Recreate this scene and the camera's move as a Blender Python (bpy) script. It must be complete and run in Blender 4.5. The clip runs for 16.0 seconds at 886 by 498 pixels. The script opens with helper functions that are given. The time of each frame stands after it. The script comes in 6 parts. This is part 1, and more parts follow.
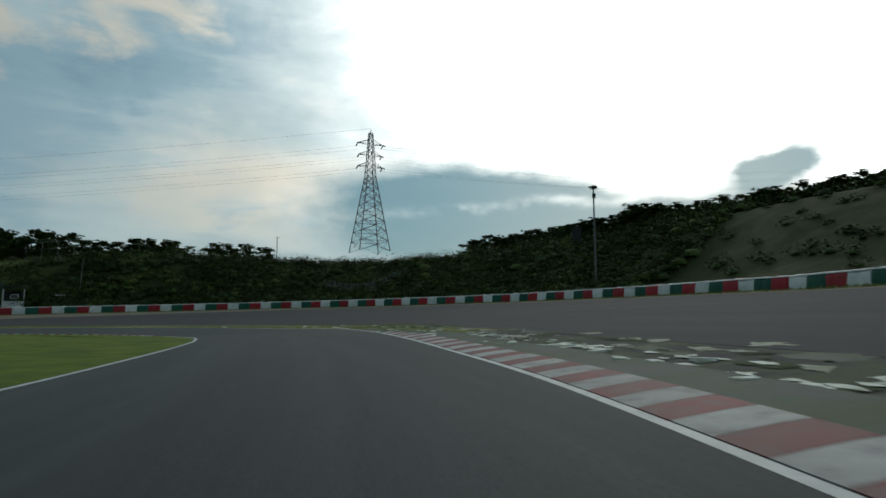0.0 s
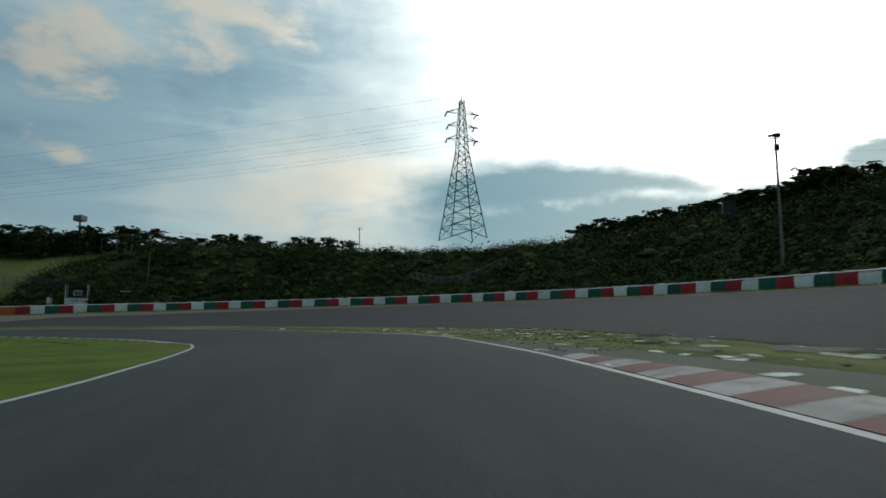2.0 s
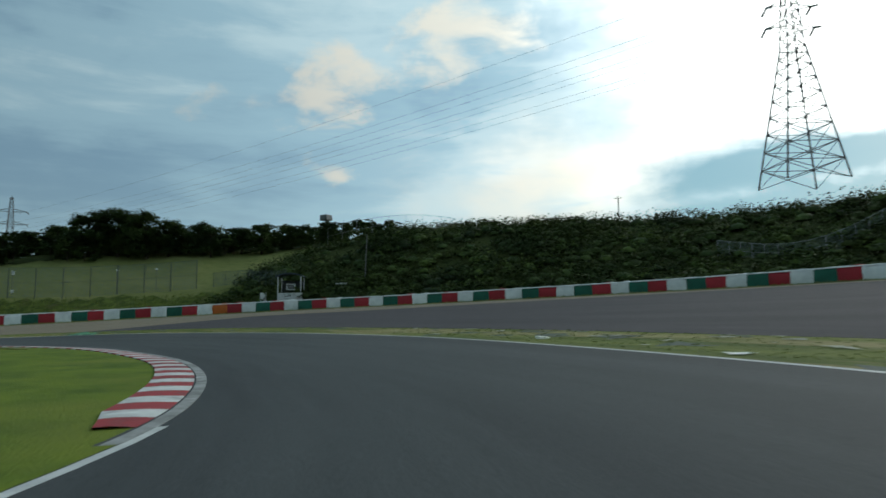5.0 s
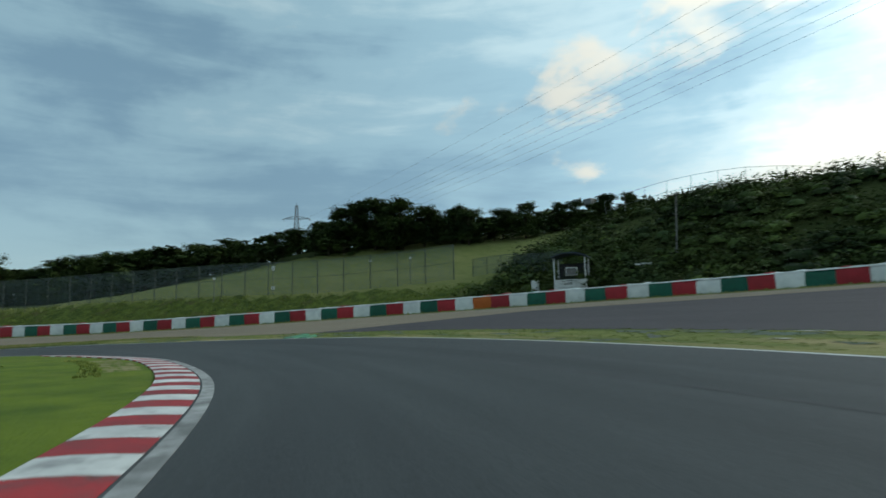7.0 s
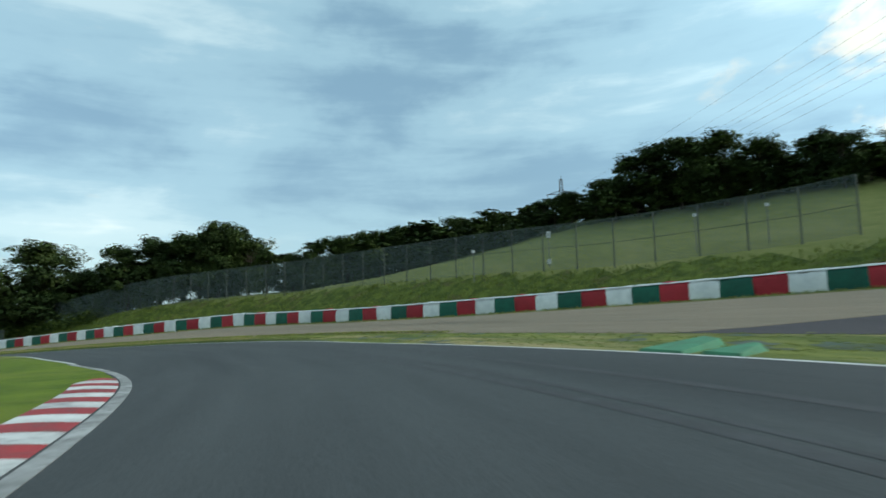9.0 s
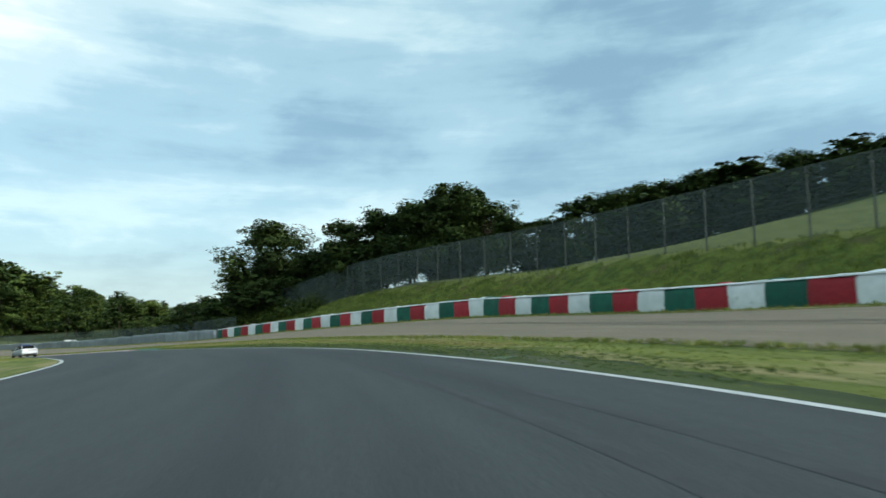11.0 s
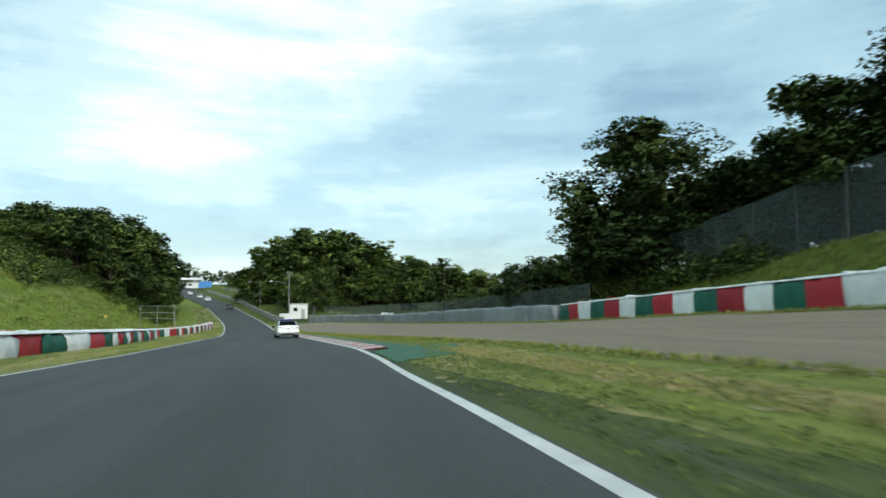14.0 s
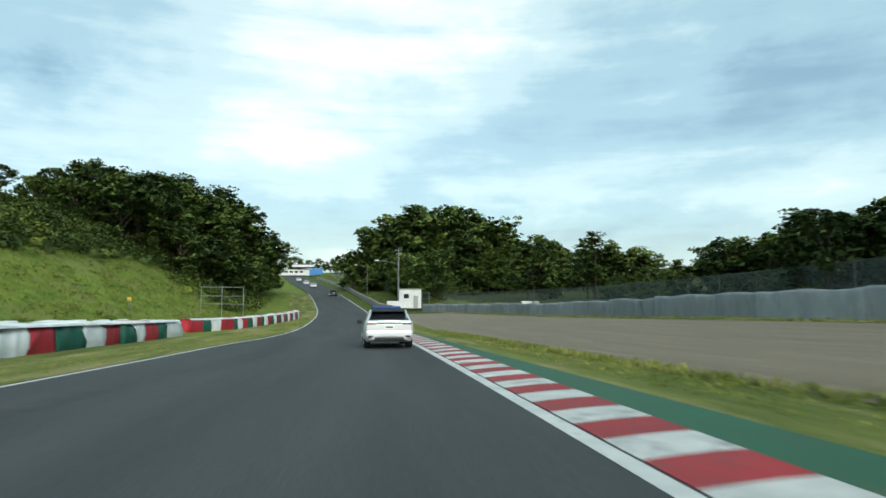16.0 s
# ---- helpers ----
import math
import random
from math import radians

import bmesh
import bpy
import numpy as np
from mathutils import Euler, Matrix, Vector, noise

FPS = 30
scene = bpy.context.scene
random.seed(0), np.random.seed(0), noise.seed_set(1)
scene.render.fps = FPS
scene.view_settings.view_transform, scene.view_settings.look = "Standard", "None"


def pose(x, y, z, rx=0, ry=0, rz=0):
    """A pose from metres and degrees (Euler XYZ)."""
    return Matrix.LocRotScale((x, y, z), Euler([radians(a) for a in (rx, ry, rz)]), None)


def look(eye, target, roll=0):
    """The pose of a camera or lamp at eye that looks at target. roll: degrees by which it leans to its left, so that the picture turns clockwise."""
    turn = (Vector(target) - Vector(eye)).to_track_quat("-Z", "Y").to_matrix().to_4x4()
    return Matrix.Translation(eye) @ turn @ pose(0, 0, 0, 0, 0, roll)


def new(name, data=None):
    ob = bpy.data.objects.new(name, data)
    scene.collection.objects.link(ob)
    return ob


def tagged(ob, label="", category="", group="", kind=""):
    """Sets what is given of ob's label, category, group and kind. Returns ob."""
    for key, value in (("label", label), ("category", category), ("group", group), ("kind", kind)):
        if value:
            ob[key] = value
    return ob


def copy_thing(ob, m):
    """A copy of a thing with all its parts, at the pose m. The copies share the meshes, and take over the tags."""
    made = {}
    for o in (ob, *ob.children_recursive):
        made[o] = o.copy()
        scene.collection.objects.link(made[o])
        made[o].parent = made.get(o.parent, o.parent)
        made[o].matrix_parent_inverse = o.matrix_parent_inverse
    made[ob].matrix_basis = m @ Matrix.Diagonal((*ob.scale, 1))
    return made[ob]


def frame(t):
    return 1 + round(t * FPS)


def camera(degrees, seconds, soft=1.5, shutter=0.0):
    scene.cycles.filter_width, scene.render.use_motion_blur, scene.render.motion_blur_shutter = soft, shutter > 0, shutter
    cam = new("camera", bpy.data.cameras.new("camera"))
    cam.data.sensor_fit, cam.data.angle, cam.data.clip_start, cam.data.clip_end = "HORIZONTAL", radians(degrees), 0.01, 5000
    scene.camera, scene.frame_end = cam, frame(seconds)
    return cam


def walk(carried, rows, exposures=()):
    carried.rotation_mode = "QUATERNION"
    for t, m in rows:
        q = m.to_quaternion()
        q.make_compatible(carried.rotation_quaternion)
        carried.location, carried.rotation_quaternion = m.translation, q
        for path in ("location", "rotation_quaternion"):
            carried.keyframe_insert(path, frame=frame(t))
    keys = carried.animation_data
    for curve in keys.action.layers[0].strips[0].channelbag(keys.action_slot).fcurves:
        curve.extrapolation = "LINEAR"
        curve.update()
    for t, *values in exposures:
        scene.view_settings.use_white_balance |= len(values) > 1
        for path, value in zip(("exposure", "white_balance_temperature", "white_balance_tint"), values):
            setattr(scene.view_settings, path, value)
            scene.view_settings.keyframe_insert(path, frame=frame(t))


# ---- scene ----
cam = camera(72.5, 16.0, soft=1.6, shutter=0.3)
PATH = [
    (0, (12.489, -12.912, 0.411), (12.481, -10.925, 0.639), -0.1),
    (0.5, (11.872, -8.598, 0.435), (11.794, -6.612, 0.659), -0.1),
    (1, (10.988, -4.165, 0.456), (10.842, -2.183, 0.681), -0.1),
    (1.5, (9.975, 0.501, 0.481), (9.759, 2.477, 0.702), -0.1),
    (2, (8.755, 5.199, 0.497), (8.469, 7.166, 0.719), -0.1),
    (2.5, (7.375, 9.798, 0.516), (7.016, 11.753, 0.738), -0.0),
    (3, (5.961, 14.657, 0.594), (5.515, 16.594, 0.812), -0.2),
    (3.5, (4.110, 19.505, 0.607), (3.540, 21.410, 0.822), -0.2),
    (6, (-11.045, 40.177, 0.159), (-12.376, 41.653, 0.379), -1.3),
    (6.5, (-15.965, 43.875, 0.129), (-17.449, 45.198, 0.351), -1.3),
    (7, (-21.168, 46.930, 0.108), (-22.787, 48.082, 0.332), -1.3),
    (7.5, (-26.564, 49.382, 0.087), (-28.300, 50.349, 0.314), -1.3),
    (8, (-32.337, 51.326, 0.063), (-34.168, 52.101, 0.281), -1.3),
    (8.5, (-38.449, 52.846, 0.023), (-40.351, 53.431, 0.230), -1.3),
    (9, (-44.781, 53.771, -0.034), (-46.733, 54.154, 0.169), -1.3),
    (11.5, (-78.059, 47.843, -0.602), (-79.976, 47.301, -0.421), -0.7),
    (12, (-84.789, 44.761, -0.771), (-86.650, 44.049, -0.600), -0.6),
    (12.5, (-91.098, 41.164, -0.996), (-92.888, 40.286, -0.835), -0.5),
    (13, (-96.944, 37.149, -1.258), (-98.649, 36.114, -1.108), -0.4),
    (13.5, (-102.168, 32.574, -1.556), (-103.780, 31.397, -1.419), -0.2),
    (14, (-106.991, 27.582, -1.890), (-108.499, 26.274, -1.762), -0.1),
    (14.5, (-111.524, 22.115, -2.244), (-112.941, 20.709, -2.120), 0.1),
    (15, (-115.791, 16.402, -2.643), (-117.146, 14.935, -2.531), 0.1),
    (15.5, (-119.847, 10.325, -3.011), (-121.125, 8.790, -2.906), 0.1),
    (16, (-123.787, 4.079, -3.432), (-125.038, 2.522, -3.333), 0.3),
]
EXPOSURES = [(0.0, -1.48, 6600, 10), (1.5, -1.43, 6600, 10), (3.5, -1.08, 6500, 10), (6.0, -0.68, 6500, 10), (7.0, -0.53, 6500, 10), (8.0, -0.28, 6500, 10), (9.0, -0.06, 6500, 10), (11.5, 0.07, 6550, 10), (12.5, 0.10, 6560, 10), (14.0, 0.12, 6700, 10), (16.0, 0.08, 6750, 10)]
walk(cam, [(t, look(eye, target, roll)) for t, eye, target, roll in PATH], EXPOSURES)


# ---- sky and sun: broken cloud, a low sun behind it ----
SUN_DIR = Vector((0.33, 0.84, 0.43)).normalized()
world = bpy.data.worlds.new("sky")
scene.world = world
world.use_nodes = True


def wire(tree, a, b):
    tree.links.new(a, b)


def sky_nodes():
    nt = world.node_tree
    nt.nodes.clear()
    N = nt.nodes.new

    def math_node(op, a, b=None, c=None):
        n = N("ShaderNodeMath")
        n.operation = op
        for i, v in enumerate((a, b, c)):
            if v is None:
                continue
            if isinstance(v, (int, float)):
                n.inputs[i].default_value = v
            else:
                wire(nt, v, n.inputs[i])
        return n.outputs[0]

    def ramp(fac, stops):
        n = N("ShaderNodeValToRGB")
        n.color_ramp.interpolation = "EASE"
        while len(n.color_ramp.elements) < len(stops):
            n.color_ramp.elements.new(0.5)
        for e, (p, c) in zip(n.color_ramp.elements, stops):
            e.position, e.color = p, (*c, 1)
        wire(nt, fac, n.inputs[0])
        return n.outputs[0]

    def mix(fac, a, b, kind="MIX"):
        n = N("ShaderNodeMix")
        n.data_type, n.blend_type = "RGBA", kind
        if isinstance(fac, (int, float)):
            n.inputs[0].default_value = fac
        else:
            wire(nt, fac, n.inputs[0])
        for i, v in ((6, a), (7, b)):
            if isinstance(v, tuple):
                n.inputs[i].default_value = (*v, 1)
            else:
                wire(nt, v, n.inputs[i])
        return n.outputs[2]

    def noise_tex(vec, scale, detail, rough, warp=0.0):
        n = N("ShaderNodeTexNoise")
        wire(nt, vec, n.inputs["Vector"])
        n.inputs["Scale"].default_value, n.inputs["Detail"].default_value = scale, detail
        n.inputs["Roughness"].default_value, n.inputs["Distortion"].default_value = rough, warp
        return n.outputs[0]

    co = N("ShaderNodeTexCoord").outputs["Generated"]
    sep = N("ShaderNodeSeparateXYZ")
    wire(nt, co, sep.inputs[0])
    up = math_node("MAXIMUM", sep.outputs[2], 0.0)

    def stretched(scale, shift):
        m = N("ShaderNodeMapping")
        wire(nt, co, m.inputs[0])
        m.inputs["Location"].default_value, m.inputs["Scale"].default_value = shift, scale
        return m.outputs[0]

    def clamp(v, lo, hi):
        n = N("ShaderNodeMapRange")
        n.interpolation_type = "SMOOTHSTEP"
        n.inputs["From Min"].default_value, n.inputs["From Max"].default_value = lo, hi
        wire(nt, v, n.inputs["Value"])
        return n.outputs[0]

    def scaled(col, k):
        n = N("ShaderNodeVectorMath")
        n.operation = "SCALE"
        if isinstance(col, tuple):
            n.inputs[0].default_value = col
        else:
            wire(nt, col, n.inputs[0])
        wire(nt, k, n.inputs["Scale"])
        return n.outputs[0]

    # bearing and elevation in degrees, ruffled so that no cloud has a smooth outline
    layers = stretched((1.0, 1.0, 2.4), (3.1, 7.4, 1.2))
    ruffle = N("ShaderNodeTexNoise")
    wire(nt, stretched((1.0, 1.0, 1.7), (0.4, 2.2, 5.0)), ruffle.inputs["Vector"])
    ruffle.inputs["Scale"].default_value, ruffle.inputs["Detail"].default_value, ruffle.inputs["Roughness"].default_value = 5.0, 7.0, 0.58
    rs = N("ShaderNodeSeparateXYZ")
    wire(nt, ruffle.outputs["Color"], rs.inputs[0])
    c0, s0 = math.cos(radians(160)), math.sin(radians(160))
    ahead = math_node("ADD", math_node("MULTIPLY", sep.outputs[0], c0), math_node("MULTIPLY", sep.outputs[1], s0))
    aside = math_node("SUBTRACT", math_node("MULTIPLY", sep.outputs[1], c0), math_node("MULTIPLY", sep.outputs[0], s0))
    plain_az = math_node("ADD", math_node("MULTIPLY", math_node("ARCTAN2", aside, ahead), math.degrees(1)), 160.0)
    az = math_node("ADD", plain_az, math_node("MULTIPLY", math_node("SUBTRACT", rs.outputs[0], 0.5), 26.0))
    plain_el = math_node("MULTIPLY", math_node("ARCSINE", sep.outputs[2]), math.degrees(1))
    el = math_node("ADD", plain_el, math_node("MULTIPLY", math_node("SUBTRACT", rs.outputs[1], 0.5), 11.0))

    calm_az = math_node("ADD", plain_az, math_node("MULTIPLY", math_node("SUBTRACT", rs.outputs[0], 0.5), 9.0))
    calm_el = math_node("ADD", plain_el, math_node("MULTIPLY", math_node("SUBTRACT", rs.outputs[1], 0.5), 3.6))

    def mass(a, e, wide, tall, lean=0.0, calm=False):
        """A soft bank of cloud round a bearing and elevation."""
        x, y = (calm_az, calm_el) if calm else (az, el)
        da = math_node("DIVIDE", math_node("SUBTRACT", x, a), wide)
        de = math_node("DIVIDE", math_node("SUBTRACT", math_node("SUBTRACT", y, e), math_node("MULTIPLY", math_node("SUBTRACT", x, a), lean)), tall)
        r2 = math_node("ADD", math_node("MULTIPLY", da, da), math_node("MULTIPLY", de, de))
        return math_node("POWER", 2.718, math_node("MULTIPLY", r2, -1.0))

    def total(base, rows):
        for w, m in rows:
            base = math_node("ADD", base, math_node("MULTIPLY", m, w))
        return base

    # the deck: streaks drawn out along the horizon, thick and thin banks
    big = noise_tex(layers, 1.6, 6.0, 0.52, 0.5)
    fine = noise_tex(stretched((1.0, 1.0, 4.2), (8.0, 1.0, 2.0)), 4.5, 9.0, 0.6, 0.5)
    streak = noise_tex(stretched((1.0, 1.0, 9.0), (2.0, 5.0, 0.5)), 2.6, 7.0, 0.55, 0.3)
    tone = math_node("ADD", math_node("MULTIPLY", math_node("SUBTRACT", big, 0.5), 1.15), math_node("MULTIPLY", math_node("SUBTRACT", fine, 0.5), 0.4))
    tone = math_node("ADD", tone, math_node("MULTIPLY", math_node("SUBTRACT", streak, 0.5), 0.5))
    tone = total(math_node("ADD", tone, 0.50), [(-0.30, mass(163, 23, 15, 4.5, -0.10)), (-0.20, mass(160, 12, 13, 3.2)), (-0.22, mass(118, 21, 9, 4.0, 0.15)), (0.36, mass(229, 22, 16, 6)), (0.2, mass(250, 24, 10, 5)),
                                                (-0.26, mass(200, 17, 9, 5)), (-0.20, mass(175, 26, 9, 4)), (-0.30, mass(264, 16.5, 4, 2.4)), (0.10, mass(185, 6, 22, 3)), (0.20, mass(114, 16, 9, 3.5)), (0.20, mass(236, 14, 18, 5)), (0.14, mass(248, 12, 12, 5)), (-0.34, mass(226, 3.5, 24, 3.0)), (-0.16, mass(172, 20, 8, 5))])
    cloud = ramp(tone, [(0.10, (0.20, 0.36, 0.465)), (0.40, (0.335, 0.545, 0.63)), (0.62, (0.53, 0.73, 0.77)), (0.86, (0.86, 0.97, 0.93))])
    # the deck thins and brightens towards the veiled sun
    dot = N("ShaderNodeVectorMath")
    dot.operation = "DOT_PRODUCT"
    wire(nt, co, dot.inputs[0])
    dot.inputs[1].default_value = SUN_DIR
    near = math_node("MAXIMUM", dot.outputs["Value"], 0.0)
    deck_light = scaled(cloud, math_node("ADD", math_node("MULTIPLY", math_node("POWER", near, 1.4), 1.0), 1.0))
    # sunlit puffs and the yellow break low over the ridge
    clump = noise_tex(stretched((1.0, 1.0, 1.9), (1.0, 4.0, 0.0)), 8.0, 6.0, 0.55, 0.3)
    field = total(math_node("SUBTRACT", clump, 0.70), [(0.34, mass(128, 22.5, 11, 5.5, -0.25)), (0.20, mass(130, 14, 4, 1.6)), (0.12, mass(112, 25, 8, 3))])
    puff = clamp(field, -0.03, 0.20)
    gap = math_node("MULTIPLY", mass(107, 11.5, 10, 4.4), clamp(fine, 0.30, 0.56))
    warm = math_node("MULTIPLY", math_node("MINIMUM", math_node("ADD", math_node("MULTIPLY", puff, 0.85), math_node("MULTIPLY", gap, 0.95)), 1.0), 1.0)
    sunny = scaled((1.0, 0.96, 0.78), math_node("ADD", math_node("MULTIPLY", math_node("POWER", near, 2.0), 1.5), 0.72))
    lit_deck = mix(warm, deck_light, sunny)
    # white glare round the sun, cut below by a bank of grey cloud with bright rims
    edge = math_node("ADD", dot.outputs["Value"], math_node("MULTIPLY", math_node("SUBTRACT", clump, 0.5), 0.16))
    glare = clamp(edge, 0.75, 0.99)
    bank = clamp(total(math_node("MULTIPLY", math_node("SUBTRACT", fine, 0.5), 0.5), [(1.0, mass(89, 11.6, 12, 3.3, 0.04, True)), (0.9, mass(74, 8.6, 22, 3.2, 0.0, True)), (0.6, mass(92, 7.0, 10, 3.0, 0.0, True)), (1.0, mass(60.6, 12.6, 3.2, 1.5, -0.2, True))]), 0.18, 0.74)
    lining = math_node("MULTIPLY", mass(81, 10.7, 13, 0.42, -0.05, True), clamp(clump, 0.38, 0.6))
    rim = clamp(edge, 0.86, 0.90)
    keep = math_node("SUBTRACT", 1.0, math_node("MULTIPLY", bank, 0.985))
    core = math_node("ADD", math_node("MULTIPLY", glare, 2.2), math_node("MULTIPLY", math_node("POWER", near, 16.0), 2.4))
    shine = scaled((1.0, 0.97, 0.90), math_node("ADD", math_node("MULTIPLY", math_node("MULTIPLY", core, keep), math_node("ADD", math_node("MULTIPLY", rim, 0.25), 0.85)), math_node("MULTIPLY", lining, 1.6)))
    dimmed = mix(math_node("MULTIPLY", bank, 0.9), lit_deck, (0.16, 0.54, 0.68))
    # pale haze towards the horizon
    haze = math_node("POWER", math_node("SUBTRACT", 1.0, math_node("MINIMUM", up, 1.0)), 16.0)
    hazed = mix(math_node("MULTIPLY", haze, 0.30), dimmed, (0.55, 0.70, 0.73))
    lit = mix(1.0, hazed, shine, "ADD")
    sky = N("ShaderNodeTexSky")
    sky.sky_type, sky.sun_disc = "NISHITA", False
    sky.sun_elevation = math.asin(SUN_DIR.z)
    sky.sun_rotation = math.atan2(SUN_DIR.x, SUN_DIR.y)
    base = N("ShaderNodeBackground")
    base.inputs["Strength"].default_value = 0.04
    wire(nt, sky.outputs[0], base.inputs[0])
    deck = N("ShaderNodeBackground")
    deck.inputs["Strength"].default_value = SKY_STRENGTH
    wire(nt, lit, deck.inputs[0])
    add = N("ShaderNodeAddShader")
    wire(nt, base.outputs[0], add.inputs[0])
    wire(nt, deck.outputs[0], add.inputs[1])
    out = N("ShaderNodeOutputWorld")
    wire(nt, add.outputs[0], out.inputs[0])


SKY_STRENGTH = 1.0
sky_nodes()
sun = new("sun", bpy.data.lights.new("sun", "SUN"))
sun.data.energy, sun.data.angle, sun.data.color = 0.55, radians(12), (1.0, 0.93, 0.82)
sun.matrix_world = look(SUN_DIR * 500, (0, 0, 0))
tagged(sun, kind="structure")


# ---- materials ----
def material(name, base, rough=0.8, metal=0.0, second=None, scale=4.0, detail=6.0, contrast=(0.35, 0.65), bump=0.0, bump_scale=60.0,
             third=None, third_scale=0.4, third_amount=(0.55, 0.75), vary=0.0, spec=0.22, stretch=(1, 1, 1), coat=0.0, island=False, streak=None):
    """A surface of two or three tones mixed by noise in metres, with fine relief and a shade of its own for each object."""
    m = bpy.data.materials.new(name)
    m.use_nodes = True
    nt = m.node_tree
    N = nt.nodes.new
    b = nt.nodes["Principled BSDF"]
    b.inputs["Roughness"].default_value, b.inputs["Metallic"].default_value = rough, metal
    b.inputs["Specular IOR Level"].default_value = spec
    b.inputs["Coat Weight"].default_value = coat
    geo = N("ShaderNodeNewGeometry")
    mp = N("ShaderNodeMapping")
    wire(nt, geo.outputs["Position"], mp.inputs[0])
    mp.inputs["Scale"].default_value = stretch
    drawn = mp
    if streak:
        drawn = N("ShaderNodeMapping")
        wire(nt, N("ShaderNodeTexCoord").outputs["UV"], drawn.inputs[0])
        drawn.inputs["Scale"].default_value = (*streak, 1)

    def noise_fac(sc, lo, hi, det, source=None):
        n = N("ShaderNodeTexNoise")
        wire(nt, (source or mp).outputs[0], n.inputs["Vector"])
        n.inputs["Scale"].default_value, n.inputs["Detail"].default_value, n.inputs["Roughness"].default_value = sc, det, 0.62
        r = N("ShaderNodeMapRange")
        r.inputs["From Min"].default_value, r.inputs["From Max"].default_value = lo, hi
        wire(nt, n.outputs[0], r.inputs["Value"])
        return r.outputs[0]

    def blend(fac, a, c, kind="MIX"):
        x = N("ShaderNodeMix")
        x.data_type, x.blend_type = "RGBA", kind
        if isinstance(fac, float):
            x.inputs[0].default_value = fac
        else:
            wire(nt, fac, x.inputs[0])
        for i, v in ((6, a), (7, c)):
            if isinstance(v, tuple):
                x.inputs[i].default_value = (*v, 1)
            else:
                wire(nt, v, x.inputs[i])
        return x.outputs[2]

    col = base
    if second:
        col = blend(noise_fac(scale, *contrast, detail, drawn), base, second)
    if third:
        col = blend(noise_fac(third_scale, *third_amount, 5.0, drawn), col, third)
    if streak:
        # fine speckle of stones and blades over the streaks
        col = blend(0.55, col, noise_fac(38.0, 0.22, 0.78, 3.0), "SOFT_LIGHT")
    if vary:
        rnd = geo.outputs["Random Per Island"] if island else N("ShaderNodeObjectInfo").outputs["Random"]
        r = N("ShaderNodeMapRange")
        r.inputs["To Min"].default_value, r.inputs["To Max"].default_value = 1 - vary, 1 + vary
        wire(nt, rnd, r.inputs["Value"])
        s = N("ShaderNodeVectorMath")
        s.operation = "SCALE"
        if isinstance(col, tuple):
            s.inputs[0].default_value = col
        else:
            wire(nt, col, s.inputs[0])
        wire(nt, r.outputs[0], s.inputs["Scale"])
        col = s.outputs[0]
    if isinstance(col, tuple):
        b.inputs["Base Color"].default_value = (*col, 1)
    else:
        wire(nt, col, b.inputs["Base Color"])
    if bump:
        bp = N("ShaderNodeBump")
        bp.inputs["Strength"].default_value, bp.inputs["Distance"].default_value = 1.0, bump
        n = N("ShaderNodeTexNoise")
        n.inputs["Scale"].default_value, n.inputs["Detail"].default_value = bump_scale, 4.0
        wire(nt, mp.outputs[0], n.inputs["Vector"])
        wire(nt, n.outputs[0], bp.inputs["Height"])
        wire(nt, bp.outputs[0], b.inputs["Normal"])
    return m


def leaf_material(name, dark, light, scale=0.35, through=0.25):
    m = material(name, dark, 0.65, second=light, scale=scale, detail=3.0, contrast=(0.35, 0.68), vary=0.22, island=True, spec=0.15)
    b = m.node_tree.nodes["Principled BSDF"]
    b.inputs["Transmission Weight"].default_value = 0.0
    b.inputs["Subsurface Weight"].default_value = 0.0
    return m


def net_material(name, colour, pitch, wire_part):
    """Woven wire: a diamond net, open between the wires."""
    m = bpy.data.materials.new(name)
    m.use_nodes = True
    nt = m.node_tree
    N = nt.nodes.new
    b = nt.nodes["Principled BSDF"]
    b.inputs["Base Color"].default_value, b.inputs["Roughness"].default_value = (*colour, 1), 0.6
    tc = N("ShaderNodeTexCoord")
    sep = N("ShaderNodeSeparateXYZ")
    wire(nt, tc.outputs["UV"], sep.inputs[0])

    def op(kind, a, c=None):
        n = N("ShaderNodeMath")
        n.operation = kind
        for i, v in enumerate((a, c)):
            if v is None:
                continue
            if isinstance(v, float):
                n.inputs[i].default_value = v
            else:
                wire(nt, v, n.inputs[i])
        return n.outputs[0]

    masks = []
    for sign in ("ADD", "SUBTRACT"):
        d = op(sign, sep.outputs[0], sep.outputs[1])
        masks.append(op("LESS_THAN", op("FRACT", op("DIVIDE", d, pitch)), wire_part))
    solid = op("MAXIMUM", *masks)
    clear = N("ShaderNodeBsdfTransparent")
    mx = N("ShaderNodeMixShader")
    wire(nt, solid, mx.inputs[0])
    wire(nt, clear.outputs[0], mx.inputs[1])
    wire(nt, b.outputs[0], mx.inputs[2])
    wire(nt, mx.outputs[0], nt.nodes["Material Output"].inputs[0])
    return m


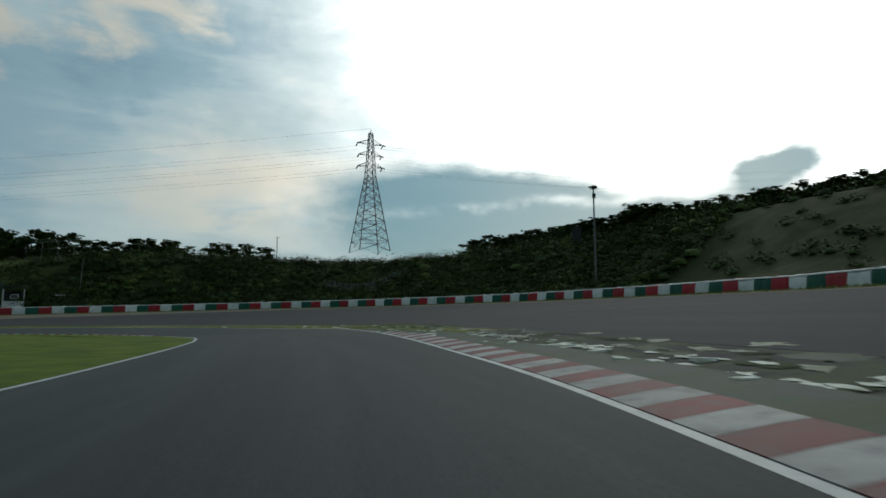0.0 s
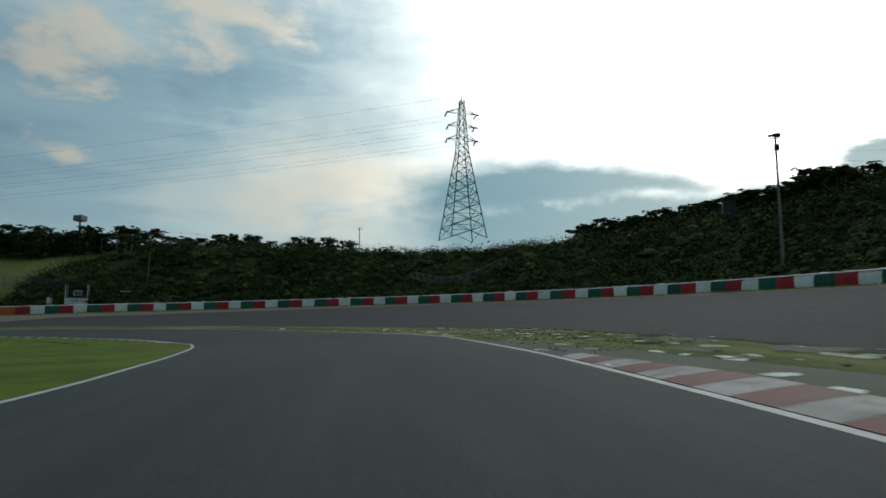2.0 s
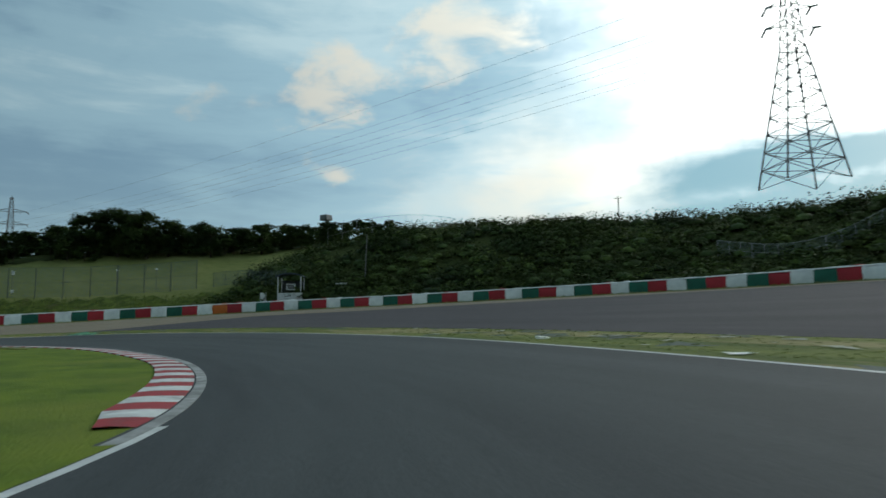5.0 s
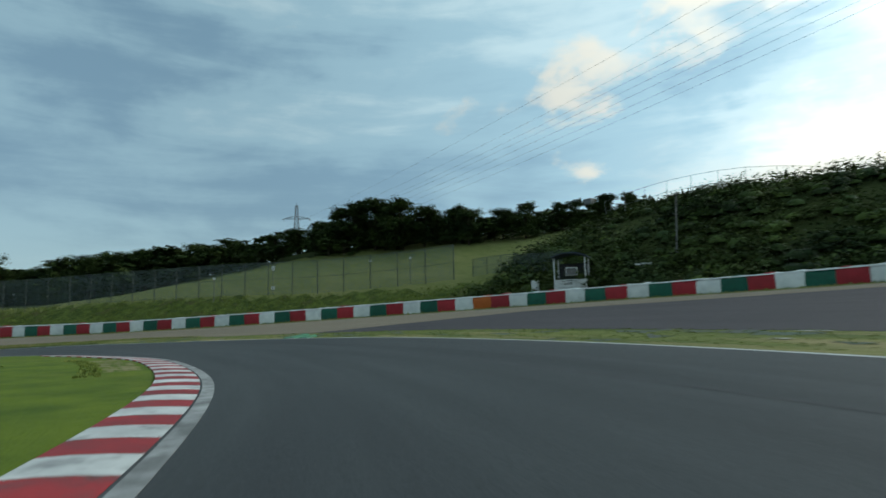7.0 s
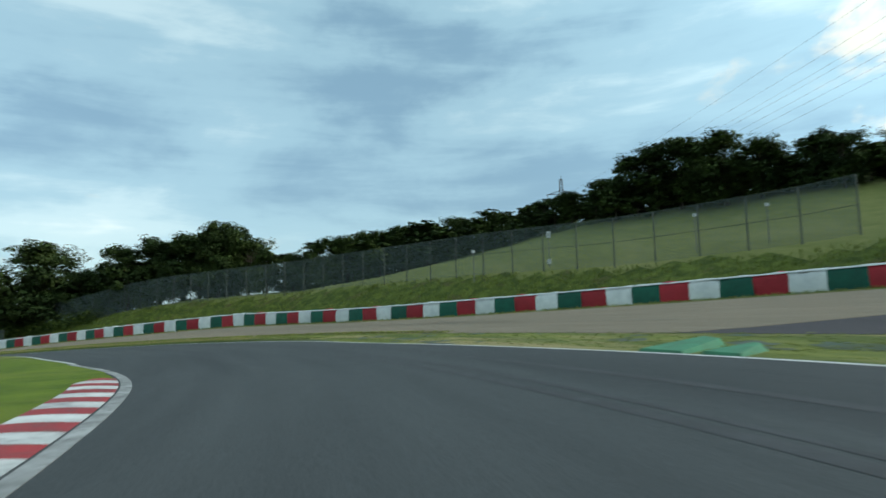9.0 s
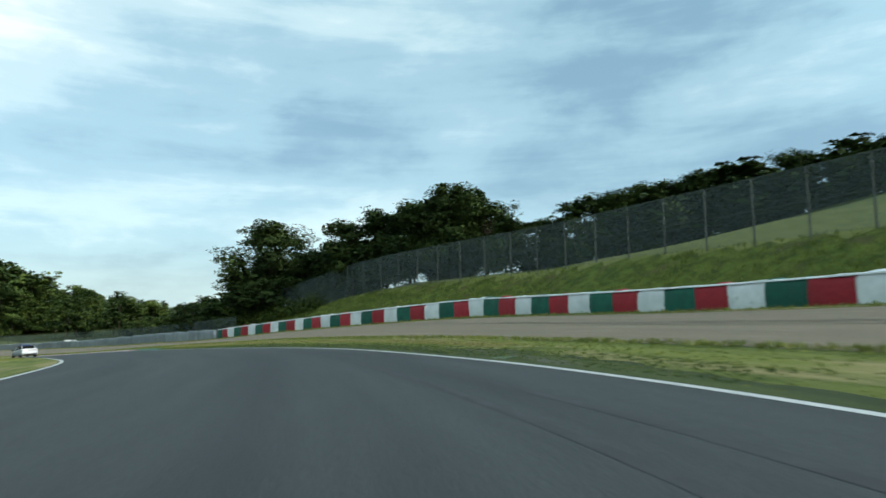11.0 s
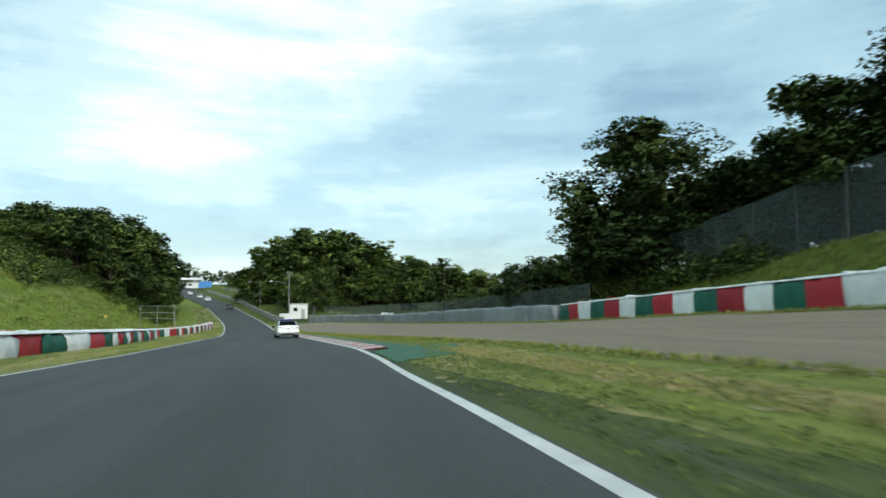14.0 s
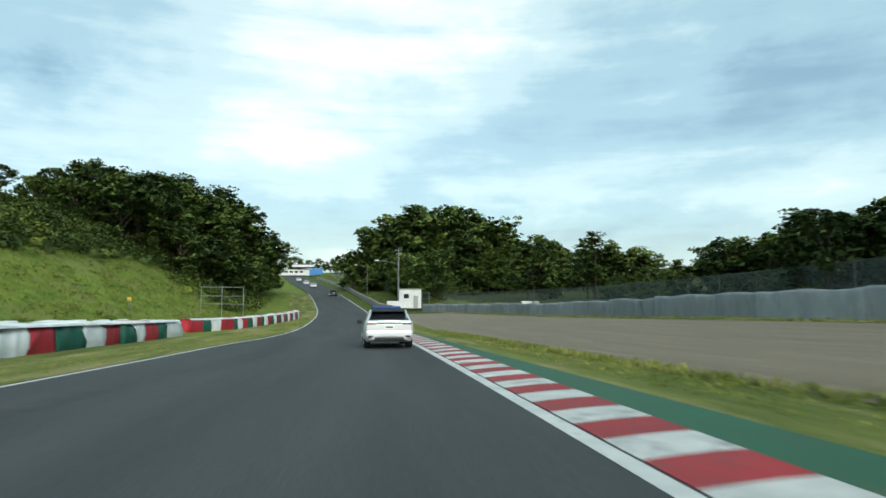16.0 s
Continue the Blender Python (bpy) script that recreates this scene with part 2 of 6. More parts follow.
ASPHALT = material("asphalt", (0.043, 0.047, 0.048), 0.82, second=(0.058, 0.063, 0.064), scale=1.0, contrast=(0.36, 0.66), third=(0.034, 0.037, 0.039), third_scale=0.45,
                   third_amount=(0.50, 0.72), bump=0.004, bump_scale=130.0, spec=0.2, streak=(0.06, 0.75))
RUNOFF = material("runoff_asphalt", (0.049, 0.045, 0.049), 0.9, second=(0.064, 0.058, 0.062), scale=0.9, third=(0.042, 0.039, 0.042), third_scale=0.4, third_amount=(0.52, 0.72),
                  bump=0.006, bump_scale=90.0, spec=0.15, streak=(0.08, 0.5))
LAWN = material("lawn", (0.060, 0.100, 0.006), 0.9, second=(0.120, 0.160, 0.010), scale=0.7, contrast=(0.36, 0.64), third=(0.150, 0.165, 0.022), third_scale=0.18,
                third_amount=(0.5, 0.72), bump=0.04, bump_scale=22.0, spec=0.2)
ROUGH_GRASS = material("rough_grass", (0.075, 0.098, 0.020), 0.92, second=(0.150, 0.165, 0.036), scale=0.9, contrast=(0.40, 0.60), third=(0.245, 0.205, 0.090), third_scale=0.55,
                       third_amount=(0.50, 0.62), bump=0.05, bump_scale=14.0, spec=0.2, streak=(0.16, 1.0))
MEADOW = material("meadow_grass", (0.085, 0.135, 0.018), 0.92, second=(0.165, 0.205, 0.032), scale=0.8, contrast=(0.4, 0.62), third=(0.155, 0.165, 0.045), third_scale=0.3,
                  third_amount=(0.5, 0.62), bump=0.08, bump_scale=6.0, spec=0.15)
SLOPE_GRASS = material("mown_slope_grass", (0.108, 0.124, 0.034), 0.92, second=(0.148, 0.156, 0.048), scale=0.8, third=(0.175, 0.175, 0.065), third_scale=0.13,
                       third_amount=(0.5, 0.72), bump=0.04, bump_scale=10.0, spec=0.15, stretch=(0.6, 1.4, 1.0))
GUTTER = material("gutter_concrete", (0.34, 0.34, 0.33), 0.85, second=(0.15, 0.15, 0.145), scale=1.4, third=(0.10, 0.10, 0.095), third_scale=3.0, third_amount=(0.5, 0.8), bump=0.004, bump_scale=50.0)
BROKEN = material("broken_tarmac", (0.060, 0.060, 0.054), 0.9, second=(0.085, 0.095, 0.050), scale=1.3, third=(0.05, 0.048, 0.048), third_scale=0.6, third_amount=(0.45, 0.6), bump=0.02, bump_scale=18.0, spec=0.15)
SLAB = material("broken_painted_concrete", (0.40, 0.39, 0.33), 0.85, second=(0.27, 0.28, 0.18), scale=1.8, third=(0.14, 0.14, 0.11), third_scale=3.5, third_amount=(0.52, 0.66), bump=0.01, bump_scale=30.0, vary=0.2, island=True)
# grass of the hill facing away from the sun, its shade put into the colour
HILL_GRASS = material("backlit_hill_grass", (0.046, 0.054, 0.024), 0.95, second=(0.078, 0.080, 0.040), scale=0.6, third=(0.034, 0.044, 0.016), third_scale=0.14, third_amount=(0.48, 0.62), bump=0.05, bump_scale=8.0, spec=0.1)
UNDERGROWTH = material("undergrowth", (0.030, 0.042, 0.012), 0.95, second=(0.052, 0.062, 0.018), scale=0.4, bump=0.06, bump_scale=8.0, spec=0.1)
GRAVEL = material("gravel", (0.205, 0.168, 0.122), 0.95, second=(0.165, 0.136, 0.100), scale=0.9, third=(0.245, 0.210, 0.155), third_scale=1.8, third_amount=(0.5, 0.75),
                  bump=0.03, bump_scale=45.0, spec=0.2, streak=(0.10, 1.1))
WHITE_LINE = material("line_paint", (0.52, 0.52, 0.50), 0.6, second=(0.40, 0.40, 0.39), scale=2.5, third=(0.20, 0.20, 0.20), third_scale=5.0,
                      third_amount=(0.62, 0.76), bump=0.002, bump_scale=120.0)
KERB_WHITE = material("kerb_white", (0.56, 0.56, 0.53), 0.6, second=(0.40, 0.40, 0.385), scale=1.6, third=(0.19, 0.185, 0.18), third_scale=2.4,
                      third_amount=(0.52, 0.76), bump=0.003, bump_scale=70.0, vary=0.10)
KERB_RED = material("kerb_red", (0.32, 0.020, 0.022), 0.6, second=(0.23, 0.022, 0.024), scale=1.6, third=(0.11, 0.045, 0.042), third_scale=2.2,
                    third_amount=(0.52, 0.76), bump=0.003, bump_scale=70.0, vary=0.12)
BROKEN_WHITE = material("broken_white_paint", (0.80, 0.79, 0.73), 0.8, second=(0.60, 0.59, 0.48), scale=2.2, third=(0.20, 0.20, 0.14), third_scale=5.0, third_amount=(0.56, 0.70), bump=0.01, bump_scale=40.0, vary=0.2, island=True)
OLD_WHITE = material("worn_kerb_white", (0.36, 0.35, 0.33), 0.7, second=(0.26, 0.25, 0.24), scale=1.6, third=(0.12, 0.11, 0.11), third_scale=2.0,
                     third_amount=(0.50, 0.75), bump=0.003, bump_scale=70.0, vary=0.12)
OLD_RED = material("worn_kerb_red", (0.19, 0.034, 0.036), 0.7, second=(0.14, 0.045, 0.045), scale=1.6, third=(0.11, 0.09, 0.085), third_scale=2.0,
                   third_amount=(0.50, 0.75), bump=0.003, bump_scale=70.0, vary=0.12)
GREEN_PAINT = material("green_paint", (0.014, 0.092, 0.046), 0.65, second=(0.024, 0.078, 0.042), scale=0.9, third=(0.055, 0.080, 0.050), third_scale=0.8,
                       third_amount=(0.55, 0.75), bump=0.003, bump_scale=80.0)
BRIGHT_GREEN = material("fresh_green_paint", (0.06, 0.22, 0.12), 0.7, second=(0.06, 0.16, 0.09), scale=2.0, bump=0.004, bump_scale=60.0)
THIN_GRASS = material("thin_dark_grass", (0.040, 0.052, 0.024), 0.92, second=(0.066, 0.084, 0.028), scale=1.2, contrast=(0.42, 0.60), third=(0.085, 0.088, 0.062), third_scale=1.0, third_amount=(0.56, 0.70),
                      bump=0.03, bump_scale=20.0, spec=0.15, streak=(0.14, 1.3))
SKID = material("rubbered_asphalt", (0.044, 0.045, 0.047), 0.8, second=(0.054, 0.056, 0.059), scale=1.6, contrast=(0.45, 0.62), bump=0.003, bump_scale=130.0, spec=0.2)
RAKED = material("raked_gravel", (0.165, 0.145, 0.112), 0.95, second=(0.205, 0.178, 0.135), scale=1.2, bump=0.03, bump_scale=40.0, spec=0.2)
PALE_GREEN = material("pale_green_paint", (0.13, 0.20, 0.14), 0.8, second=(0.08, 0.11, 0.07), scale=2.0, bump=0.01, bump_scale=30.0)
WORN_GREEN = material("worn_green_paint", (0.055, 0.085, 0.060), 0.8, second=(0.085, 0.085, 0.075), scale=0.7, third=(0.06, 0.075, 0.03), third_scale=0.5,
                      third_amount=(0.45, 0.65), bump=0.006, bump_scale=60.0)
CONCRETE = material("concrete", (0.34, 0.33, 0.31), 0.85, second=(0.26, 0.255, 0.24), scale=1.5, bump=0.004, bump_scale=50.0)
CANVAS_WHITE = material("canvas_white", (0.72, 0.73, 0.72), 0.55, second=(0.58, 0.60, 0.60), scale=1.2, third=(0.33, 0.33, 0.31), third_scale=2.2,
                        third_amount=(0.62, 0.85), bump=0.03, bump_scale=3.0, vary=0.08)
CANVAS_RED = material("canvas_red", (0.36, 0.024, 0.034), 0.55, second=(0.28, 0.022, 0.030), scale=1.2, bump=0.03, bump_scale=3.0, vary=0.15)
CANVAS_GREEN = material("canvas_green", (0.012, 0.105, 0.070), 0.55, second=(0.012, 0.075, 0.052), scale=1.2, bump=0.03, bump_scale=3.0, vary=0.15)
CANVAS_ORANGE = material("canvas_orange", (0.50, 0.12, 0.02), 0.55, second=(0.42, 0.10, 0.02), scale=1.2, bump=0.03, bump_scale=3.0)
TARP_GREY = material("tarp_grey", (0.20, 0.225, 0.235), 0.5, second=(0.155, 0.175, 0.185), scale=0.8, third=(0.28, 0.30, 0.31), third_scale=0.6,
                     third_amount=(0.55, 0.75), bump=0.10, bump_scale=2.2, vary=0.16, stretch=(1, 1, 0.5))
STEEL = material("galvanised_steel", (0.30, 0.31, 0.32), 0.5, 0.6, second=(0.24, 0.25, 0.26), scale=3.0)
PYLON = material("pylon_steel", (0.16, 0.17, 0.175), 0.6, 0.4, second=(0.12, 0.125, 0.13), scale=0.8)
WIRE = material("dark_wire", (0.16, 0.17, 0.18), 0.6, 0.3)
POST = material("fence_post_steel", (0.060, 0.075, 0.064), 0.6, 0.2, second=(0.085, 0.095, 0.085), scale=2.0)
POLE = material("grey_pole", (0.17, 0.17, 0.165), 0.7, second=(0.13, 0.13, 0.125), scale=2.0)
NET = net_material("fence_net", (0.085, 0.115, 0.112), 0.06, 0.16)
HUT_WHITE = material("hut_white_paint", (0.62, 0.63, 0.62), 0.6, second=(0.52, 0.53, 0.52), scale=1.0)
BANK_GRASS = material("overgrown_bank_grass", (0.040, 0.058, 0.011), 0.92, second=(0.095, 0.120, 0.022), scale=0.9, contrast=(0.40, 0.62), third=(0.085, 0.075, 0.030), third_scale=0.35,
                      third_amount=(0.55, 0.68), bump=0.08, bump_scale=9.0, spec=0.12)
DARK = material("dark_metal", (0.025, 0.026, 0.028), 0.6)
DARK_GLASS = material("dark_glass", (0.012, 0.014, 0.016), 0.06, spec=0.8)
HUT_ROOF = material("blue_grey_roof", (0.035, 0.05, 0.075), 0.6, second=(0.05, 0.065, 0.09), scale=1.5)
BARK = material("bark", (0.075, 0.055, 0.040), 0.9, second=(0.045, 0.034, 0.026), scale=5.0, bump=0.02, bump_scale=18.0, stretch=(1, 1, 0.25))
LEAF = leaf_material("broadleaf_foliage", (0.034, 0.064, 0.014), (0.118, 0.160, 0.034), 0.16)
LEAF_DARK = leaf_material("dark_foliage", (0.026, 0.048, 0.014), (0.074, 0.108, 0.027), 0.2)
LEAF_BUSH = leaf_material("bush_foliage", (0.016, 0.031, 0.008), (0.068, 0.092, 0.020), 0.11)
LEAF_YELLOW = leaf_material("weed_foliage", (0.090, 0.125, 0.018), (0.190, 0.220, 0.038), 0.5)
BLADE = leaf_material("grass_blades", (0.130, 0.170, 0.024), (0.260, 0.270, 0.070), 0.5)
VERGE_BLADE = leaf_material("verge_blades", (0.080, 0.112, 0.018), (0.150, 0.168, 0.036), 0.5)
DRY = material("dry_grass", (0.26, 0.22, 0.11), 0.95, second=(0.17, 0.17, 0.06), scale=1.2, bump=0.03, bump_scale=20.0)
CAR_SILVER = material("silver_car_paint", (0.60, 0.62, 0.63), 0.32, 0.45, spec=0.5, coat=0.6)
CAR_DARK = material("dark_car_paint", (0.025, 0.028, 0.033), 0.3, coat=0.5)
CAR_WHITE = material("white_car_paint", (0.72, 0.72, 0.72), 0.3, coat=0.5)
RUBBER = material("tyre_rubber", (0.018, 0.018, 0.019), 0.8)
RIM = material("wheel_alloy", (0.42, 0.43, 0.44), 0.35, 0.7)
LENS_RED = material("red_lamp_lens", (0.16, 0.012, 0.012), 0.25)
PLASTIC_BLACK = material("black_plastic", (0.02, 0.02, 0.021), 0.5)
PLATE = material("plate_white", (0.70, 0.70, 0.68), 0.5)
BLUE = material("blue_cladding", (0.05, 0.20, 0.46), 0.5, second=(0.05, 0.17, 0.40), scale=0.5)
YELLOW = material("yellow_paint", (0.60, 0.38, 0.03), 0.6)
BLUE_LAMP = material("blue_lamp_lens", (0.02, 0.05, 0.16), 0.2)


# ---- plan: the line driven, the edges of the track, the barrier; x, y, z in metres ----
def smooth(points, step=1.0):
    """A Catmull-Rom line through the points, sampled every step metres along."""
    p = np.array(points, float)
    p = np.vstack([2 * p[0] - p[1], p, 2 * p[-1] - p[-2]])
    out = []
    for i in range(1, len(p) - 2):
        n = max(2, int(np.linalg.norm(p[i + 1, :2] - p[i, :2]) / 0.25))
        u = np.linspace(0, 1, n, endpoint=False)[:, None]
        a, b, c, d = p[i - 1], p[i], p[i + 1], p[i + 2]
        out.append(0.5 * (2 * b + (c - a) * u + (2 * a - 5 * b + 4 * c - d) * u**2 + (3 * b - a - 3 * c + d) * u**3))
    line = np.vstack(out + [p[-2:-1]])
    s = np.r_[0, np.cumsum(np.linalg.norm(np.diff(line[:, :2], axis=0), axis=1))]
    k = np.arange(0, s[-1], step)
    return k, np.stack([np.interp(k, s, line[:, i]) for i in range(line.shape[1])], 1)


# x, y, level and station of the line driven; the stations are those by which everything along the track is placed
REF = [(19.61, -152.73, -0.76, -117.0), (16.56, -92.81, -0.76, -67.0), (14.52, -52.86, -0.76, -33.7), (13.51, -32.89, -0.76, -17.0), (13.45, -22.87, -0.76, -8.7),
       (12.49, -12.91, -0.76, -0.3), (10.99, -4.17, -0.71, 7.2), (8.76, 5.20, -0.67, 14.9), (5.96, 14.66, -0.58, 22.8), (4.11, 19.50, -0.56, 26.9),
       (1.41, 25.20, -0.64, 32.2), (-1.77, 30.36, -0.78, 37.4), (-5.80, 35.26, -0.92, 42.8), (-11.04, 40.18, -1.01, 48.9), (-21.17, 46.93, -1.06, 59.1),
       (-32.34, 51.33, -1.11, 69.3), (-44.78, 53.77, -1.20, 80.3), (-52.88, 53.95, -1.31, 87.9), (-61.11, 52.96, -1.44, 95.7), (-69.49, 50.90, -1.60, 103.8),
       (-78.06, 47.84, -1.77, 112.3), (-91.10, 41.16, -2.17, 126.0), (-102.17, 32.57, -2.73, 139.6), (-111.52, 22.11, -3.41, 153.7), (-119.85, 10.32, -4.18, 168.0),
       (-123.79, 4.08, -4.60, 175.5), (-136.00, -16.00, -6.05, 199.0), (-152.00, -44.50, -7.75, 231.7), (-174.00, -86.00, -8.50, 278.6), (-200.00, -143.00, -7.10, 341.3),
       (-219.00, -192.00, -5.65, 393.8), (-250.00, -268.00, -3.60, 475.9), (-300.00, -390.00, -0.60, 607.8), (-420.00, -690.00, 1.00, 930.6)]
_, REF_XYZ = smooth(REF)
REF_S = np.maximum.accumulate(REF_XYZ[:, 3] + 1e-4 * np.arange(len(REF_XYZ)))
REF_RATE = np.gradient(REF_S)
_tan = np.gradient(REF_XYZ[:, :2], axis=0)
_tan /= np.linalg.norm(_tan, axis=1)[:, None]
REF_N = np.stack([_tan[:, 1], -_tan[:, 0]], 1)


def table(rows, soften=4):
    """A value that goes gently from row to row."""
    xs, ys = zip(*rows)
    k = np.arange(-140, 620, 0.5)
    v = np.convolve(np.pad(np.interp(k, xs, ys), 4 * soften, mode="edge"), np.hanning(8 * soften + 3)[1:-1] / np.hanning(8 * soften + 3)[1:-1].sum(), "valid")
    return lambda s: np.interp(s, k, v)


EDGE_R = table([(-120, 3), (0, 2.65), (3, 2.89), (6, 3.17), (9, 3.36), (13, 3.52), (16, 3.75), (19, 3.93), (23, 4.05), (26, 4.25), (29, 4.6), (32, 5.2), (35, 5.9), (38, 6.5), (44, 7.2), (50, 7.6),
                (57, 7.8), (63, 7.75), (70, 7.7), (77, 7.45), (81, 7.2), (85, 6.8), (88.5, 6.5), (94, 5.7), (102, 4.8), (112, 4.45), (116.5, 4.22), (118.6, 3.95), (121, 3.65), (123, 3.4), (126, 3.15), (130.4, 2.95),
                (135, 2.6), (138, 2.4), (140, 2.25), (145, 2.1), (150, 1.9), (155, 1.7), (159, 1.66), (162, 1.82), (165, 1.98), (168, 2.06), (182, 2.15), (189, 2.18), (201, 2.25), (225, 2.6), (250, 3.2), (275, 3.75),
                (330, 3.8), (375, 5.2), (445, 6.5), (500, 7)], 2)
EDGE_L = table([(-120, -7), (0, -6), (9, -5.57), (15, -5.45), (18.4, -5.15), (22, -4.85), (26, -4.65), (29, -4.55), (33, -4.45), (35, -4.34), (36.5, -4.16), (39, -3.79), (43.3, -2.8), (47, -1.85), (50, -1.4), (53, -1.18),
                (57.4, -1.2), (60, -1.25), (63.5, -1.42), (67, -1.4), (70, -1.4), (73.5, -1.5), (75.3, -1.66), (77.5, -1.8), (80, -2), (82.5, -2.3), (85.2, -2.58), (88, -2.92), (91, -3.25), (94, -3.5), (96, -3.8), (100, -4.55),
                (103.6, -5.4), (107, -6.3), (112, -7), (125, -7.8), (145, -8.2), (162, -7.4), (175, -6.6), (188, -6.35), (196, -6.14), (203, -5.75), (210, -5.1), (222, -4.5), (234, -4.1), (252, -3.85), (275, -3.8), (500, -3.6)], 2)
BANK = table([(-120, 0.03), (0, 0.05), (30, 0.065), (100, 0.065), (135, 0.03), (160, 0.012), (500, 0.0)])
# outer barrier: x, y, foot, top
BARRIER = [(19.8, -123.2, 2.00, 2.90), (32.1, -53.1, 2.00, 2.90), (37.4, -7.7, 2.00, 2.90), (37.0, 23.3, 2.27, 3.21), (35.8, 34.9, 2.46, 3.42), (33.3, 46.1, 2.59, 3.58),
           (29.6, 56.6, 2.65, 3.69), (24.9, 66.6, 2.69, 3.75), (18.4, 75.8, 2.70, 3.77), (9.8, 83.5, 2.63, 3.73), (0.4, 89.7, 2.51, 3.64), (-9.7, 93.4, 2.34, 3.48),
           (-20.2, 94.0, 2.11, 3.25), (-31.2, 93.4, 1.86, 2.99), (-42.6, 92.2, 1.59, 2.73), (-54.1, 89.9, 1.32, 2.48), (-65.5, 86.5, 0.95, 2.18), (-75.7, 80.8, 0.50, 1.77),
           (-85.5, 73.9, 0.03, 1.31), (-95.0, 66.6, -0.41, 0.88), (-104.3, 59.0, -0.79, 0.48), (-113.5, 51.2, -1.03, 0.25), (-122.4, 43.0, -1.34, 0.07), (-129.6, 33.5, -2.00, -0.59),
           (-140.1, 19.4, -3.09, -1.74), (-152.3, 1.0, -4.78, -3.42)]
_, BAR_LINE = smooth(BARRIER, 0.5)
TARP = [(-152, 1.25, -4.75, -3.4), (-160.1, -14.4, -5.7, -4.3), (-168, -30, -6.7, -5.4), (-174, -44, -7.4, -6.2), (-179, -60, -8.1, -6.95), (-181, -74, -8.5, -7.5)]
_, TARP_LINE = smooth(TARP, 0.5)
OUTER = np.vstack([BAR_LINE, TARP_LINE[1:], [[-196, -112, -8.0, -7], [-212, -146, -7.0, -6], [-232, -190, -5.5, -4], [-262, -266, -3.5, 0], [-312, -390, -0.5, 2], [-430, -690, 1, 2]]])
_fine = np.linspace(0, len(OUTER) - 1, 4 * len(OUTER))
OUTER = np.stack([np.interp(_fine, np.arange(len(OUTER)), OUTER[:, i]) for i in range(4)], 1)


def nearest(x, y, line):
    """Index of the nearest sample of a line, for arrays of points."""
    x, y = np.ravel(x), np.ravel(y)
    best = np.empty(len(x), int)
    for i in range(0, len(x), 4000):
        dx = x[i:i + 4000, None] - line[None, :, 0]
        dy = y[i:i + 4000, None] - line[None, :, 1]
        best[i:i + 4000] = np.argmin(dx * dx + dy * dy, 1)
    return best


def track_coords(x, y):
    """Metres along the line driven, and metres to its right."""
    i = nearest(x, y, REF_XYZ)
    x, y = np.ravel(x), np.ravel(y)
    dx, dy = x - REF_XYZ[i, 0], y - REF_XYZ[i, 1]
    t = _tan[i]
    along = dx * t[:, 0] + dy * t[:, 1]
    return REF_S[i] + np.clip(along, -0.6, 0.6) * REF_RATE[i], dx * REF_N[i, 0] + dy * REF_N[i, 1]


def _outer_distance():
    """Distance from the line driven to the outer barrier, square to the line."""
    out = []
    for p, n in zip(REF_XYZ[:, :2], REF_N):
        rel = OUTER[:, :2] - p
        side, on = rel @ n, np.abs(rel @ np.array([-n[1], n[0]]))
        ok = (side > 1.0) & (on < 3.0) & (side < 90)
        out.append(side[ok].min() if ok.any() else np.nan)
    out = np.array(out)
    good = ~np.isnan(out)
    return np.interp(np.arange(len(out)), np.flatnonzero(good), out[good])


OUT_D = _outer_distance()
OUT_D = np.convolve(np.pad(OUT_D, 4, mode="edge"), np.ones(9) / 9, "valid")
OUT_I = nearest(REF_XYZ[:, 0] + REF_N[:, 0] * OUT_D, REF_XYZ[:, 1] + REF_N[:, 1] * OUT_D, OUTER)
OUT_Z = np.convolve(np.pad(OUTER[OUT_I, 2], 4, mode="edge"), np.ones(9) / 9, "valid")
outer_d = lambda s: np.interp(s, REF_S, OUT_D)
ref_z = lambda s: np.interp(s, REF_S, REF_XYZ[:, 2])
HILL = table([(-120, 8.54), (5, 9.74), (20, 11.86), (32, 12.04), (42, 11.6), (50, 10.9), (57, 10.2), (65, 9.63), (78, 10.92), (88.5, 12.71), (92.5, 11.65), (95.5, 7.6), (99.5, 3.75), (112, 3.82), (125, 4.68), (150, 4.4), (158, 4.7), (170, 4.8), (180, 3.8), (190, 2.9), (204, 1.4), (214, 1), (500, 1)])
HILL_RUN = table([(-120, 40.8), (5, 38.12), (20, 30.29), (35, 22.77), (65, 25.41), (90, 23.1), (95.5, 15.38), (99.5, 10.32), (500, 9)])
FAR_RISE = table([(-120, 0.05), (55, 0.04), (88, 0.03), (92.5, 0.08), (97.5, 0.33), (114, 0.34), (128, 0.31), (136, 0.22), (150, 0.06), (165, 0.03), (500, 0.03)])
LEFT_HILL = table([(-120, 0.0), (112, 0.0), (150, 8.0), (190, 11.0), (230, 12.0), (260, 13.0), (330, 8.0), (500, 6)])


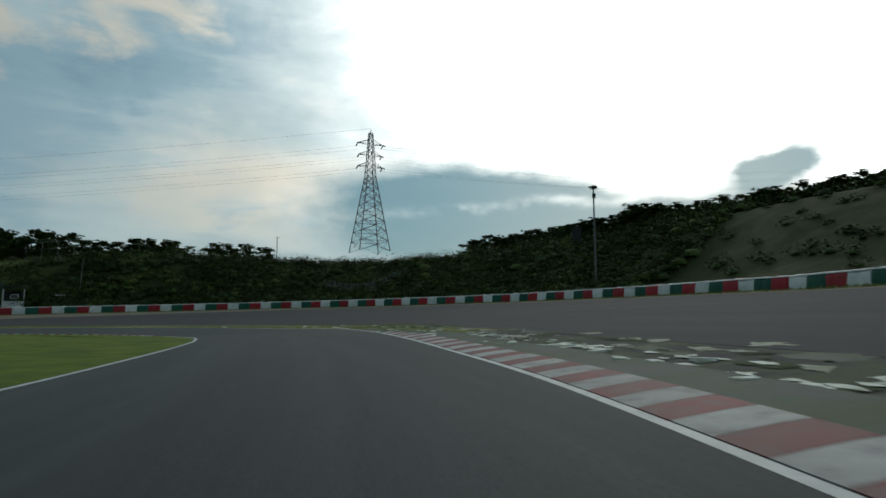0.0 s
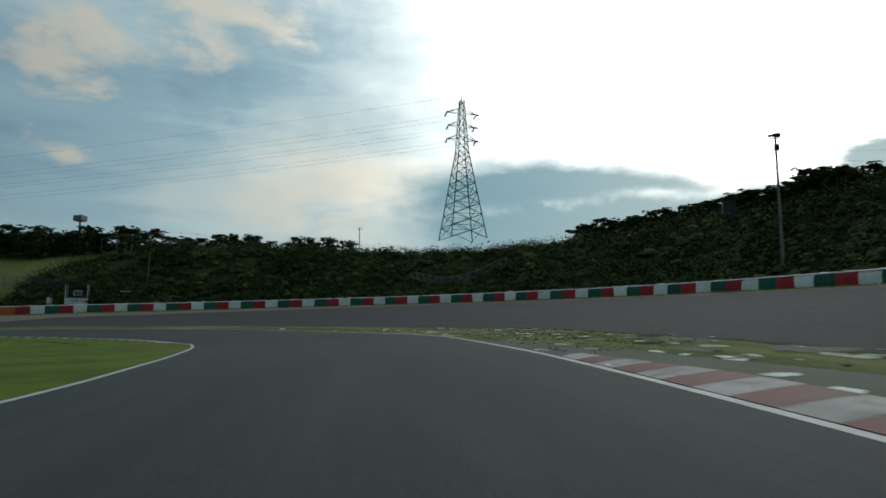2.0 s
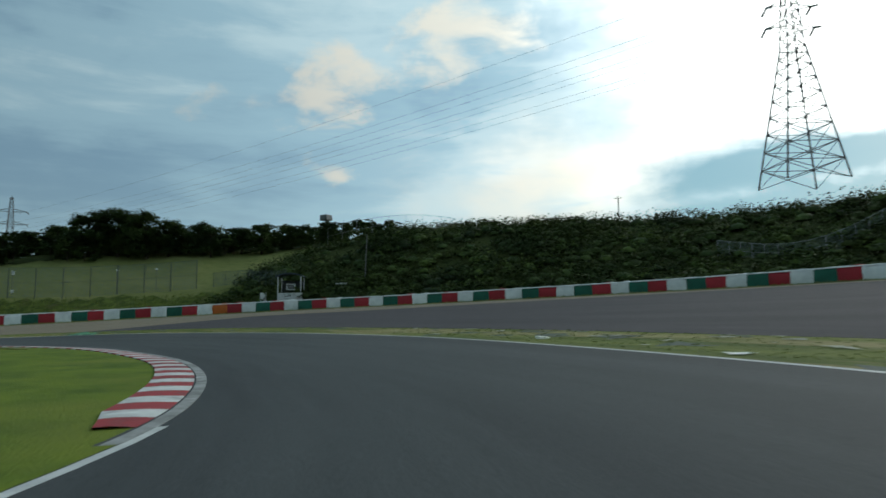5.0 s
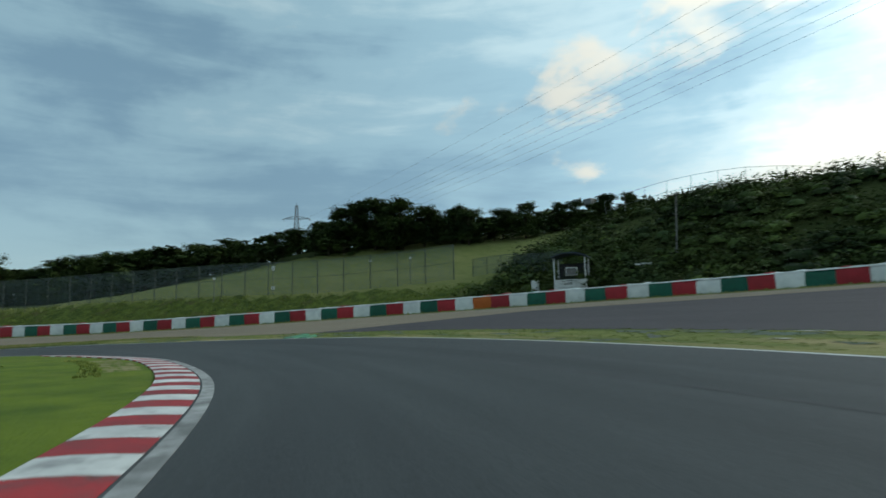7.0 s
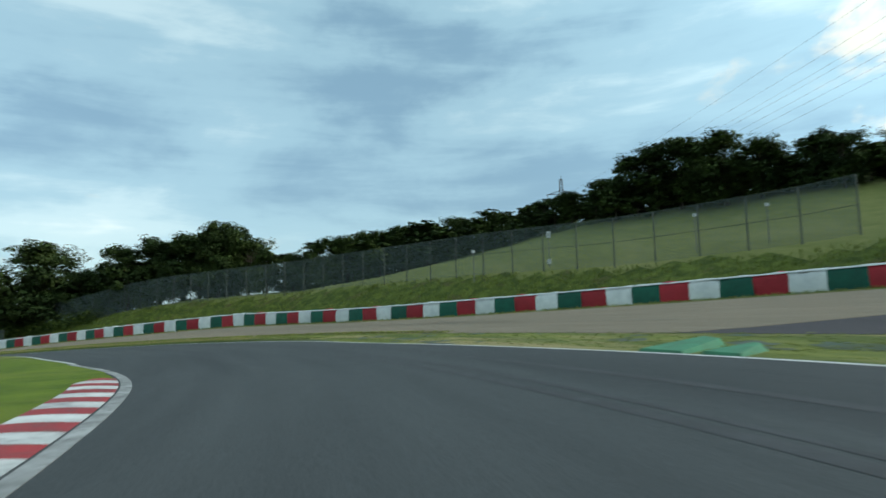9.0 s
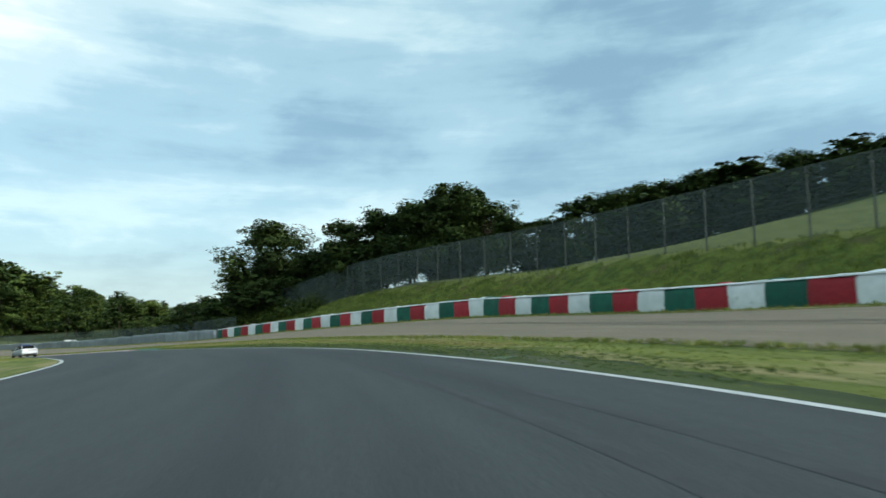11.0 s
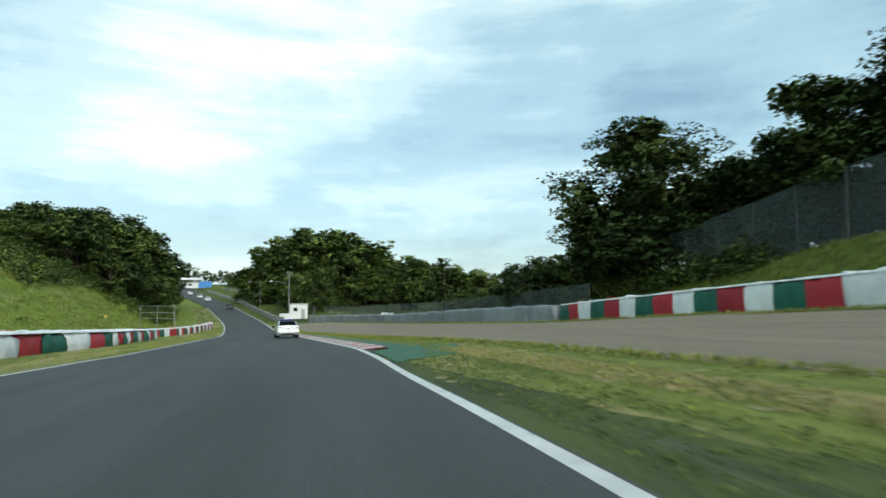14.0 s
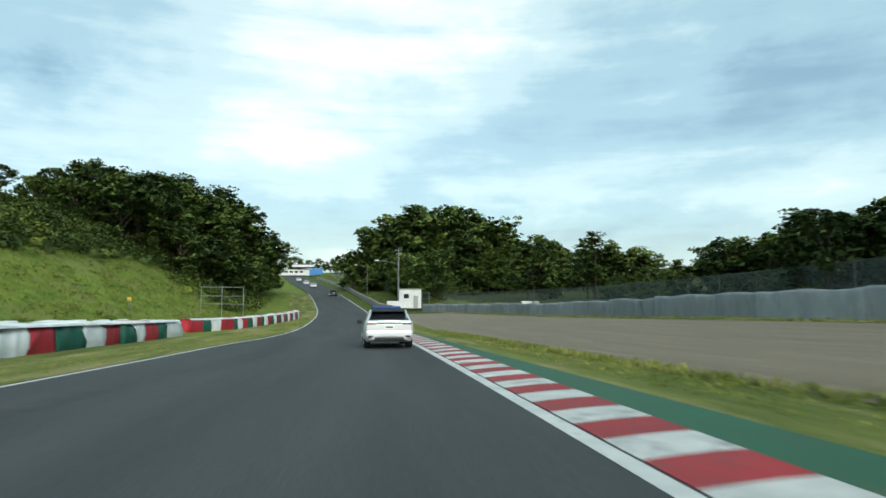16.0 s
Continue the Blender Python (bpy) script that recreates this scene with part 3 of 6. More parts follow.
def height(x, y):
    """Level of the open ground."""
    x, y = np.ravel(np.asarray(x, float)), np.ravel(np.asarray(y, float))
    s, d = track_coords(x, y)
    z0, bank, er, el, od = ref_z(s), BANK(s), EDGE_R(s), EDGE_L(s), outer_d(s)
    inner = 0.25 * bank
    zr, zl = z0 + bank * er, z0 + inner * el
    # out to the barrier: a steady climb from the track's edge
    u = np.clip((d - er) / np.maximum(od - er, 1), 0, 1)
    zo = np.interp(s, REF_S, OUT_Z)
    right = zr + (zo - zr) * u
    # behind the barrier: the bank or hill, rising from the barrier itself
    j = nearest(x, y, OUTER)
    e = np.hypot(x - OUTER[j, 0], y - OUTER[j, 1])
    behind = d > od
    w = np.clip((e - 0.8) / (HILL_RUN(s) - 0.8), 0, 1)
    w = w * w * (3 - 2 * w) * 0.5 + w * 0.5
    bank_z = OUTER[j, 2] + HILL(s) * w + FAR_RISE(s) * np.clip(e - HILL_RUN(s), 0, 28)
    z = np.where(behind, bank_z, np.where(d > er, right, z0 + np.where(d < 0, inner, bank) * d))
    # inside: the lawn, and the hill beyond the inner barrier
    h = np.clip((el - 6.5 - d) / 26.0, 0, 1)
    left = zl + LEFT_HILL(s) * h * h * (3 - 2 * h)
    return np.where(d < el, left, z)


def place(s, d, lift=0.0):
    """World points at metres along and to the right of the line driven, on the ground."""
    s, d = np.broadcast_arrays(np.asarray(s, float), np.asarray(d, float))
    x = np.interp(s, REF_S, REF_XYZ[:, 0]) + np.interp(s, REF_S, REF_N[:, 0]) * d
    y = np.interp(s, REF_S, REF_XYZ[:, 1]) + np.interp(s, REF_S, REF_N[:, 1]) * d
    z = height(x, y).reshape(x.shape) + lift
    return np.stack([x, y, z], -1)


# ---- building helpers ----
def mesh_from(name, verts, faces, mat=None, smooth_shade=False, uvs=None):
    me = bpy.data.meshes.new(name)
    me.from_pydata([tuple(map(float, v)) for v in verts], [], [tuple(map(int, f)) for f in faces])
    if mat:
        for m in mat if isinstance(mat, (list, tuple)) else [mat]:
            me.materials.append(m)
    if smooth_shade:
        me.polygons.foreach_set("use_smooth", [True] * len(me.polygons))
    me.update()
    return me


def structure(name, me, label, category):
    return tagged(new(name, me), label, category, kind="structure")


def grid_faces(rows, cols):
    r, c = np.meshgrid(np.arange(rows - 1), np.arange(cols - 1), indexing="ij")
    a = (r * cols + c).ravel()
    return np.stack([a, a + 1, a + cols + 1, a + cols], 1)


def ribbon(name, s_values, lefts, rights, mat, lift, across=2, skirt=0.0):
    """A strip that lies on the ground between two distances from the line driven."""
    s = np.asarray(s_values, float)[:, None]
    u = np.linspace(0, 1, across)[None, :]
    d = np.asarray(lefts, float).reshape(-1, 1) * (1 - u) + np.asarray(rights, float).reshape(-1, 1) * u
    p = place(s + 0 * d, d, lift)
    if skirt:
        low_a, low_b = p[:, :1] - (0, 0, skirt), p[:, -1:] - (0, 0, skirt)
        p = np.concatenate([low_a, p, low_b], 1)
    n = p.shape[1]
    me = mesh_from(name, p.reshape(-1, 3), grid_faces(len(s_values), n)[:, ::-1], mat)
    d = np.concatenate([d[:, :1], d, d[:, -1:]], 1) if skirt else d
    uv = np.stack([s + 0 * d, d], -1).reshape(-1, 2)
    loops = np.empty(len(me.loops), np.int32)
    me.loops.foreach_get("vertex_index", loops)
    me.uv_layers.new(name="along").data.foreach_set("uv", uv[loops].astype(np.float32).ravel())
    return me


def box_bm(bm, size, at=(0, 0, 0), turn=None, bevel=0.0):
    m = Matrix.Translation(at) @ (turn.to_4x4() if turn else Matrix()) @ Matrix.Diagonal((*size, 1))
    got = bmesh.ops.create_cube(bm, size=1.0, matrix=m)
    if bevel:
        edges = {e for v in got["verts"] for e in v.link_edges}
        bmesh.ops.bevel(bm, geom=list(edges), offset=bevel, segments=2, profile=0.5, affect="EDGES")


def rod_bm(bm, a, b, r0, r1=None, sides=8):
    a, b = Vector(a), Vector(b)
    axis = b - a
    m = Matrix.Translation((a + b) / 2) @ axis.to_track_quat("Z", "Y").to_matrix().to_4x4()
    bmesh.ops.create_cone(bm, cap_ends=True, segments=sides, radius1=r0, radius2=r0 if r1 is None else r1, depth=axis.length, matrix=m)


def part(name, bm, mat, parent=None, label="", shade=False):
    me = bpy.data.meshes.new(name)
    bm.to_mesh(me)
    bm.free()
    for m in mat if isinstance(mat, (list, tuple)) else [mat]:
        me.materials.append(m)
    if shade:
        me.polygons.foreach_set("use_smooth", [True] * len(me.polygons))
    ob = new(name, me)
    ob.parent = parent
    return tagged(ob, label)


def boxed(name, size, at, mat, parent, label="", bevel=0.0, turn=None):
    bm = bmesh.new()
    box_bm(bm, size, at, turn, bevel)
    return part(name, bm, mat, parent, label)


def thing(name, m, label, category, group=""):
    ob = new(name)
    ob.matrix_world = m
    return tagged(ob, label, category, group)


def flat(p):
    return tuple(float(v) for v in p)


# ---- ground: one sheet, fine near the track, to the horizon ----
def build_ground():
    def axis(lo, hi, step, reach):
        core = np.arange(lo, hi + step, step)
        out = [hi + step * 1.6**k for k in range(2, 14)]
        return np.unique(np.r_[[lo - step * 1.6**k for k in range(13, 1, -1)], core, out])

    xs, ys = axis(-300, 90, 2.0, 3000), axis(-330, 210, 2.0, 3000)
    xs, ys = xs[np.abs(xs) < 3600], ys[np.abs(ys) < 3600]
    X, Y = np.meshgrid(xs, ys, indexing="xy")
    Z = height(X, Y)
    s, d = track_coords(X, Y)
    od = outer_d(s)
    # under the strips that lie on it the sheet runs a little lower
    paved = (d > EDGE_L(s) - 2.2) & (d < od + 0.5)
    Z = np.where(paved, Z - 0.14, Z)
    relief = np.array([noise.noise((float(a) * 0.09, float(b) * 0.09, 1.7)) for a, b in zip(X.ravel(), Y.ravel())])
    Z = Z + np.where(paved, 0.0, relief * np.where(d > od, 0.5, 0.06))
    lumps = np.array([noise.noise((float(a) * 0.24, float(b) * 0.24, 5.1)) for a, b in zip(X.ravel(), Y.ravel())])
    Z = Z + lumps * 0.42 * np.clip((EDGE_L(s) - 12 - d) / 6, 0, 1) * (s > 130) * (s < 300)
    far = np.clip((np.hypot(X.ravel() + 80, Y.ravel() + 20) - 420) / 900, 0, 1)
    Z = Z * (1 - far) + (-6.0) * far
    faces = grid_faces(len(ys), len(xs))
    me = mesh_from("ground", np.stack([X.ravel(), Y.ravel(), Z], 1), faces, [LAWN, BANK_GRASS, UNDERGROWTH, MEADOW, SLOPE_GRASS, HILL_GRASS], True)
    c = faces[:, 0]
    idx = np.where(d[c] < EDGE_L(s[c]), np.where((s[c] > 118) & (d[c] < EDGE_L(s[c])), 3, 0), 1)
    idx = np.where((d[c] > od[c] + 9) & (s[c] > 94), 4, idx)
    idx = np.where((d[c] > od[c] + 3) & (s[c] < 97) & (s[c] > 40), 2, idx)
    # the backlit hillside takes the grass with shade in its tones
    idx = np.where((d[c] > od[c] + 2) & (s[c] <= 40), 5, idx)
    idx = np.where((d[c] > od[c] + np.interp(s[c], [94, 100, 116, 132, 142], [30, 38, 38, 28, 12])) & (s[c] > 94), 2, idx)
    idx = np.where((d[c] < EDGE_L(s[c]) - 28) & (s[c] > 125), 2, idx)
    me.polygons.foreach_set("material_index", idx.astype(np.int32))
    structure("ground", me, "mown green lawn and rough grass banks round the circuit", "ground")


build_ground()

# ---- track, verges, gravel ----
S_ROAD = np.r_[np.arange(-110, 215, 1.0), np.arange(215, 600, 3.0)]
structure("road", ribbon("road", S_ROAD, EDGE_L(S_ROAD) - 0.05, EDGE_R(S_ROAD) + 0.05, ASPHALT, 0.0, 9, 0.3), "dark grey asphalt race track sweeping round a left bend", "road")


def strip(name, lo, hi, f_left, f_right, mat, lift, label, across=3, step=1.0, category="ground", skirt=0.25):
    s = np.arange(lo, hi + step, step)
    return structure(name, ribbon(name, s, f_left(s), f_right(s), mat, lift, across, skirt), label, category)


ease = lambda s, a, b: np.clip((s - a) / (b - a), 0, 1)
# the strip of worn paint and weeds beyond the outer line, then the dark tarmac, then gravel
VERGE = lambda s: EDGE_R(s) + np.interp(s, [-110, 0, 25, 60, 90, 120, 150, 175, 215, 262], [4.2, 4.2, 3.6, 3.3, 3.6, 4.3, 4.9, 3.6, 2.6, 3.2])
strip("verge", 19, 262, lambda s: EDGE_R(s) + 0.05, lambda s: VERGE(s) + 0.1, ROUGH_GRASS, -0.035, "patchy green verge beside the track", 5)
TARMAC_OUT = lambda s: np.maximum(VERGE(s) + 0.05, np.minimum(outer_d(s) - np.interp(s, [-110, 30, 60, 88, 98], [2.6, 3.0, 4.5, 11.0, 40]), 200))
strip("broken_verge", -110, 19, lambda s: EDGE_R(s) + 0.05, lambda s: VERGE(s) + 0.1, BROKEN, -0.035, "crumbling grey tarmac and thin grass beside the old kerb", 5)
strip("runoff_tarmac", -110, 98, lambda s: VERGE(s) + 0.06, TARMAC_OUT, RUNOFF, -0.03, "wide purplish-grey tarmac run-off area", 10)
strip("gravel_trap", -110, 258, lambda s: np.where(s < 98, TARMAC_OUT(s) + 0.02, VERGE(s) + 0.1), lambda s: outer_d(s) - 1.7, GRAVEL, -0.025, "raked tan gravel trap before the barrier", 10)
strip("barrier_grass_strip", -110, 262, lambda s: outer_d(s) - 1.75, lambda s: outer_d(s) + 1.2, ROUGH_GRASS, 0.0, "grass strip at the foot of the barrier", 4)
strip("kerb_joint", 46, 99, lambda s: EDGE_L(s) - 0.28, lambda s: EDGE_L(s) - 0.19, ASPHALT, 0.007, "dark joint between kerb and gutter", 2, 0.5, "kerb", 0.1)
strip("kerb_joint", 168, 212.5, lambda s: EDGE_R(s) - 0.02, lambda s: EDGE_R(s) + 0.3, ASPHALT, 0.003, "dark joint between line and exit kerb", 2, 0.5, "kerb", 0.1)
strip("infield_verge", -110, 118, lambda s: EDGE_L(s) - 5.0, lambda s: EDGE_L(s) - 0.04, LAWN, 0.005, "mown lawn edge inside the bend", 5)
strip("inner_verge", 118, 330, lambda s: EDGE_L(s) - 4.6, lambda s: EDGE_L(s) - 0.04, ROUGH_GRASS, 0.02, "dry grass verge before the inner barrier", 5)
# white edge lines
strip("edge_line", -110, 330, lambda s: EDGE_R(s) - np.interp(s, [0, 20, 30, 105, 120, 150], [0.15, 0.14, 0.13, 0.13, 0.18, 0.2]), lambda s: EDGE_R(s) + 0.0, WHITE_LINE, 0.006, "worn white painted line along the outer edge", 2, category="road marking", skirt=0)
strip("edge_line", -110, 47, lambda s: EDGE_L(s), lambda s: EDGE_L(s) + 0.15, WHITE_LINE, 0.006, "worn white painted line along the inner edge", 2, category="road marking", skirt=0)
strip("edge_line", 106, 330, lambda s: EDGE_L(s), lambda s: EDGE_L(s) + 0.15, WHITE_LINE, 0.006, "worn white painted line along the inner edge", 2, category="road marking", skirt=0)


# ---- kerbs: blocks of alternate colour ----
def kerb(bounds, side, width, mats, label, rise=0.03, taper=4.0, offset=0.02):
    """A row of painted blocks between the stations of their joints."""
    top = tagged(new("kerb"), label, "kerb", kind="structure")
    edge = EDGE_R if side > 0 else EDGE_L
    lo, hi = bounds[0], bounds[-1]
    for k, (a, b) in enumerate(zip(bounds, bounds[1:])):
        s = np.linspace(a, b - 0.012, 3)
        t = np.minimum(1, np.minimum(s - lo + 0.6, hi - s + 0.6) / taper)
        inner = edge(s) + side * offset
        outer = inner + side * width * (0.35 + 0.65 * t)
        u = np.linspace(0, 1, 4)
        d = inner[:, None] * (1 - u) + outer[:, None] * u
        p = place(s[:, None] + 0 * d, d, 0.012)
        p[:, :, 2] += rise * np.sin(u * 2.2)[None, :]
        low0, low1 = p[:, :1] - (0, 0, 0.12), p[:, -1:] - (0, 0, 0.12)
        p = np.concatenate([low0, p, low1], 1)
        f = grid_faces(3, 6)
        f = f[:, ::-1] if side > 0 else f
        ob = new("kerb_block", mesh_from("kerb_block", p.reshape(-1, 3), f, mats[k % 2]))
        ob.parent = top


def outer_kerb_and_inner_kerb():
    kerb(np.arange(-26.65, 24.5, 0.62), 1, 0.95, (OLD_RED, OLD_WHITE), "faded red and white striped kerb outside the bend", 0.02)
    inside = np.r_[54.23 - 0.72 * np.arange(10, 0, -1), np.linspace(54.23, 87.2, 46), 87.2 + 0.77 * np.arange(1, 13)]
    kerb(inside, -1, 0.9, (KERB_RED, KERB_WHITE), "red and white striped kerb along the inside of the bend", 0.035, 2.0, offset=0.25)
    kerb(169.38 + 0.83 * np.arange(0, 52), 1, 0.88, (KERB_RED, KERB_WHITE), "bright red and white striped exit kerb", 0.02, 0.1, offset=0.03)


# concrete gutter along the inner kerb, dark joint and green strip along the exit kerb
strip("gutter", 46, 106, lambda s: EDGE_L(s) - 0.21, lambda s: EDGE_L(s) + 0.01, GUTTER, 0.009, "pale concrete gutter beside the inner kerb", 3, 0.5, "kerb", 0.1)
strip("green_strip", 162.5, 213, lambda s: EDGE_R(s) + np.interp(s, [168.2, 169], [0.16, 0.95]), lambda s: EDGE_R(s) + np.interp(s, [162.5, 163.6, 166, 168.6, 169.4, 186, 213], [0.3, 2.1, 2.9, 3.3, 1.85, 1.65, 1.2]), GREEN_PAINT, 0.0,
      "green painted strip beside the exit kerb", 4, 0.4, "road marking", 0.06)
strip("worn_paint_strip", -60, 30, lambda s: EDGE_R(s) + 0.05, lambda s: EDGE_R(s) + np.interp(s, [-60, 20, 30], [2.2, 2.0, 0.5]), WORN_GREEN, 0.0, "worn grey-green painted strip beside the old kerb", 4, 0.5, "road marking", 0.06)
strip("worn_paint_strip", 108, 163.5, lambda s: EDGE_R(s) + 0.04, lambda s: EDGE_R(s) + np.interp(s, [108, 116, 121, 125, 145, 150, 155, 163.5], [0.3, 1.4, 1.9, 1.6, 1.8, 1.6, 1.1, 0.4]) * (1 + 0.10 * np.sin(s * 0.9) * np.sin(s * 0.37 + 1) + 0.07 * np.sin(s * 2.9)), THIN_GRASS, -0.022, "thin dark grass edge beside the outer line", 4, 0.5, "ground", 0.06)

# rubber laid down by cars, and wheel tracks across the gravel
for lo, hi, a, b, wide in ((62, 104, 4.6, 1.4, 0.2), (66, 118, 5.6, 2.2, 0.2), (80, 122, 3.4, 1.2, 0.16), (176, 196, -5.4, -3.2, 0.5)):
    mid = lambda s, lo=lo, hi=hi, a=a, b=b: a + (b - a) * ease(s, lo, hi)
    half = lambda s, lo=lo, hi=hi, wide=wide: 0.5 * wide * np.sqrt(np.clip(np.minimum(s - lo, hi - s) / 12, 0.0, 1)) + 0.005
    strip("tyre_mark", lo, hi, lambda s, m=mid, h=half: m(s) - h(s), lambda s, m=mid, h=half: m(s) + h(s), SKID, 0.003, "dark rubber mark on the asphalt", 2, 1.0, "road marking", 0)
for lo, hi, a, b in ((104, 150, 0.35, 0.75), (108, 150, 0.42, 0.8), (96, 128, 0.2, 0.5)):
    at = lambda s, lo=lo, hi=hi, a=a, b=b: VERGE(s) + 0.4 + (outer_d(s) - VERGE(s) - 2.6) * (a + (b - a) * ease(s, lo, hi))
    strip("wheel_track", lo, hi, lambda s, f=at: f(s) - 0.13, lambda s, f=at: f(s) + 0.13, RAKED, -0.014, "shallow wheel track across the gravel", 2, 1.0, "ground", 0)



# ---- barriers: canvas-covered tyre stacks ----
def along(line, step):
    """Points every step metres on a dense line."""
    q = np.asarray(line)
    s = np.r_[0, np.cumsum(np.linalg.norm(np.diff(q[:, :2], axis=0), axis=1))]
    k = np.arange(0, s[-1], step)
    return np.stack([np.interp(k, s, q[:, i]) for i in range(q.shape[1])], 1)


def canvas_block(name, length, tall, deep, mat, seed):
    """A soft-edged block with a sagging top and creased faces, foot at its origin."""
    rnd = random.Random(seed)
    nx = 9
    verts, faces = [], []
    ring = [(-0.5, 0.0), (-0.52, 0.35), (-0.5, 0.75), (-0.44, 0.95), (-0.25, 1.0), (0.25, 1.0), (0.5, 0.92), (0.5, 0.0)]
    for i in range(nx):
        u = i / (nx - 1)
        pinch = 0.985 if i in (0, nx - 1) else 1.0
        for j, (v, w) in enumerate(ring):
            sag = 0.05 * math.sin(u * 6.3 + seed) * (w > 0.9) + rnd.uniform(-0.03, 0.03)
            verts.append(((u - 0.5) * length, (v * pinch + rnd.uniform(-0.04, 0.04)) * deep, max(0.0, (w * (0.985 if pinch < 1 else 1.0) + (sag if w > 0 else 0)) * tall)))
    m = len(ring)
    for i in range(nx - 1):
        for j in range(m - 1):
            a = i * m + j
            faces.append((a, a + m, a + m + 1, a + 1))
    faces.append(tuple(range(m)))
    faces.append(tuple((nx - 1) * m + j for j in reversed(range(m))))
    return mesh_from(name, verts, faces, mat, True)


def tarp_block(name, mat, seed):
    """A stretch of stack under a loose sheet: hanging folds on the face, a slack top edge."""
    rnd = random.Random(seed)
    nx, rows = 33, (0.0, 0.12, 0.4, 0.7, 0.9, 0.985, 1.0, 1.0, 0.9, 0.0)
    deep = (-0.53, -0.52, -0.51, -0.5, -0.49, -0.45, -0.3, 0.3, 0.5, 0.5)
    loose = (0.25, 0.5, 0.3, 1.1)[seed % 4]
    waves = [(rnd.uniform(2, 22), rnd.uniform(0, 6.3), loose * rnd.uniform(0.006, 0.03), rnd.uniform(-9, 9)) for _ in range(7)]
    verts, faces, m = [], [], len(rows)
    for i in range(nx):
        u = i / (nx - 1)
        for w, v in zip(rows, deep):
            fold = sum(a * math.sin(f * u + p + slant * w) for f, p, a, slant in waves) * (0.3 + 0.7 * w)
            sag = 0.03 * math.sin(u * 5 + seed) if w > 0.9 else 0.0
            verts.append((u - 0.5, v + (fold if v < 0 else 0.0), max(0.0, w + (sag if w else 0.0))))
    for i in range(nx - 1):
        for j in range(m - 1):
            a = i * m + j
            faces.append((a, a + m, a + m + 1, a + 1))
    faces += [tuple(range(m)), tuple((nx - 1) * m + j for j in reversed(range(m)))]
    return mesh_from(name, verts, faces, mat, True)


def barrier(line, pattern, bounds, label, cap=True, deep=0.9, face=1, odd=()):
    """A row of blocks that follows a line of x, y, foot, top; the face looks to the left of the line (face 1) or to its right (-1)."""
    top = thing("tyre_barrier", Matrix(), label, "barrier")
    q = np.asarray(line)
    run = np.r_[0, np.cumsum(np.linalg.norm(np.diff(q[:, :2], axis=0), axis=1))]
    bounds = np.asarray(bounds)
    bounds = bounds[bounds <= run[-1]]
    pts = np.stack([np.interp(bounds, run, q[:, i]) for i in range(4)], 1)
    shapes = {}
    bump = random.Random(len(pts))
    for k in range(len(pts) - 1):
        a, b = pts[k], pts[k + 1]
        mid = (a + b) / 2
        ang = math.atan2(b[1] - a[1], b[0] - a[0])
        mat = pattern[k % len(pattern)]
        for where, other in odd:
            if k == where:
                mat = other
        key = (mat.name, k % 4)
        if key not in shapes:
            shapes[key] = tarp_block("barrier_block", mat, k) if mat is TARP_GREY else canvas_block("barrier_block", 1.0, 1.0, 1.0, mat, k)
        ob = new("barrier_block", shapes[key])
        foot = mid[2] - 0.12
        step = math.hypot(b[0] - a[0], b[1] - a[1])
        slope = math.atan2(b[2] - a[2], step)
        ob.matrix_world = (Matrix.Translation((mid[0], mid[1], foot)) @ Matrix.Rotation(ang + (0 if face < 0 else math.pi), 4, "Z")
                           @ Matrix.Rotation(-slope if face < 0 else slope, 4, "Y") @ Matrix.Diagonal((step * 1.005, deep * bump.uniform(0.96, 1.06), (mid[3] - foot) * bump.uniform(0.96, 1.05), 1)))
        ob.parent = top
    if cap:
        q = along(q[(run >= bounds[0]) & (run <= bounds[-1])], 0.62)
        rnd = random.Random(5)
        rows = []
        for k in range(len(q)):
            t = q[min(k + 1, len(q) - 1)] - q[max(k - 1, 0)]
            n = Vector((-t[1], t[0], 0)).normalized() * face * deep
            lift = rnd.uniform(0.0, 0.05)
            for off, dz in ((0.515, -0.07), (0.5, -0.02), (0.4, 0.01), (-0.4, 0.0), (-0.52, -0.1)):
                rows.append((q[k][0] + n.x * off, q[k][1] + n.y * off, q[k][3] + dz + lift * (dz > -0.05)))
        f = grid_faces(len(q), 5)
        ob = new("top_cover", mesh_from("top_cover", rows, f if face < 0 else f[:, ::-1], CANVAS_WHITE))
        ob.parent = top
        tagged(ob, "white canvas strip over the top edge")
    return top


# period by period: where the white blocks end along the outer barrier
periods = np.interp(np.arange(-25, 47.01, 1 / 3), [-25, 0, 6, 12, 18, 24, 30, 36, 42, 46, 47], [0.5, 148.0, 182.0, 216.0, 248.5, 283.0, 318.5, 354.5, 390.5, 413.5, 418.0])
barrier(BAR_LINE, (CANVAS_RED, CANVAS_GREEN, CANVAS_WHITE), periods, "tyre barrier in red, green and white canvas round the bend", odd=((3 * (26 + 25) + 1, CANVAS_ORANGE),))
def inner_line(rows, lift, step=0.5):
    """A barrier line inside the straight from metres along and across: x, y, foot, top."""
    s = np.arange(rows[0][0], rows[-1][0], step)
    d = np.interp(s, *zip(*rows))
    d = np.convolve(np.pad(d, 6, mode="edge"), np.ones(13) / 13, "valid")
    p = place(s, d)
    return np.column_stack([p, p[:, 2] + lift])


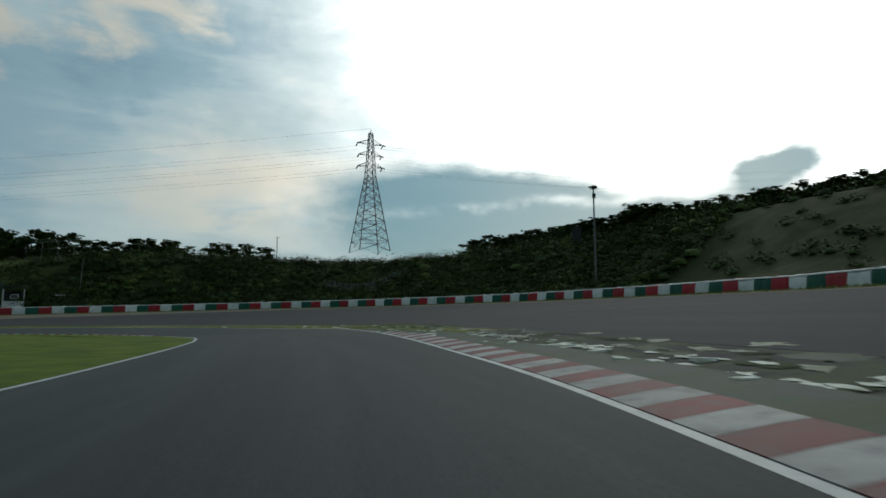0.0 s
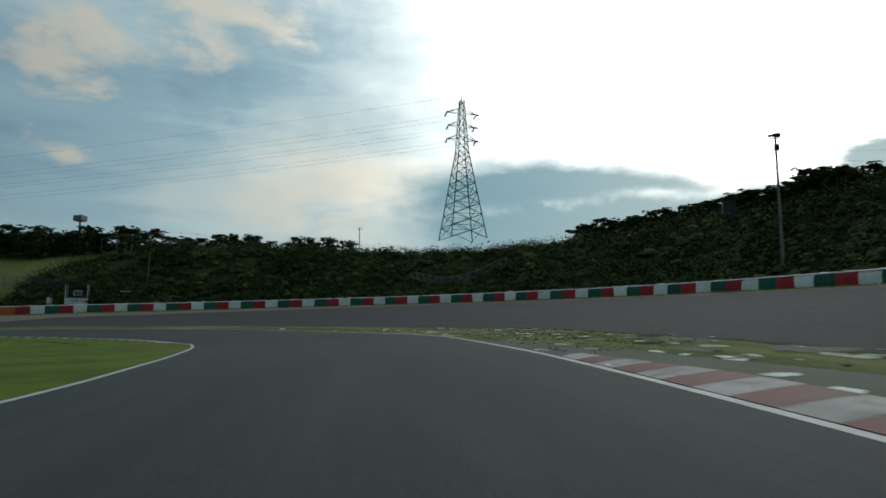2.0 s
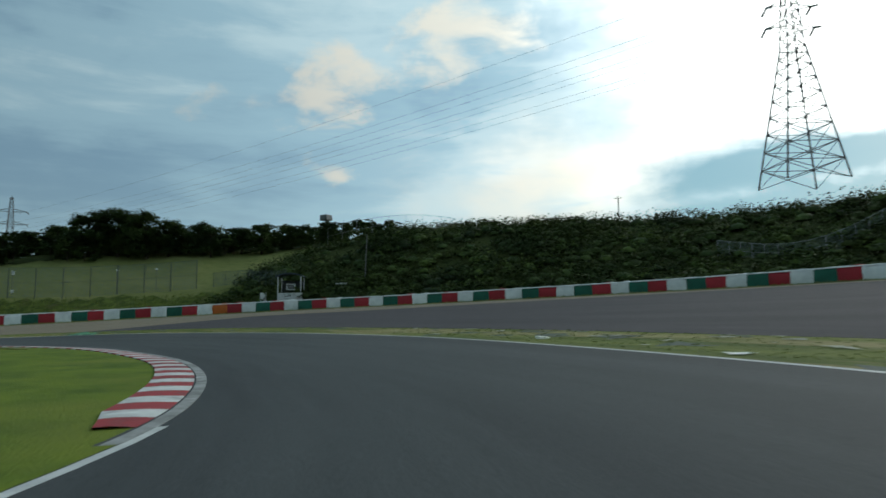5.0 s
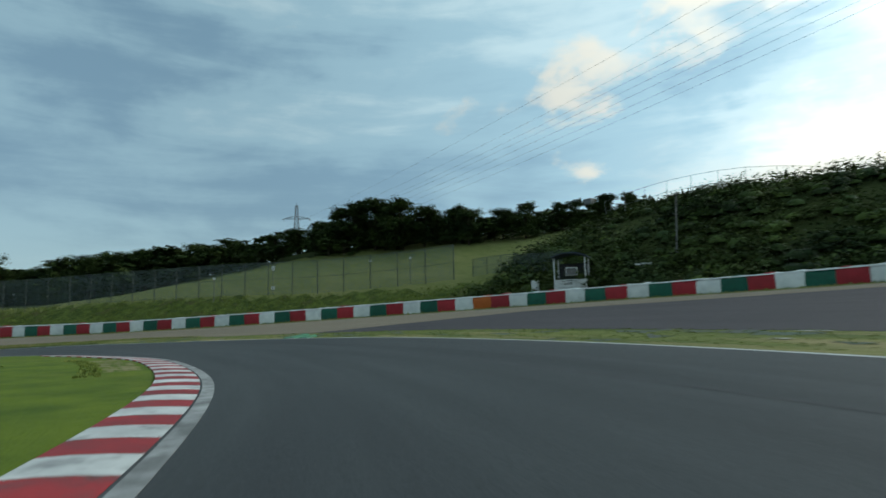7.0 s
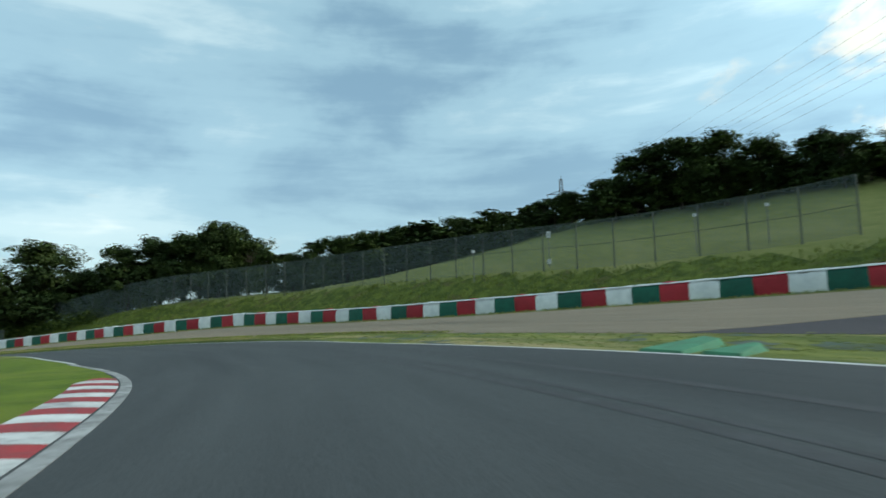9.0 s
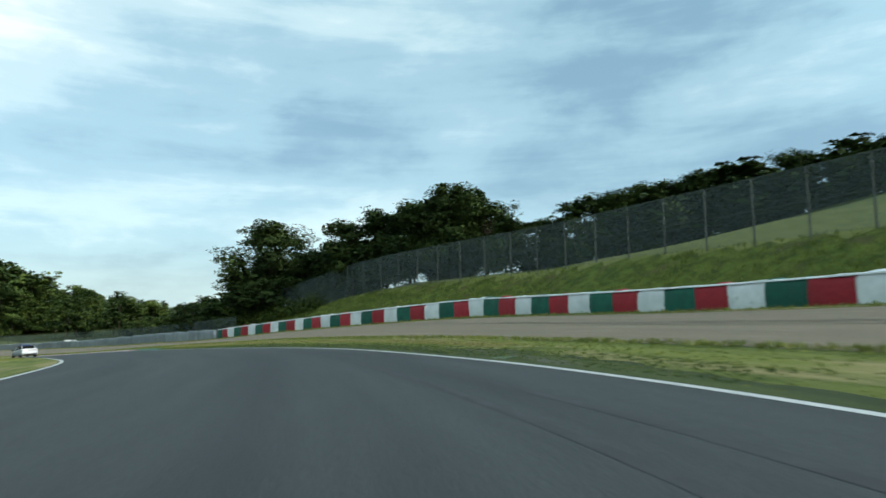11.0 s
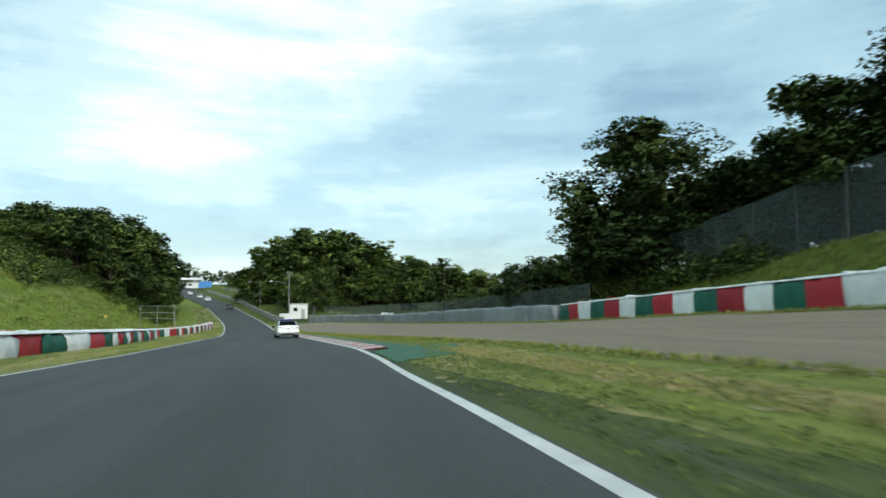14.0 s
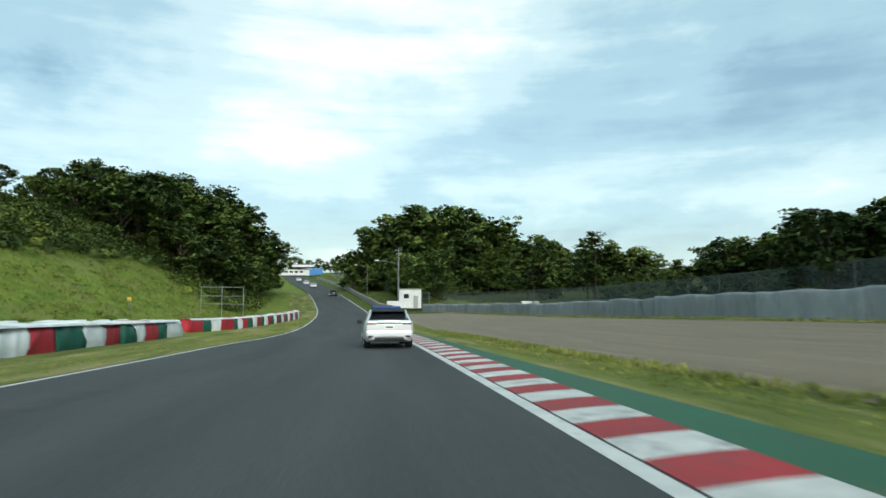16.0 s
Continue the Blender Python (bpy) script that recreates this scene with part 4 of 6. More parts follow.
inner_near = inner_line([(161.4, -12.1), (168, -11.9), (182, -11.5), (190, -11.4), (200, -11.8), (206, -11.6), (215.2, -11.7)], 0.95)
inner_far = inner_line([(221.0, -12.2), (226, -10.2), (230, -9.0), (235, -7.9), (246.5, -6.3), (252, -5.9)], 0.92)
INNER_NEAR = (0.0, 1.6, 3.2, 5.6, 7.4, 9.4, 11.7, 14.6, 17.2, 21.3, 24.2, 27.1, 28.9, 30.3, 31.9, 34.0, 35.8, 38.2, 40.2, 41.9, 43.4, 44.9, 46.8, 48.9, 52.3)
INNER_FAR = np.r_[0.0, 1.9, 3.0, 4.4, 6.4, 7.1, 8.0 + np.arange(24) * 1.02]
barrier(inner_near, (CANVAS_RED, CANVAS_GREEN, CANVAS_WHITE), INNER_NEAR, "deep low tyre barrier in red, green and white canvas", face=-1, deep=2.4)
barrier(inner_far, (CANVAS_RED, CANVAS_GREEN, CANVAS_WHITE), INNER_FAR, "low red, green and white tyre barrier before the slope", face=-1)
barrier(TARP_LINE, (TARP_GREY,), np.arange(0, 80, 3.4), "tyre barrier under grey tarpaulin sheets beside the gravel", cap=False)


# ---- plants ----
def leaf_cards(centres, sizes, rng, droop=0.35, outward=None):
    """One bent leaf spray at each centre, turned at random, its upper face towards the outside of its mass."""
    n = len(centres)
    a = rng.uniform(0, 2 * np.pi, n)
    tilt = rng.normal(0, 0.55, n)
    u = np.stack([np.cos(a), np.sin(a), 0.35 * np.sin(tilt)], 1)
    v = np.stack([-np.sin(a) * np.cos(tilt), np.cos(a) * np.cos(tilt), np.sin(tilt)], 1)
    w = np.cross(u, v)
    s = sizes[:, None]
    wide = rng.uniform(0.55, 1.0, n)[:, None]
    p = [centres - u * s * 0.5, centres - u * s * 0.5 * 0 - v * s * 0.42 * wide + w * s * 0.12, centres + v * s * 0.42 * wide + w * s * 0.12, centres + u * s * 0.55 - w * s * droop * 0.3]
    verts = np.stack([p[0], p[1], p[3], p[2]], 1)
    if outward is None:
        return verts.reshape(-1, 3), np.arange(4 * n).reshape(-1, 4)
    face = np.cross(verts[:, 1] - verts[:, 3], verts[:, 2] - verts[:, 0])
    away = (face * outward).sum(1) < 0
    verts[away] = verts[away][:, ::-1]
    face = np.cross(verts[:, 2] - verts[:, 0], verts[:, 3] - verts[:, 1])
    face /= np.linalg.norm(face, axis=1)[:, None] + 1e-9
    lean = outward / (np.linalg.norm(outward, axis=1)[:, None] + 1e-9) * 0.8 + face * 0.45
    lean /= np.linalg.norm(lean, axis=1)[:, None] + 1e-9
    return verts.reshape(-1, 3), np.arange(4 * n).reshape(-1, 4), np.repeat(lean, 4, 0)


def fast_mesh(name, verts, faces, mats, idx=None, normals=None):
    """A mesh of quads from arrays."""
    me = bpy.data.meshes.new(name)
    nf = len(faces)
    me.vertices.add(len(verts))
    me.vertices.foreach_set("co", np.asarray(verts, np.float32).ravel())
    me.loops.add(4 * nf)
    me.loops.foreach_set("vertex_index", np.asarray(faces, np.int32).ravel())
    me.polygons.add(nf)
    me.polygons.foreach_set("loop_start", np.arange(0, 4 * nf, 4, dtype=np.int32))
    for m in mats:
        me.materials.append(m)
    if idx is not None:
        me.polygons.foreach_set("material_index", np.asarray(idx, np.int32))
    me.update(calc_edges=True)
    me.validate()
    if normals is not None:
        me.polygons.foreach_set("use_smooth", [True] * nf)
        me.normals_split_custom_set_from_vertices(normals.tolist())
    return me


def lobes(rng, n, spread, tall, low):
    """Rounded masses of a crown: centres and radii, for a tree one metre high."""
    c = []
    for k in range(n):
        a = rng.uniform(0, 2 * np.pi)
        z = low + (1 - low) * rng.uniform(0.08, 0.86)
        reach = spread * (1 - 0.75 * abs((z - (low + 0.35 * (1 - low))) / (1 - low))) * rng.uniform(0.35, 1.0)
        c.append((np.cos(a) * reach, np.sin(a) * reach, z, rng.uniform(0.10, 0.21) * tall))
    c.append((0, 0, 0.87, 0.12))
    return np.array(c)


def cores(rows, rng, seg=7, rings=4, dome=False):
    """Uneven rounded hearts of leaf masses: x, y, z and three radii each; quads with their outward directions."""
    V, O = [], []
    a = np.arange(seg + 1) * 2 * np.pi / seg
    for x, y, z, rx, ry, rz in rows:
        e = np.linspace(0 if dome else -np.pi / 2, np.pi / 2, rings + 1)
        wob = rng.uniform(0.82, 1.12, (rings + 1, seg + 1))
        wob[:, -1] = wob[:, 0]
        wob[-1], wob[0] = wob[-1].mean(), wob[0] if dome else wob[0].mean()
        n = np.stack([np.cos(e)[:, None] * np.cos(a), np.cos(e)[:, None] * np.sin(a), np.sin(e)[:, None] + 0 * a], -1)
        p = n * wob[..., None] * (rx, ry, rz) + (x, y, z)
        for q, out in ((p, V), (n, O)):
            out.append(np.stack([q[:-1, :-1], q[:-1, 1:], q[1:, 1:], q[1:, :-1]], 2).reshape(-1, 3))
    return np.vstack(V), np.vstack(O)


SHAPES = {}


def broadleaf(seed, leaves, spread=0.36, low=0.22, size=0.034, mat=None, n_lobes=16, sparse=0.0, fill=0.35, bough=26):
    """A tree one metre high: tapered trunk and limbs, crown of leaf sprays; scaled when it is set out."""
    rng = np.random.default_rng(seed)
    top = thing("tree", Matrix(), "broadleaf tree in full dark green leaf", "tree")
    L = lobes(rng, n_lobes, spread, 1.0, low)
    bm = bmesh.new()
    knee = Vector((rng.uniform(-0.02, 0.02), rng.uniform(-0.02, 0.02), low + 0.12))
    rod_bm(bm, (0, 0, -0.03), knee, 0.028, 0.018, 7)
    rod_bm(bm, knee, (0, 0, 0.8), 0.018, 0.005, 6)
    for x, y, z, r in L[:9]:
        rod_bm(bm, knee + Vector((0, 0, max(0.0, z - low - 0.3) * 0.6)), (x * 0.8, y * 0.8, z), 0.010, 0.003, 5)
    part("trunk", bm, BARK, top)
    pts, sz, out = [], [], []
    share = L[:, 3] ** 2 / (L[:, 3] ** 2).sum()
    for (x, y, z, r), k in zip(L, share):
        n = max(8, int(leaves * k))
        # each mass is made of boughs, each bough a flattened clump of sprays
        boughs = max(5, int(n / bough))
        b = rng.normal(size=(boughs, 3))
        b /= np.linalg.norm(b, axis=1)[:, None]
        heart = b * r * rng.uniform(0.55, 1.0, boughs)[:, None] * (1.12, 1.12, 0.85)
        which = rng.integers(boughs, size=n)
        d = rng.normal(size=(n, 3))
        d /= np.linalg.norm(d, axis=1)[:, None]
        reach = r * rng.uniform(0.26, 0.46, boughs)[which] * rng.uniform(0.3, 1.0, n) ** 0.5
        q = heart[which] + d * reach[:, None] * (1.15, 1.15, 0.55)
        keep = rng.uniform(size=n) > sparse + 0.35 * (d[:, 2] < -0.4)
        pts.append((q + (x, y, z))[keep])
        out.append((d * 0.8 + b[which] * 0.55 + np.array([x, y, (z - 0.45) * 0.6]) * 0.7 + (0, 0, 0.22))[keep])
        sz.append(size * rng.uniform(0.6, 1.35, n)[keep])
    # broad shaded sprays close the heart of each mass
    for (x, y, z, r), k in zip(L, share):
        n = max(4, int(leaves * k * fill))
        d = rng.normal(size=(n, 3))
        d /= np.linalg.norm(d, axis=1)[:, None]
        pts.append(d * (r * rng.uniform(0.1, 0.72, n))[:, None] * (1.1, 1.1, 0.8) + (x, y, z))
        out.append(d * 0.6 + np.array([x, y, (z - 0.45) * 0.6]) * 0.8)
        sz.append(size * rng.uniform(1.5, 2.4, n))
    v, f, nm = leaf_cards(np.vstack(pts), np.concatenate(sz), rng, outward=np.vstack(out))
    crown = new("crown", fast_mesh("crown", v, f, [mat or LEAF], None, nm))
    crown.parent = top
    SHAPES[seed] = (v, nm, mat or LEAF)
    return top


def set_aside(proto):
    """Drops the objects of a tree of which only the shape is wanted."""
    for ob in list(proto.children) + [proto]:
        bpy.data.objects.remove(ob)


NEAR_TREES = [broadleaf(11, 9500, 0.40, 0.05, 0.028, LEAF_DARK, 26, 0, 0.35), broadleaf(12, 9500, 0.38, 0.05, 0.028, LEAF_DARK, 24, 0, 0.35), broadleaf(17, 26000, 0.40, 0.06, 0.0225, LEAF_DARK, 42, 0, 0.35, 60)]
FAR_TREES = [broadleaf(21, 3200, 0.42, 0.02, 0.042, LEAF, 17, 0, 0.35), broadleaf(22, 3200, 0.38, 0.03, 0.042, LEAF_DARK, 16, 0, 0.35), broadleaf(23, 3200, 0.46, 0.02, 0.043, LEAF, 18, 0, 0.35),
             broadleaf(24, 3200, 0.36, 0.03, 0.042, LEAF, 16, 0, 0.35)]
WOODS = [broadleaf(41, 900, 0.42, 0.02, 0.060, LEAF, 13, 0, 0.35), broadleaf(42, 900, 0.40, 0.03, 0.062, LEAF_DARK, 12, 0, 0.35), broadleaf(43, 900, 0.44, 0.02, 0.060, LEAF, 13, 0, 0.35),
         broadleaf(44, 2200, 0.40, 0.0, 0.044, LEAF, 18, 0, 0.35), broadleaf(45, 2200, 0.42, 0.0, 0.044, LEAF, 19, 0, 0.35), broadleaf(46, 2200, 0.38, 0.0, 0.043, LEAF_DARK, 18, 0, 0.35)]
for proto in WOODS:
    set_aside(proto)
WOODS = (41, 42, 43)
FINE_WOODS = (44, 45, 44, 45, 46)
USED = set()


def set_tree(proto, x, y, top_z, rng, group, label="", wide=1.0):
    z = float(height([x], [y])[0]) - 0.15
    h = max(2.5, top_z - z)
    m = Matrix.Translation((x, y, z)) @ Matrix.Rotation(rng.uniform(0, 6.28), 4, "Z") @ Matrix.Diagonal((h * wide, h * wide, h, 1))
    if proto.name in USED:
        was = proto.scale
        ob = copy_thing(proto, m @ Matrix.Diagonal((1 / was[0], 1 / was[1], 1 / was[2], 1)))
    else:
        ob = proto
        ob.matrix_basis = m
        USED.add(proto.name)
    tagged(ob, label, "", group)
    return ob


def treeline(points, spacing, rows, depth, protos, seed, group, label="", uneven=0.16, wide=(0.9, 1.25), joined=""):
    """Rows of trees that follow a line of x, y and crown-top level; later rows stand depth metres further out (to the right of the line)."""
    rng = np.random.default_rng(seed)
    _, line = smooth(points, spacing)
    t = np.gradient(line[:, :2], axis=0)
    t /= np.linalg.norm(t, axis=1)[:, None]
    spots = []
    for r in range(rows):
        for k in range(len(line)):
            x, y, z = line[k]
            x += t[k, 1] * depth * r + rng.uniform(-0.35, 0.35) * spacing
            y += -t[k, 0] * depth * r + rng.uniform(-0.35, 0.35) * spacing
            drop = abs(rng.normal(0, uneven)) * 7 + (rng.uniform(0.3, 2.6) if rows > 1 and r == 0 else 0.0) - (0.4 if r else 0.0)
            spots.append((protos[rng.integers(len(protos))], x, y, z - drop, rng.uniform(*wide)))
    if not joined:
        for proto, x, y, z, w in spots:
            set_tree(proto, x, y, z, rng, group, label, w)
        return
    # a far wood nobody could count: crowns and trunks in one mass
    V, NM, M = [], [], []
    mats = [LEAF, LEAF_DARK, BARK]
    for proto, x, y, z, w in spots:
        v, nm, mat = SHAPES[proto]
        base = float(height([x], [y])[0]) - 0.15
        h, a = max(2.5, z - base), rng.uniform(0, 6.28)
        turn = np.array([[math.cos(a), math.sin(a), 0], [-math.sin(a), math.cos(a), 0], [0, 0, 1]])
        V.append((v @ turn) * (h * w, h * w, h) + (x, y, base))
        NM.append(nm @ turn)
        M.append(np.full(len(v) // 4, mats.index(mat)))
        r = 0.02 * h
        for k in range(6):
            b, c = k * math.pi / 3, (k + 1) * math.pi / 3
            side = np.array([(math.cos(b) * r, math.sin(b) * r, 0), (math.cos(c) * r, math.sin(c) * r, 0), (math.cos(c) * r * 0.4, math.sin(c) * r * 0.4, 0.7 * h), (math.cos(b) * r * 0.4, math.sin(b) * r * 0.4, 0.7 * h)])
            V.append(side + (x, y, base))
            NM.append(np.repeat([[math.cos(b + 0.5), math.sin(b + 0.5), 0]], 4, 0))
            M.append([2])
    V, NM = np.vstack(V), np.vstack(NM)
    tagged(new("woods", fast_mesh("woods", V, np.arange(len(V)).reshape(-1, 4), mats, np.concatenate(M), NM)), joined, "trees", kind="stuff")


# big trees behind the fence, then the woods along the skyline
treeline([(-76.6, 122.1, 18.6), (-86.3, 115.0, 18.1), (-94.3, 107.4, 17.8), (-101.5, 101.6, 19.2), (-109.6, 96.5, 21.2), (-117.8, 93.9, 20.4), (-127.7, 90.6, 18.5), (-133.1, 79.0, 15.6), (-135.9, 67.6, 14.7), (-139, 55, 12.6), (-141, 47, 11.6), (-145, 39, 13.8),
          (-150.5, 29.5, 15.0), (-154.5, 20.5, 11.6), (-158, 14.5, 8.8), (-161, 9, 9.5)], 4.2, 1, 4.5, NEAR_TREES[:2], 3, "trees behind the fence", "dark broadleaf tree behind the wire fence", 0.13)
treeline([(-81.6, 119.9, 16.5), (-94.2, 108.6, 16.8), (-105.2, 100.5, 18.0), (-118.1, 96.4, 19.0), (-129.0, 90.6, 18.3), (-134.5, 80.2, 16.2), (-133, 66, 13.0), (-139, 57, 11.5)], 3.2, 2, 4.0, WOODS[1:2], 33, "skyline woods", "",
         0.08, (1.3, 1.9), joined="dark thicket along the crest of the grass slope")
treeline([(-110, 90, 15.0), (-122, 86, 14.4), (-130, 77, 12.8), (-137, 68, 12.4), (-144, 58, 11.6), (-147, 48, 10.8), (-150, 41, 12.8), (-155, 32, 13.6), (-159, 23, 12.0), (-164, 14, 8.0), (-167, 5, 8.0)], 4.5, 1, 4.0,
         WOODS[1:2], 34, "skyline woods", "", 0.08, (1.2, 1.6), joined="dark trees behind the first row along the fence")
rng_big = np.random.default_rng(8)
set_tree(NEAR_TREES[0], -110.7, 96.5, 21.2, rng_big, "trees behind the fence", "tall dark spreading tree on the grass slope", 1.1)
set_tree(NEAR_TREES[2], -163.0, 4.8, 14.4, rng_big, "trees behind the fence", "big open-crowned tree over ivy beside the fence", 1.08)
set_tree(FAR_TREES[1], -136.1, -75.4, 10.6, rng_big, "woods on the inner hill", "flat-topped tree standing above the inner hill", 0.55)
set_tree(NEAR_TREES[2], -145.0, 38.5, 15.4, rng_big, "trees behind the fence", "tall ragged tree above the fence", 0.9)
treeline([(-164, -9, 2.5), (-168, -9, 4.0), (-173, -10.5, 4.6), (-179, -14, 4.8), (-181.5, -19, 3.6), (-184.5, -27, 2.4), (-188, -35.5, -0.4), (-192, -45, -1.8)], 4.5, 2, 5.0, FAR_TREES, 4,
         "trees by the gravel", "bushy green tree behind the grey barrier", 0.1)
treeline([(-229.3, 45.8, 17.9), (-204.3, 66.0, 17.9), (-179.9, 81.2, 18.8), (-162.2, 93.2, 19.8), (-149.1, 102.8, 20.9), (-132.2, 118.5, 22.0), (-128.3, 137.9, 24.2), (-115.3, 154.0, 27.1), (-93.1, 159.3, 26.0)], 6.5, 2, -6.0,
         WOODS[1:2], 5, "skyline woods", "dark tree on the skyline above the grass slope", 0.1, joined="dark woods along the skyline above the grass slope")
treeline([(-167.6, 147.4, 25.3), (-139.7, 168.4, 25.9), (-115.1, 182.5, 25.6), (-90.0, 193.3, 27.6), (-70.7, 182.9, 25.3), (-54.0, 183.0, 24.7), (-41.9, 180.2, 22.8)], 6.0, 2, 5.0, WOODS[1:2], 6, "ridge trees",
         "small dark tree along the ridge", 0.12, (1.1, 1.6), joined="small dark trees along the far ridge")
treeline([(17.8, 121.8, 19.0), (30.3, 112.9, 19.5), (37.4, 97.5, 19.0), (42.6, 86.3, 19.7), (48.9, 80.4, 18.7), (57.9, 78.5, 20.6), (61.0, 65.6, 19.2), (66.0, 52.0, 19.5), (69.0, 30.0, 20.0), (70.0, 0.0, 20.5)], 3.0, 3, -4.0, WOODS[1:2], 7,
         "hilltop trees", "", 0.1, (1.3, 1.9), joined="dark trees crowding the top of the hill")
treeline([(-216, -150, 9.0), (-217, -140, 16.0), (-221, -127, 17.8), (-222, -112, 15.8), (-228, -105, 13.6), (-243, -102, 9.0), (-268, -101, 5.4), (-292, -107, 3.6)], 6.0, 2, -7.0, FINE_WOODS, 9,
         "woods beyond the straight", "leafy tree in the dense wood beside the straight", 0.12, joined="dense green woods beside the straight")
treeline([(-206, -60, 5.0), (-222, -58, 2.6), (-196, -72, 4.0)], 6.0, 1, 7.5, FINE_WOODS, 19, "woods beyond the straight", "leafy tree in the dense wood beside the straight", joined="dense green woods beside the straight")
treeline([(-193, -84, -0.5), (-199, -93, 2.0), (-208, -101, 4.0), (-222, -92, 2.5), (-240, -88, 1.0)], 5.0, 2, -6.0, FINE_WOODS, 20, "woods beyond the straight", "leafy tree in the dense wood beside the straight", joined="dense green woods beside the straight")
treeline([(-219, -148, 7.0), (-218, -135, 10.5), (-218, -122, 11.5), (-217.5, -109, 10.0), (-223, -100, 8.5), (-240, -96, 6.0), (-265, -96, 3.0)], 4.6, 1, 5.0, FINE_WOODS, 25, "woods beyond the straight", "", 0.3, (0.9, 1.3),
         joined="dense green woods beside the straight")
treeline([(-203, -104, 1.0), (-209, -116, 3.5), (-214, -130, 3.0), (-220, -146, 1.0)], 5.0, 1, 6.0, FINE_WOODS, 23, "woods beyond the straight", "leafy tree in the dense wood beside the straight", joined="dense green woods beside the straight")
treeline([(-122, -62, 4.5), (-129, -68, 5.4), (-136, -75, 9.8), (-146, -88, 12.4), (-157, -106, 15.2), (-168, -121, 15.2), (-178, -136, 10.6), (-186, -150, 6.5)], 5.5, 3, -6.0, FAR_TREES, 10,
         "woods on the inner hill", "leafy tree on the steep inner hill", 0.12)
treeline([(-148, -82, 4.5), (-155, -91, 3.5), (-164, -105, 3.0), (-173, -124, 2.0), (-183, -144, 0.5)], 4.2, 1, -4.0, FAR_TREES, 13, "woods on the inner hill", "leafy tree on the steep inner hill", 0.1, (1.1, 1.5))
treeline([(-206, -192, 3), (-218, -225, 5), (-232, -262, 7), (-244, -292, 9)], 9.0, 1, -9.0, WOODS, 14, "far woods", "hazy tree beside the far straight", joined="hazy woods round the far end of the straight")
treeline([(-234, -165, 8), (-256, -210, 9), (-286, -268, 10), (-322, -340, 12)], 9.0, 2, 9.0, WOODS, 15, "far woods", "hazy tree beside the far straight", joined="hazy woods round the far end of the straight")
treeline([(-245, -395, 13), (-285, -410, 14), (-320, -415, 13), (-360, -405, 11)], 8.0, 2, 9.0, WOODS, 16, "far woods", "hazy tree beside the far straight", joined="hazy woods round the far end of the straight")


def scatter(name, label, category, lo, hi, e_lo, e_hi, count, radius, mats, seed, leaves=46, size=0.42, side=1, weights=None, high=0.62, heart=True):
    """Shrubs or weeds over a stretch of bank, as one mass: metres along, and metres behind the outer barrier (side 1) or the inner edge (-1)."""
    rng = np.random.default_rng(seed)
    s = rng.uniform(lo, hi, count)
    e = rng.uniform(e_lo, e_hi, count)
    d = outer_d(s) + e if side > 0 else EDGE_L(s) - e
    base = place(s, d)
    r = rng.uniform(*radius, count)
    C, Z, M, O = [], [], [], []
    for k in range(count):
        q = rng.normal(size=(leaves, 3))
        q /= np.linalg.norm(q, axis=1)[:, None]
        q[:, 2] = np.abs(q[:, 2]) * high * 1.6
        C.append(base[k] + q * r[k] * rng.uniform(0.55, 1.1, leaves)[:, None])
        Z.append(size * rng.uniform(0.6, 1.4, leaves))
        O.append(q)
        M.append(np.full(leaves, rng.choice(len(mats), p=weights)))
    v, f, nm = leaf_cards(np.vstack(C), np.concatenate(Z), rng, outward=np.vstack(O))
    M = np.concatenate(M)
    if heart:
        cv, cn = cores([(*base[k], r[k] * 0.42, r[k] * 0.42, r[k] * high * 0.62) for k in range(count)], rng, 7, 3, True)
        v, nm = np.vstack([v, cv]), np.vstack([nm, cn])
        M = np.concatenate([M, np.repeat(M.reshape(count, -1)[:, 0], 21)])
        f = np.arange(len(v)).reshape(-1, 4)
    return tagged(new(name, fast_mesh(name, v, f, mats, M, nm)), label, category, kind="stuff")


scatter("hillside_shrubs", "dense dark shrubs covering the hillside behind the barrier", "shrubs", 36, 99, 3.4, 29, 1500, (1.2, 2.9), [LEAF_BUSH, LEAF_DARK, LEAF], 40, 100, 0.31, weights=[0.5, 0.3, 0.2], high=0.5)
scatter("slope_bushes", "scattered low bushes on the grassy hill", "shrubs", 0, 42, 4.5, 24, 110, (0.6, 1.4), [LEAF_BUSH, LEAF_DARK], 47, 80, 0.24, high=0.5)
scatter("hilltop_shrubs", "low dark scrub on the grassy hill", "shrubs", -60, 36, 22, 42, 420, (0.8, 1.9), [LEAF_BUSH, LEAF_DARK], 41, 46, 0.42)
scatter("fence_ivy", "ivy and shrubs grown through the fence", "shrubs", 179, 206, 6.8, 12.5, 360, (0.8, 1.9), [LEAF_BUSH, LEAF_YELLOW, LEAF], 43, 76, 0.24, weights=[0.35, 0.3, 0.35], high=0.9, heart=False)
scatter("slope_shrubs", "leafy green shrubs at the foot of the inner wood", "shrubs", 252, 300, 9, 19, 170, (0.8, 1.9), [LEAF, LEAF_YELLOW, LEAF_BUSH], 44, 170, 0.26, -1, weights=[0.55, 0.2, 0.25], high=0.7)
scatter("wood_edge_shrubs", "dark undergrowth along the edge of the inner wood", "shrubs", 222, 258, 19.5, 27, 150, (0.8, 1.9), [LEAF, LEAF_DARK, LEAF_YELLOW], 48, 150, 0.26, -1, weights=[0.5, 0.4, 0.1], high=0.7)
